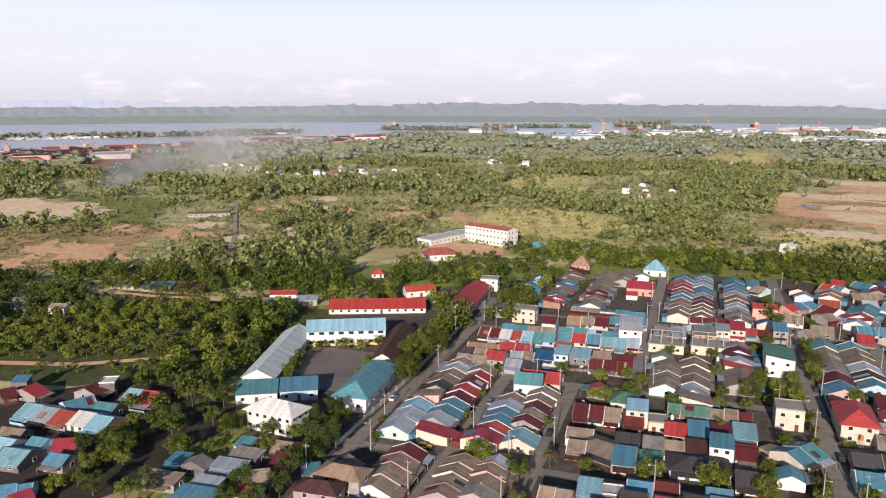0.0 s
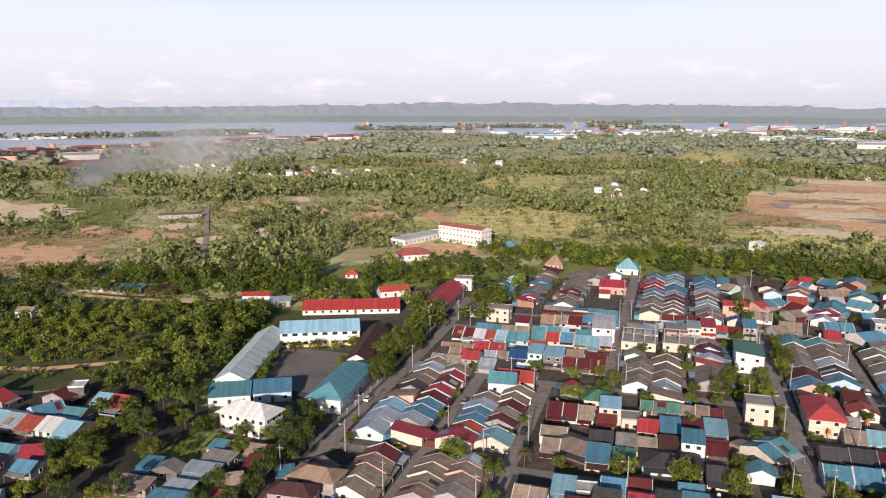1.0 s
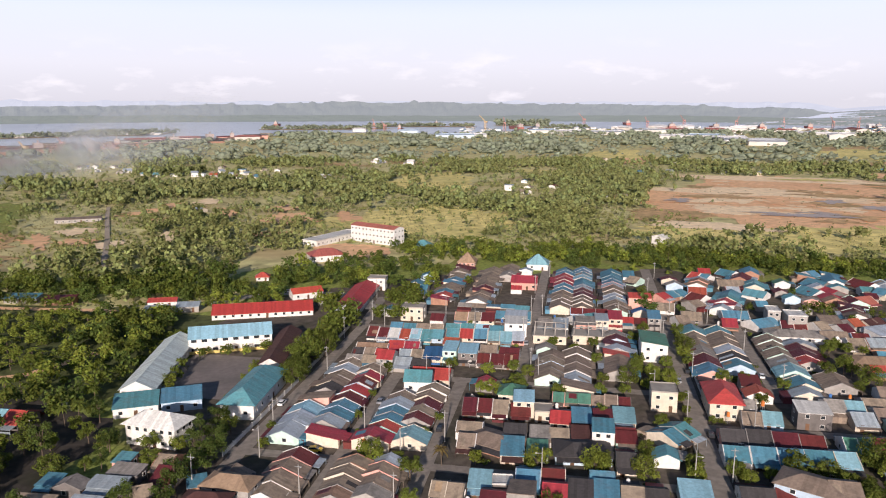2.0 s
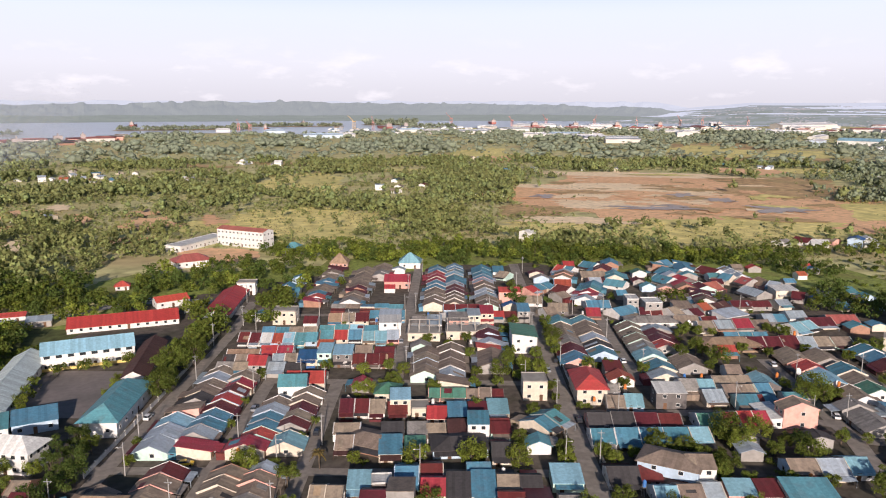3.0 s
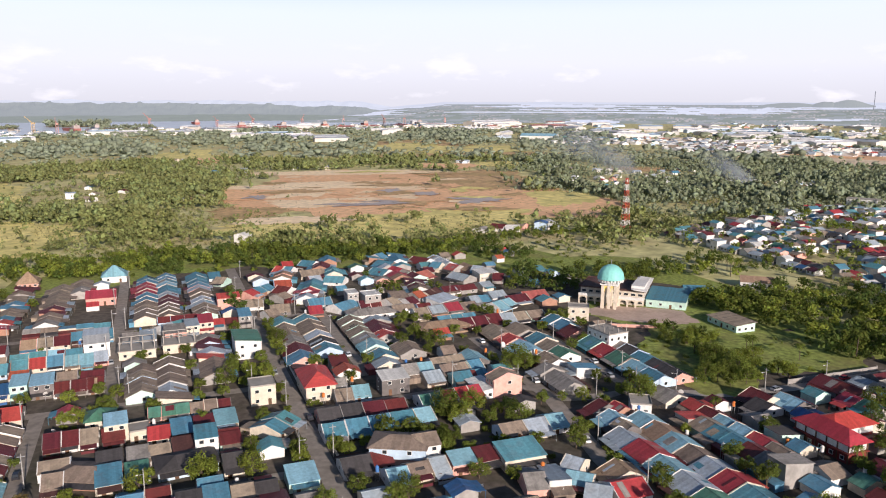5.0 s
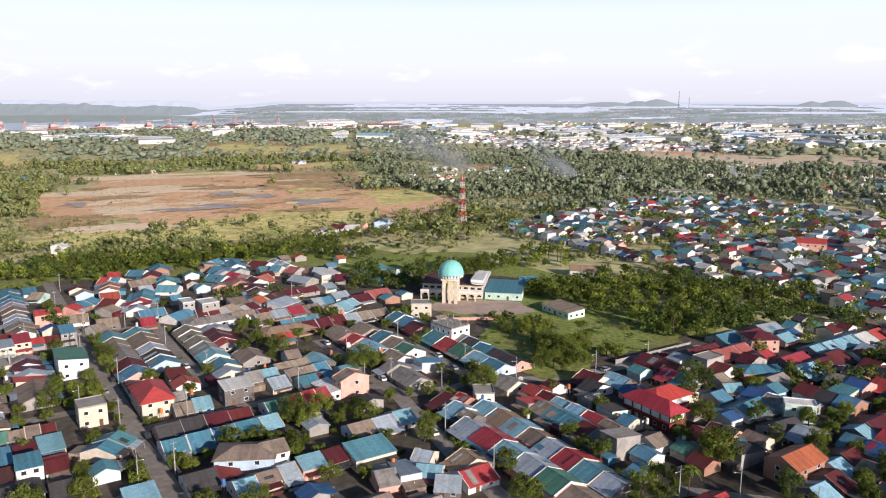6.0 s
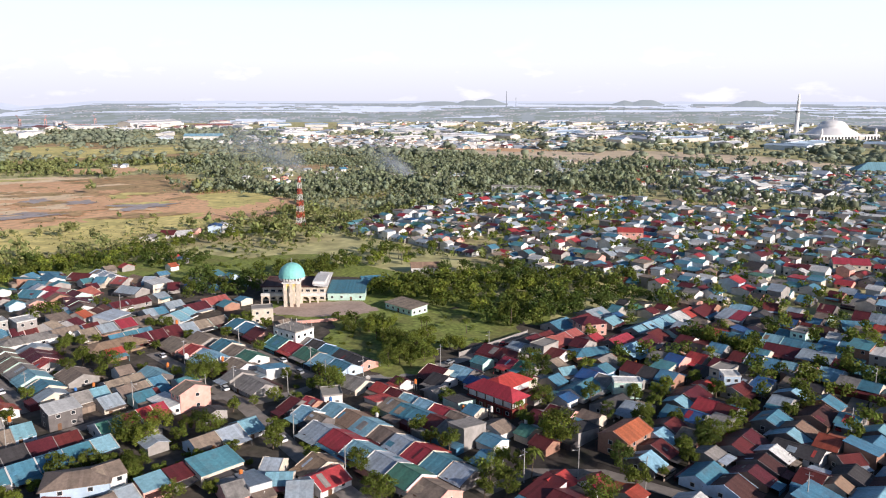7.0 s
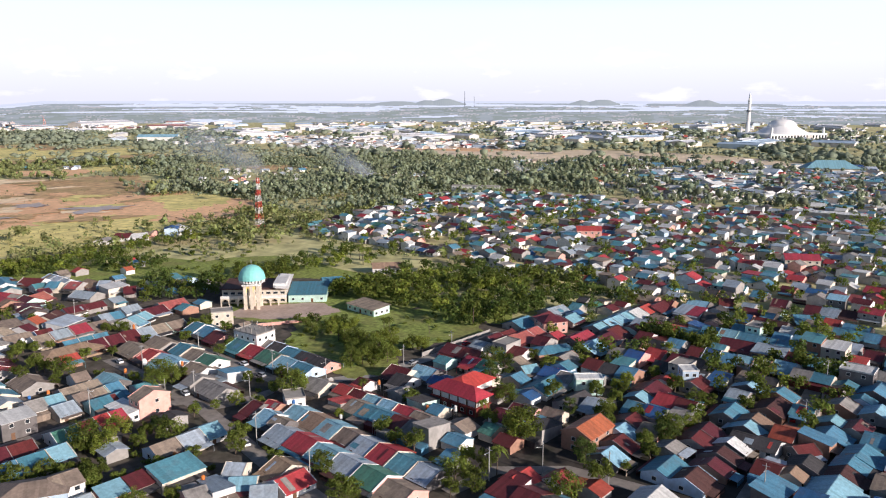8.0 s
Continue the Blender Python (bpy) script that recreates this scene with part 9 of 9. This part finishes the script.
def yard_wall(a0, b0, a1, b1, h, material, label):
    """A low rendered boundary wall with piers and a coping."""
    l = math.hypot(a1 - a0, b1 - b0)
    ob = tagged(new("boundary_wall"), label, "wall", "low walls along the streets")
    ob.matrix_world = put((a0 + a1) / 2, (b0 + b1) / 2, 0, math.degrees(math.atan2(b1 - b0, a1 - a0)))
    v, f = box(-l / 2, l / 2, -0.08, 0.08, 0, h)
    mesh_ob("panel", v, f, material, ob)
    v, f = box(-l / 2, l / 2, -0.13, 0.13, h, h + 0.08)
    mesh_ob("coping", v, f, CONCRETE, ob)
    v, f = box(-0.17, 0.17, -0.17, 0.17, 0, h + 0.3)
    me = bpy.data.meshes.new("pier")
    me.from_pydata(v, [], f)
    me.materials.append(material)
    n = max(2, int(l / 6))
    for i in range(n + 1):
        share("pier", me, ob, pose(-l / 2 + i * l / n, 0, 0))
    return ob


yard_wall(-93, 178, -93.2, 235, 1.5, WALL["white"], "white boundary wall of the school grounds")
yard_wall(-93.4, 240, -95, 300, 1.5, WALL["cream"], "cream boundary wall along the street")
yard_wall(33.6, 186, 33.6, 206, 1.3, WALL["grey"], "bare grey yard wall")
yard_wall(41.6, 186, 41.6, 206, 1.3, WALL["cream"], "cream yard wall")
yard_wall(41.5, 248, 41.5, 268, 1.3, WALL["white"], "white yard wall")
yard_wall(168, 272, 196, 256, 1.4, WALL["pink"], "salmon wall of the mosque forecourt")
yard_wall(198, 186, 238, 185, 1.8, WALL["grey"], "grey retaining wall beside the lane")
yard_wall(-120, 331, -111, 355, 1.5, WALL["white"], "white wall beside the red sheds")


# ---- smoke of field fires ----
def smoke(name, az0, r0, az1, r1, z0, z1, thick, label, strength, seed):
    """A drifting veil of smoke: three curved sheets, thin at the edges, torn by the wind."""
    m = bpy.data.materials.new("smoke_veil")
    m.use_nodes = True
    n, l = m.node_tree.nodes, m.node_tree.links
    n.clear()
    out = n.new("ShaderNodeOutputMaterial")
    mixs = n.new("ShaderNodeMixShader")
    tr = n.new("ShaderNodeBsdfTransparent")
    df = n.new("ShaderNodeBsdfDiffuse")
    df.inputs["Color"].default_value = (0.86, 0.90, 0.97, 1)
    tl = n.new("ShaderNodeBsdfTranslucent")
    tl.inputs["Color"].default_value = (0.86, 0.90, 0.97, 1)
    ms2 = n.new("ShaderNodeMixShader")
    l.new(df.outputs["BSDF"], ms2.inputs[1])
    l.new(tl.outputs["BSDF"], ms2.inputs[2])
    co = n.new("ShaderNodeUVMap")
    sep = n.new("ShaderNodeSeparateXYZ")
    l.new(co.outputs["UV"], sep.inputs["Vector"])
    geo = n.new("ShaderNodeNewGeometry")
    nz = n.new("ShaderNodeTexNoise")
    nz.inputs["Scale"].default_value = 0.014
    nz.inputs["Detail"].default_value = 5
    l.new(geo.outputs["Position"], nz.inputs["Vector"])

    def bell(sock, lo, hi):
        a = n.new("ShaderNodeMapRange")
        a.interpolation_type = "SMOOTHSTEP"
        a.inputs["From Max"].default_value = lo
        l.new(sock, a.inputs["Value"])
        b = n.new("ShaderNodeMapRange")
        b.interpolation_type = "SMOOTHSTEP"
        b.inputs["From Min"].default_value = hi
        b.inputs["From Max"].default_value = 1.0
        b.inputs["To Min"].default_value = 1.0
        b.inputs["To Max"].default_value = 0.0
        l.new(sock, b.inputs["Value"])
        k = n.new("ShaderNodeMath")
        k.operation = "MULTIPLY"
        l.new(a.outputs["Result"], k.inputs[0])
        l.new(b.outputs["Result"], k.inputs[1])
        return k.outputs["Value"]
    k = n.new("ShaderNodeMath")
    k.operation = "MULTIPLY"
    l.new(bell(sep.outputs["X"], 0.10, 0.25), k.inputs[0])
    l.new(bell(sep.outputs["Y"], 0.45, 0.5), k.inputs[1])
    nr = n.new("ShaderNodeMapRange")
    nr.inputs["From Min"].default_value = 0.25
    nr.inputs["From Max"].default_value = 0.72
    nr.inputs["To Max"].default_value = strength
    l.new(nz.outputs["Fac"], nr.inputs["Value"])
    k2 = n.new("ShaderNodeMath")
    k2.operation = "MULTIPLY"
    l.new(k.outputs["Value"], k2.inputs[0])
    l.new(nr.outputs["Result"], k2.inputs[1])
    l.new(k2.outputs["Value"], mixs.inputs["Fac"])
    l.new(tr.outputs["BSDF"], mixs.inputs[1])
    l.new(ms2.outputs["Shader"], mixs.inputs[2])
    l.new(mixs.outputs["Shader"], out.inputs["Surface"])
    me = bpy.data.meshes.new(name)
    v, f, uv = [], [], []
    nx, ny = 24, 6
    for s in range(3):
        k0 = len(v)
        for i in range(nx + 1):
            t = i / nx
            az, r = az0 + (az1 - az0) * t, r0 + (r1 - r0) * t + (s - 1) * thick * t
            h = thick * (0.35 + 0.65 * t)
            zc = z0 + (z1 - z0) * t
            for j in range(ny + 1):
                q = j / ny
                wob = 8 * noise.noise((t * 4 + s * 3, q * 2, seed))
                x, y = polar(az, r + wob + (q - 0.5) * h * 1.2)
                v.append((x, y, max(0.6, zc + (q - 0.5) * h * 1.3 + wob * 0.5)))
                uv.append((t, q))
        for i in range(nx):
            for j in range(ny):
                k = k0 + i * (ny + 1) + j
                f.append((k, k + ny + 1, k + ny + 2, k + 1))
    me.from_pydata(v, [], f)
    lay = me.uv_layers.new(name="UVMap")
    for p in me.polygons:
        for li in p.loop_indices:
            lay.data[li].uv = uv[me.loops[li].vertex_index]
    me.materials.append(m)
    ob = new(name, me)
    ob.visible_shadow = False
    return tagged(ob, label, "smoke", kind="stuff")


smoke("smoke", -24.8, 900, -5, 1420, 6, 62, 125, "thin blue-grey smoke drifting over the woods", 0.62, 1.0)
smoke("smoke", 54.5, 980, 45.5, 1350, 6, 58, 80, "thin smoke rising over far trees", 0.4, 2.0)
smoke("smoke", 62.5, 880, 58.0, 1000, 6, 34, 45, "thin smoke rising behind the tower", 0.45, 3.0)
smoke("smoke", 73.5, 930, 72.4, 960, 4, 30, 24, "small white smoke column over trees", 0.4, 4.0)
